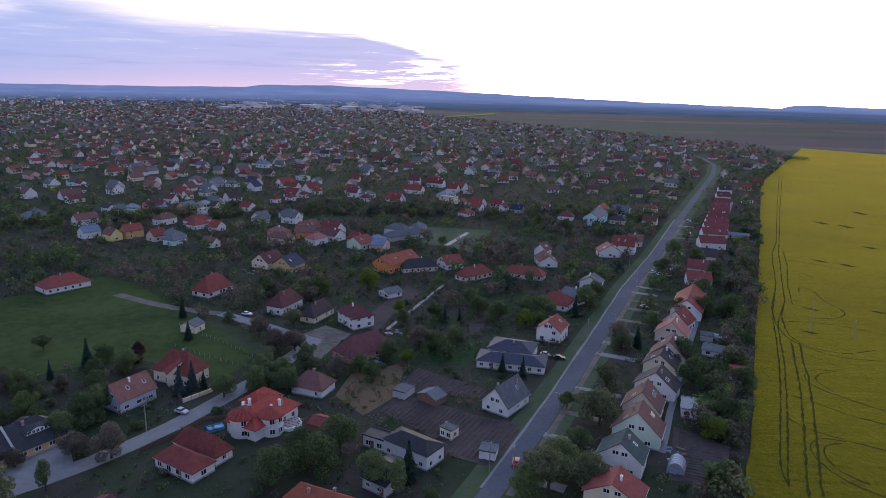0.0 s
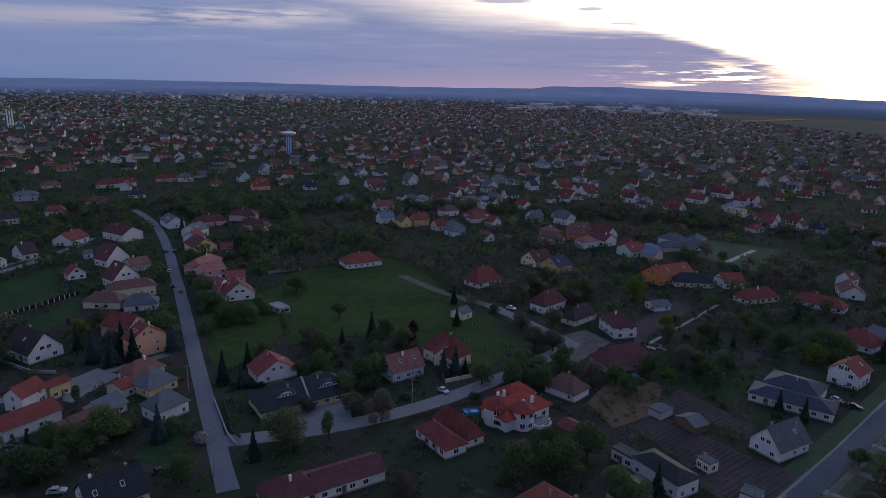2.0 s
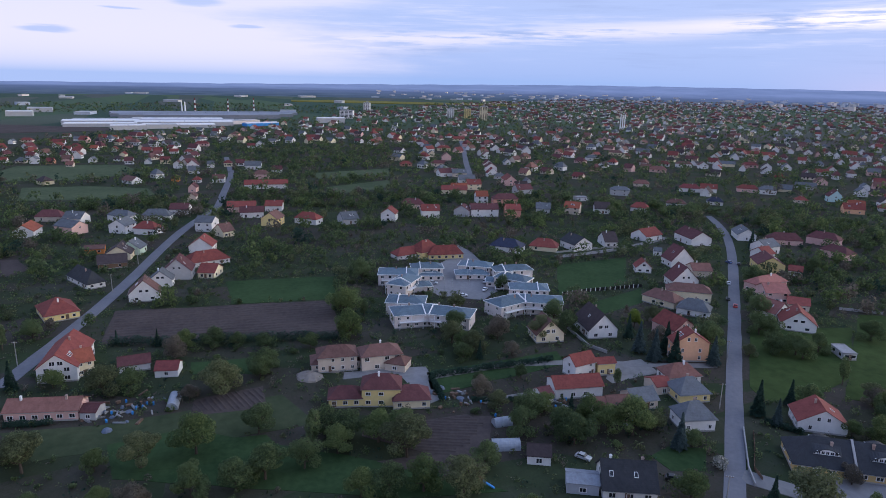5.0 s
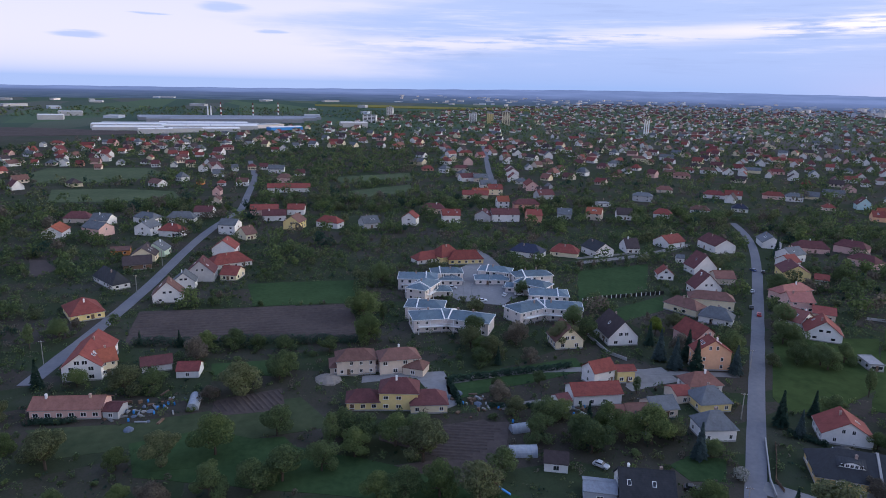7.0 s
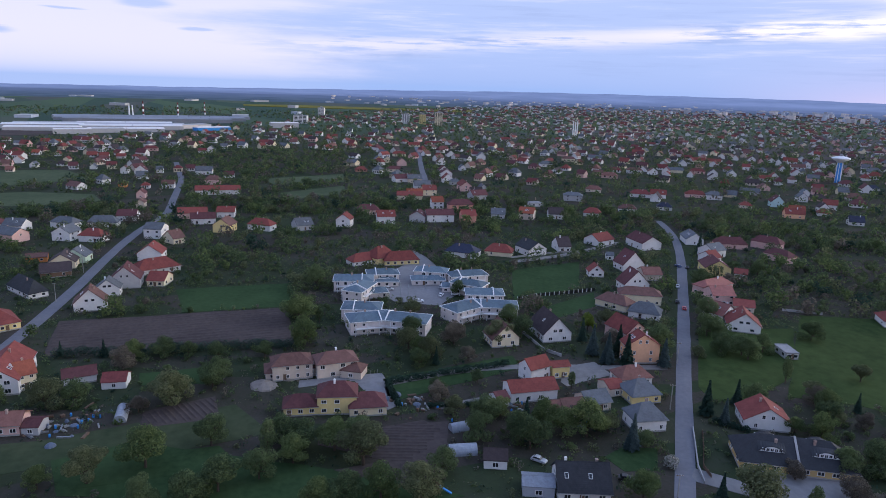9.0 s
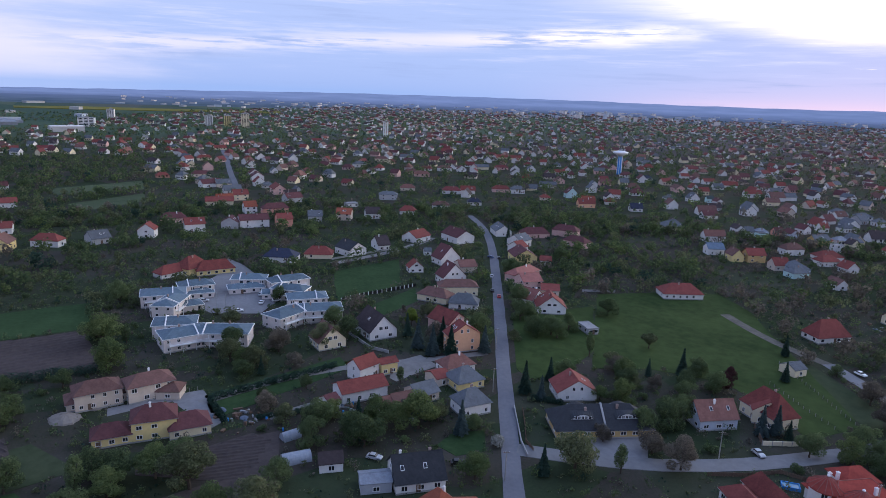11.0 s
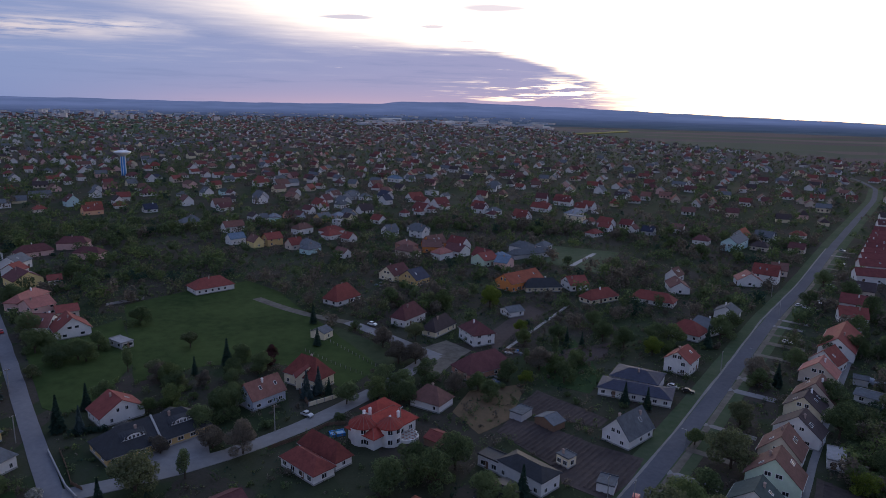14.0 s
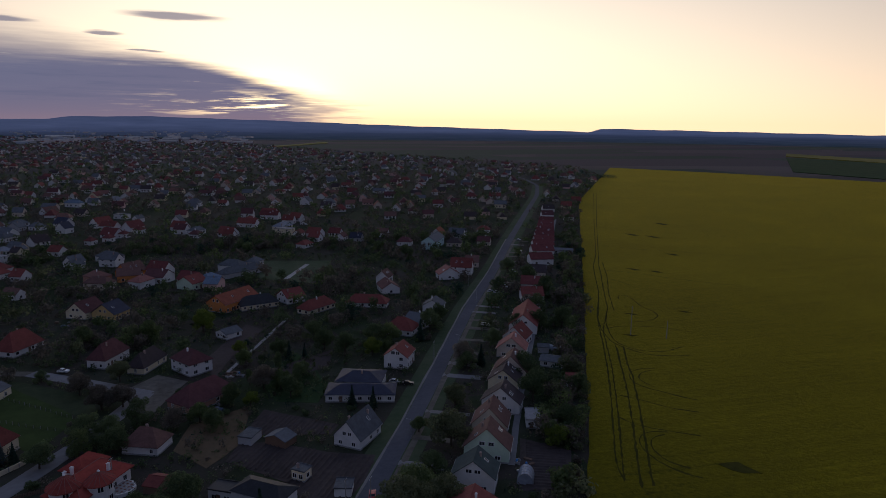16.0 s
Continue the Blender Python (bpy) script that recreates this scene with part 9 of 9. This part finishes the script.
# ---- poles and lamps ----
utility_pole(45.9, 196.6, 8.5)
utility_pole(10.8, 118.1, 8.5)
utility_pole(15.7, 117.6, 8.5)
utility_pole(-36.2, 136.8, 8.5)
utility_pole(-85.6, 85.2, 8.5)
utility_pole(-65.1, 130.4, 8.5)
utility_pole(-118.3, 111.0, 8.5)
utility_pole(-140.9, 132.3, 8.5)
utility_pole(-250.2, -41.7, 8.5)
utility_pole(-287.6, -37.3, 8.5)
utility_pole(-189.1, -56.2, 8.5)
utility_pole(83.1, 290.9, 8.5)
utility_pole(126.4, 397.0, 8.5)
utility_pole(121.5, 207.0, 14.0)
utility_pole(132.2, 200.7, 8.6)
street_lamp(56.6, 205.8, 6.5)
street_lamp(28.9, 145.1, 6.5)
street_lamp(-224.2, 74.5, 6.5)
street_lamp(-221.2, 76.6, 6.5)
street_lamp(-228.0, 85.9, 6.5)
street_lamp(-235.1, 87.5, 6.5)
street_lamp(79.0, 262.9, 6.5)


# ---- garden things ----
polytunnel(-116.2, 53.7, 78, 6.0, 3.2, 2.0)
polytunnel(-125.6, 56.8, 92, 4.2, 2.6, 1.8)
polytunnel(49.8, 121.3, 66, 4.2, 3.6, 2.6)
polytunnel(-155.6, -15.3, 176, 6.6, 2.8, 1.8)
polytunnel(89.0, 198.2, -47, 5.1, 2.5, 1.6)
pool(-50.4, 132.5, 35)
slide(-104.4, 43.3, 60)
clutter(-140.4, 50.8, 26, 5, 0)
clutter(-154.1, -29.0, 26, 6, 1)
clutter(-153.9, -33.0, 12, 3, 2)
clutter(-131.7, 73.6, 18, 3.5, 3)
clutter(-16.9, 195.8, 16, 3, 4)
clutter(-20.0, 172.9, 16, 3, 5)
clutter(-120.4, 86.9, 14, 3, 7)
clutter(50.9, 128.3, 8, 2, 8)
clutter(-156.6, -22.6, 14, 4, 9)
clutter(-81.0, 263.3, 6, 3, 10)
sand_mound(-162.2, 17.5, 5.5, 1.8)
sand_mound(-165.2, 24.1, 3.5, 1.2)


# ---- tracks through the crop ----
wheel_track([(328.5, 668.2), (233.4, 469.5), (176.5, 348.8), (160.9, 319.9), (150.9, 296.9), (138.6, 267.7), (130.3, 251.0), (122.3, 236.0), (113.8, 216.5), (107.1, 199.9), (99.0, 180.9), (91.9, 164.9), (85.6, 151.3), (79.9, 139.5), (75.0, 129.2), (71.4, 121.2), (70.8, 118.1), (70.2, 115.1)], 0.75)
wheel_track([(331.6, 668.5), (235.5, 469.6), (178.1, 348.9), (164.4, 320.3), (154.4, 297.3), (141.3, 268.0), (129.8, 241.5), (123.0, 229.5), (115.4, 216.7), (108.3, 199.9), (100.7, 181.0), (91.8, 161.4), (84.4, 145.3), (76.7, 129.3), (70.4, 116.1)], 0.75)
wheel_track([(169.8, 326.9), (157.7, 297.6), (141.6, 263.8), (130.9, 238.1)], 0.75)
wheel_track([(130.6, 251.0), (119.4, 229.2), (114.0, 215.4), (111.7, 205.3), (111.1, 197.7), (113.8, 193.1), (115.9, 187.3), (121.2, 184.6), (130.3, 183.1)], 0.75)
wheel_track([(129.8, 241.5), (119.7, 223.0), (115.5, 212.1), (112.5, 201.3), (113.3, 196.4), (116.1, 190.9), (123.0, 187.8), (134.2, 192.2)], 0.75)
wheel_track([(110.8, 197.7), (103.9, 181.3), (97.3, 165.3), (91.1, 151.6), (85.6, 139.8), (80.6, 129.5), (76.3, 120.4), (72.6, 112.4)], 0.95)
wheel_track([(113.0, 196.4), (106.3, 181.4), (102.6, 171.2), (98.4, 161.9), (93.9, 151.8), (88.3, 140.0), (83.4, 129.7), (79.1, 120.6), (75.4, 112.5)], 0.95)
wheel_track([(112.3, 174.5), (108.4, 176.2), (105.3, 176.4), (102.1, 173.1), (100.3, 169.1), (99.6, 164.7), (101.3, 161.4), (104.7, 158.2), (107.6, 153.3), (111.3, 150.4)], 0.75)
wheel_track([(110.2, 173.6), (106.0, 173.3), (103.1, 170.1), (102.0, 165.6), (104.3, 161.6)], 0.75)
wheel_track([(92.3, 134.5), (89.8, 136.1), (86.6, 136.2), (83.8, 134.0), (82.0, 130.8), (81.3, 127.2), (81.8, 123.7), (82.6, 118.7), (85.1, 115.3), (87.7, 113.2)], 0.75)
wheel_track([(90.8, 133.4), (87.6, 134.0), (84.7, 130.9), (83.5, 127.8), (83.5, 124.7), (84.3, 119.8), (87.5, 117.4)], 0.75)
wheel_track([(141.4, 253.5), (143.9, 260.0), (146.7, 261.9), (148.1, 255.6), (144.9, 241.4), (146.5, 232.7), (144.8, 226.9), (141.3, 223.5), (136.1, 221.3), (128.5, 221.9)], 0.75)
wheel_track([(116.6, 215.6), (120.8, 218.3), (127.7, 216.5), (134.8, 215.3), (141.5, 210.3), (145.5, 205.3)], 0.75)
wheel_track([(156.0, 289.4), (157.8, 283.9), (159.0, 276.6)], 0.75)
wheel_track([(84.5, 145.3), (85.5, 140.3), (90.2, 136.9), (94.7, 133.7), (99.1, 131.0)], 0.75)
wheel_track([(91.4, 158.0), (95.4, 154.4), (100.2, 147.7), (106.8, 143.2)], 0.75)
wheel_track([(343.9, 715.8), (364.6, 670.2), (408.3, 621.1), (458.2, 578.3)], 0.6)
wheel_track([(335.2, 697.0), (355.8, 653.7), (393.1, 597.5), (436.1, 549.4)], 0.6)
wheel_track([(321.6, 667.9), (342.1, 627.8), (368.7, 558.9), (400.2, 502.7)], 0.6)
wheel_track([(220.1, 450.6), (238.6, 431.4), (270.5, 404.5), (306.7, 380.3)], 0.6)
wheel_track([(186.4, 378.1), (203.3, 364.1), (232.3, 344.2), (265.0, 325.7)], 0.6)
wheel_track([(155.8, 312.4), (170.8, 302.5), (191.6, 280.2), (215.1, 260.4)], 0.6)
bare_patch([(94.7, 117.9), (99.8, 117.7), (100.3, 115.7), (101.8, 112.0), (97.8, 113.0), (96.0, 114.8)])
bare_patch([(132.5, 234.0), (135.3, 233.1), (137.4, 230.5), (134.8, 230.6)])
bare_patch([(156.4, 232.3), (159.1, 231.5), (161.1, 228.9), (158.5, 229.0)])
bare_patch([(119.2, 208.3), (121.8, 207.7), (123.9, 205.5), (121.5, 205.6)])
bare_patch([(229.5, 414.0), (233.8, 411.8), (236.0, 404.8), (231.4, 404.7)])
bare_patch([(239.3, 403.8), (243.5, 401.6), (245.6, 394.9), (241.0, 395.0)])
bare_patch([(218.6, 343.7), (222.4, 342.2), (224.4, 337.1), (220.6, 337.1)])
bare_patch([(175.2, 310.9), (178.6, 309.5), (181.1, 305.3), (177.6, 305.4)])
bare_patch([(184.3, 303.4), (187.8, 302.2), (189.9, 298.0), (186.5, 298.2)])
bare_patch([(277.5, 456.4), (281.9, 453.8), (283.3, 444.7), (278.2, 444.7)])


# ---- weeds and rough growth ----
def weeds():
    rng = np.random.default_rng(31)
    n = 22000
    az, d = np.radians(rng.uniform(-34, 112, n)), 62 + 260 * np.sqrt(rng.random(n))
    x, y = -np.sin(az) * d, np.cos(az) * d
    keep = free(x, y, 0.4)
    for line, w in ROADS:
        for (xa, ya), (xb, yb) in zip(line[:-1], line[1:]):
            dx, dy = xb - xa, yb - ya
            s = np.clip(((x - xa) * dx + (y - ya) * dy) / (dx * dx + dy * dy), 0, 1)
            keep &= np.hypot(x - xa - s * dx, y - ya - s * dy) > min(w, 4.2)
    x, y = x[keep], y[keep]
    idx = np.repeat(np.arange(len(x)), 5)
    N = len(idx)
    big = rng.uniform(0.25, 0.75, len(x))[idx]
    c = np.stack([x[idx] + rng.normal(0, 0.45, N), y[idx] + rng.normal(0, 0.45, N), big * rng.uniform(0.2, 0.8, N)], -1)
    up = rng.normal(size=(N, 3)) + (0, 0, 0.8)
    up /= np.linalg.norm(up, axis=1)[:, None]
    side = np.cross(up, rng.normal(size=(N, 3)))
    side /= np.linalg.norm(side, axis=1)[:, None] + 1e-9
    oth = np.cross(up, side)
    big = big[:, None] * 0.45
    v = np.stack([c + side * big, c + oth * big * 0.8, c - side * big, c - oth * big * 0.8], 1).reshape(-1, 3)
    f = np.arange(4 * N).reshape(-1, 4)
    slots = rng.choice(4, len(x), p=[0.45, 0.25, 0.2, 0.1])[idx]
    me = mesh("weeds", v.tolist(), f.tolist(), [LEAF, LEAF_OLIVE, LEAF_DARK, LEAF_BROWN], slots.tolist())
    tagged(new("weeds", me), "rough tufts of weeds and low growth in the gardens", "weeds", kind="stuff")


weeds()


# ---- from the plan to metres ----
def spread_plan():
    """Bring every place from units of the plan to metres; things keep the size that they were built in."""
    for ob in scene.objects:
        if ob.parent or ob.type in ("CAMERA", "LIGHT"):
            continue
        if ob.matrix_basis.translation.length > 0:
            ob.matrix_basis.translation = ob.matrix_basis.translation * PLAN
        elif ob.type == "MESH":
            ob.data.transform(Matrix.Scale(PLAN, 4))


spread_plan()
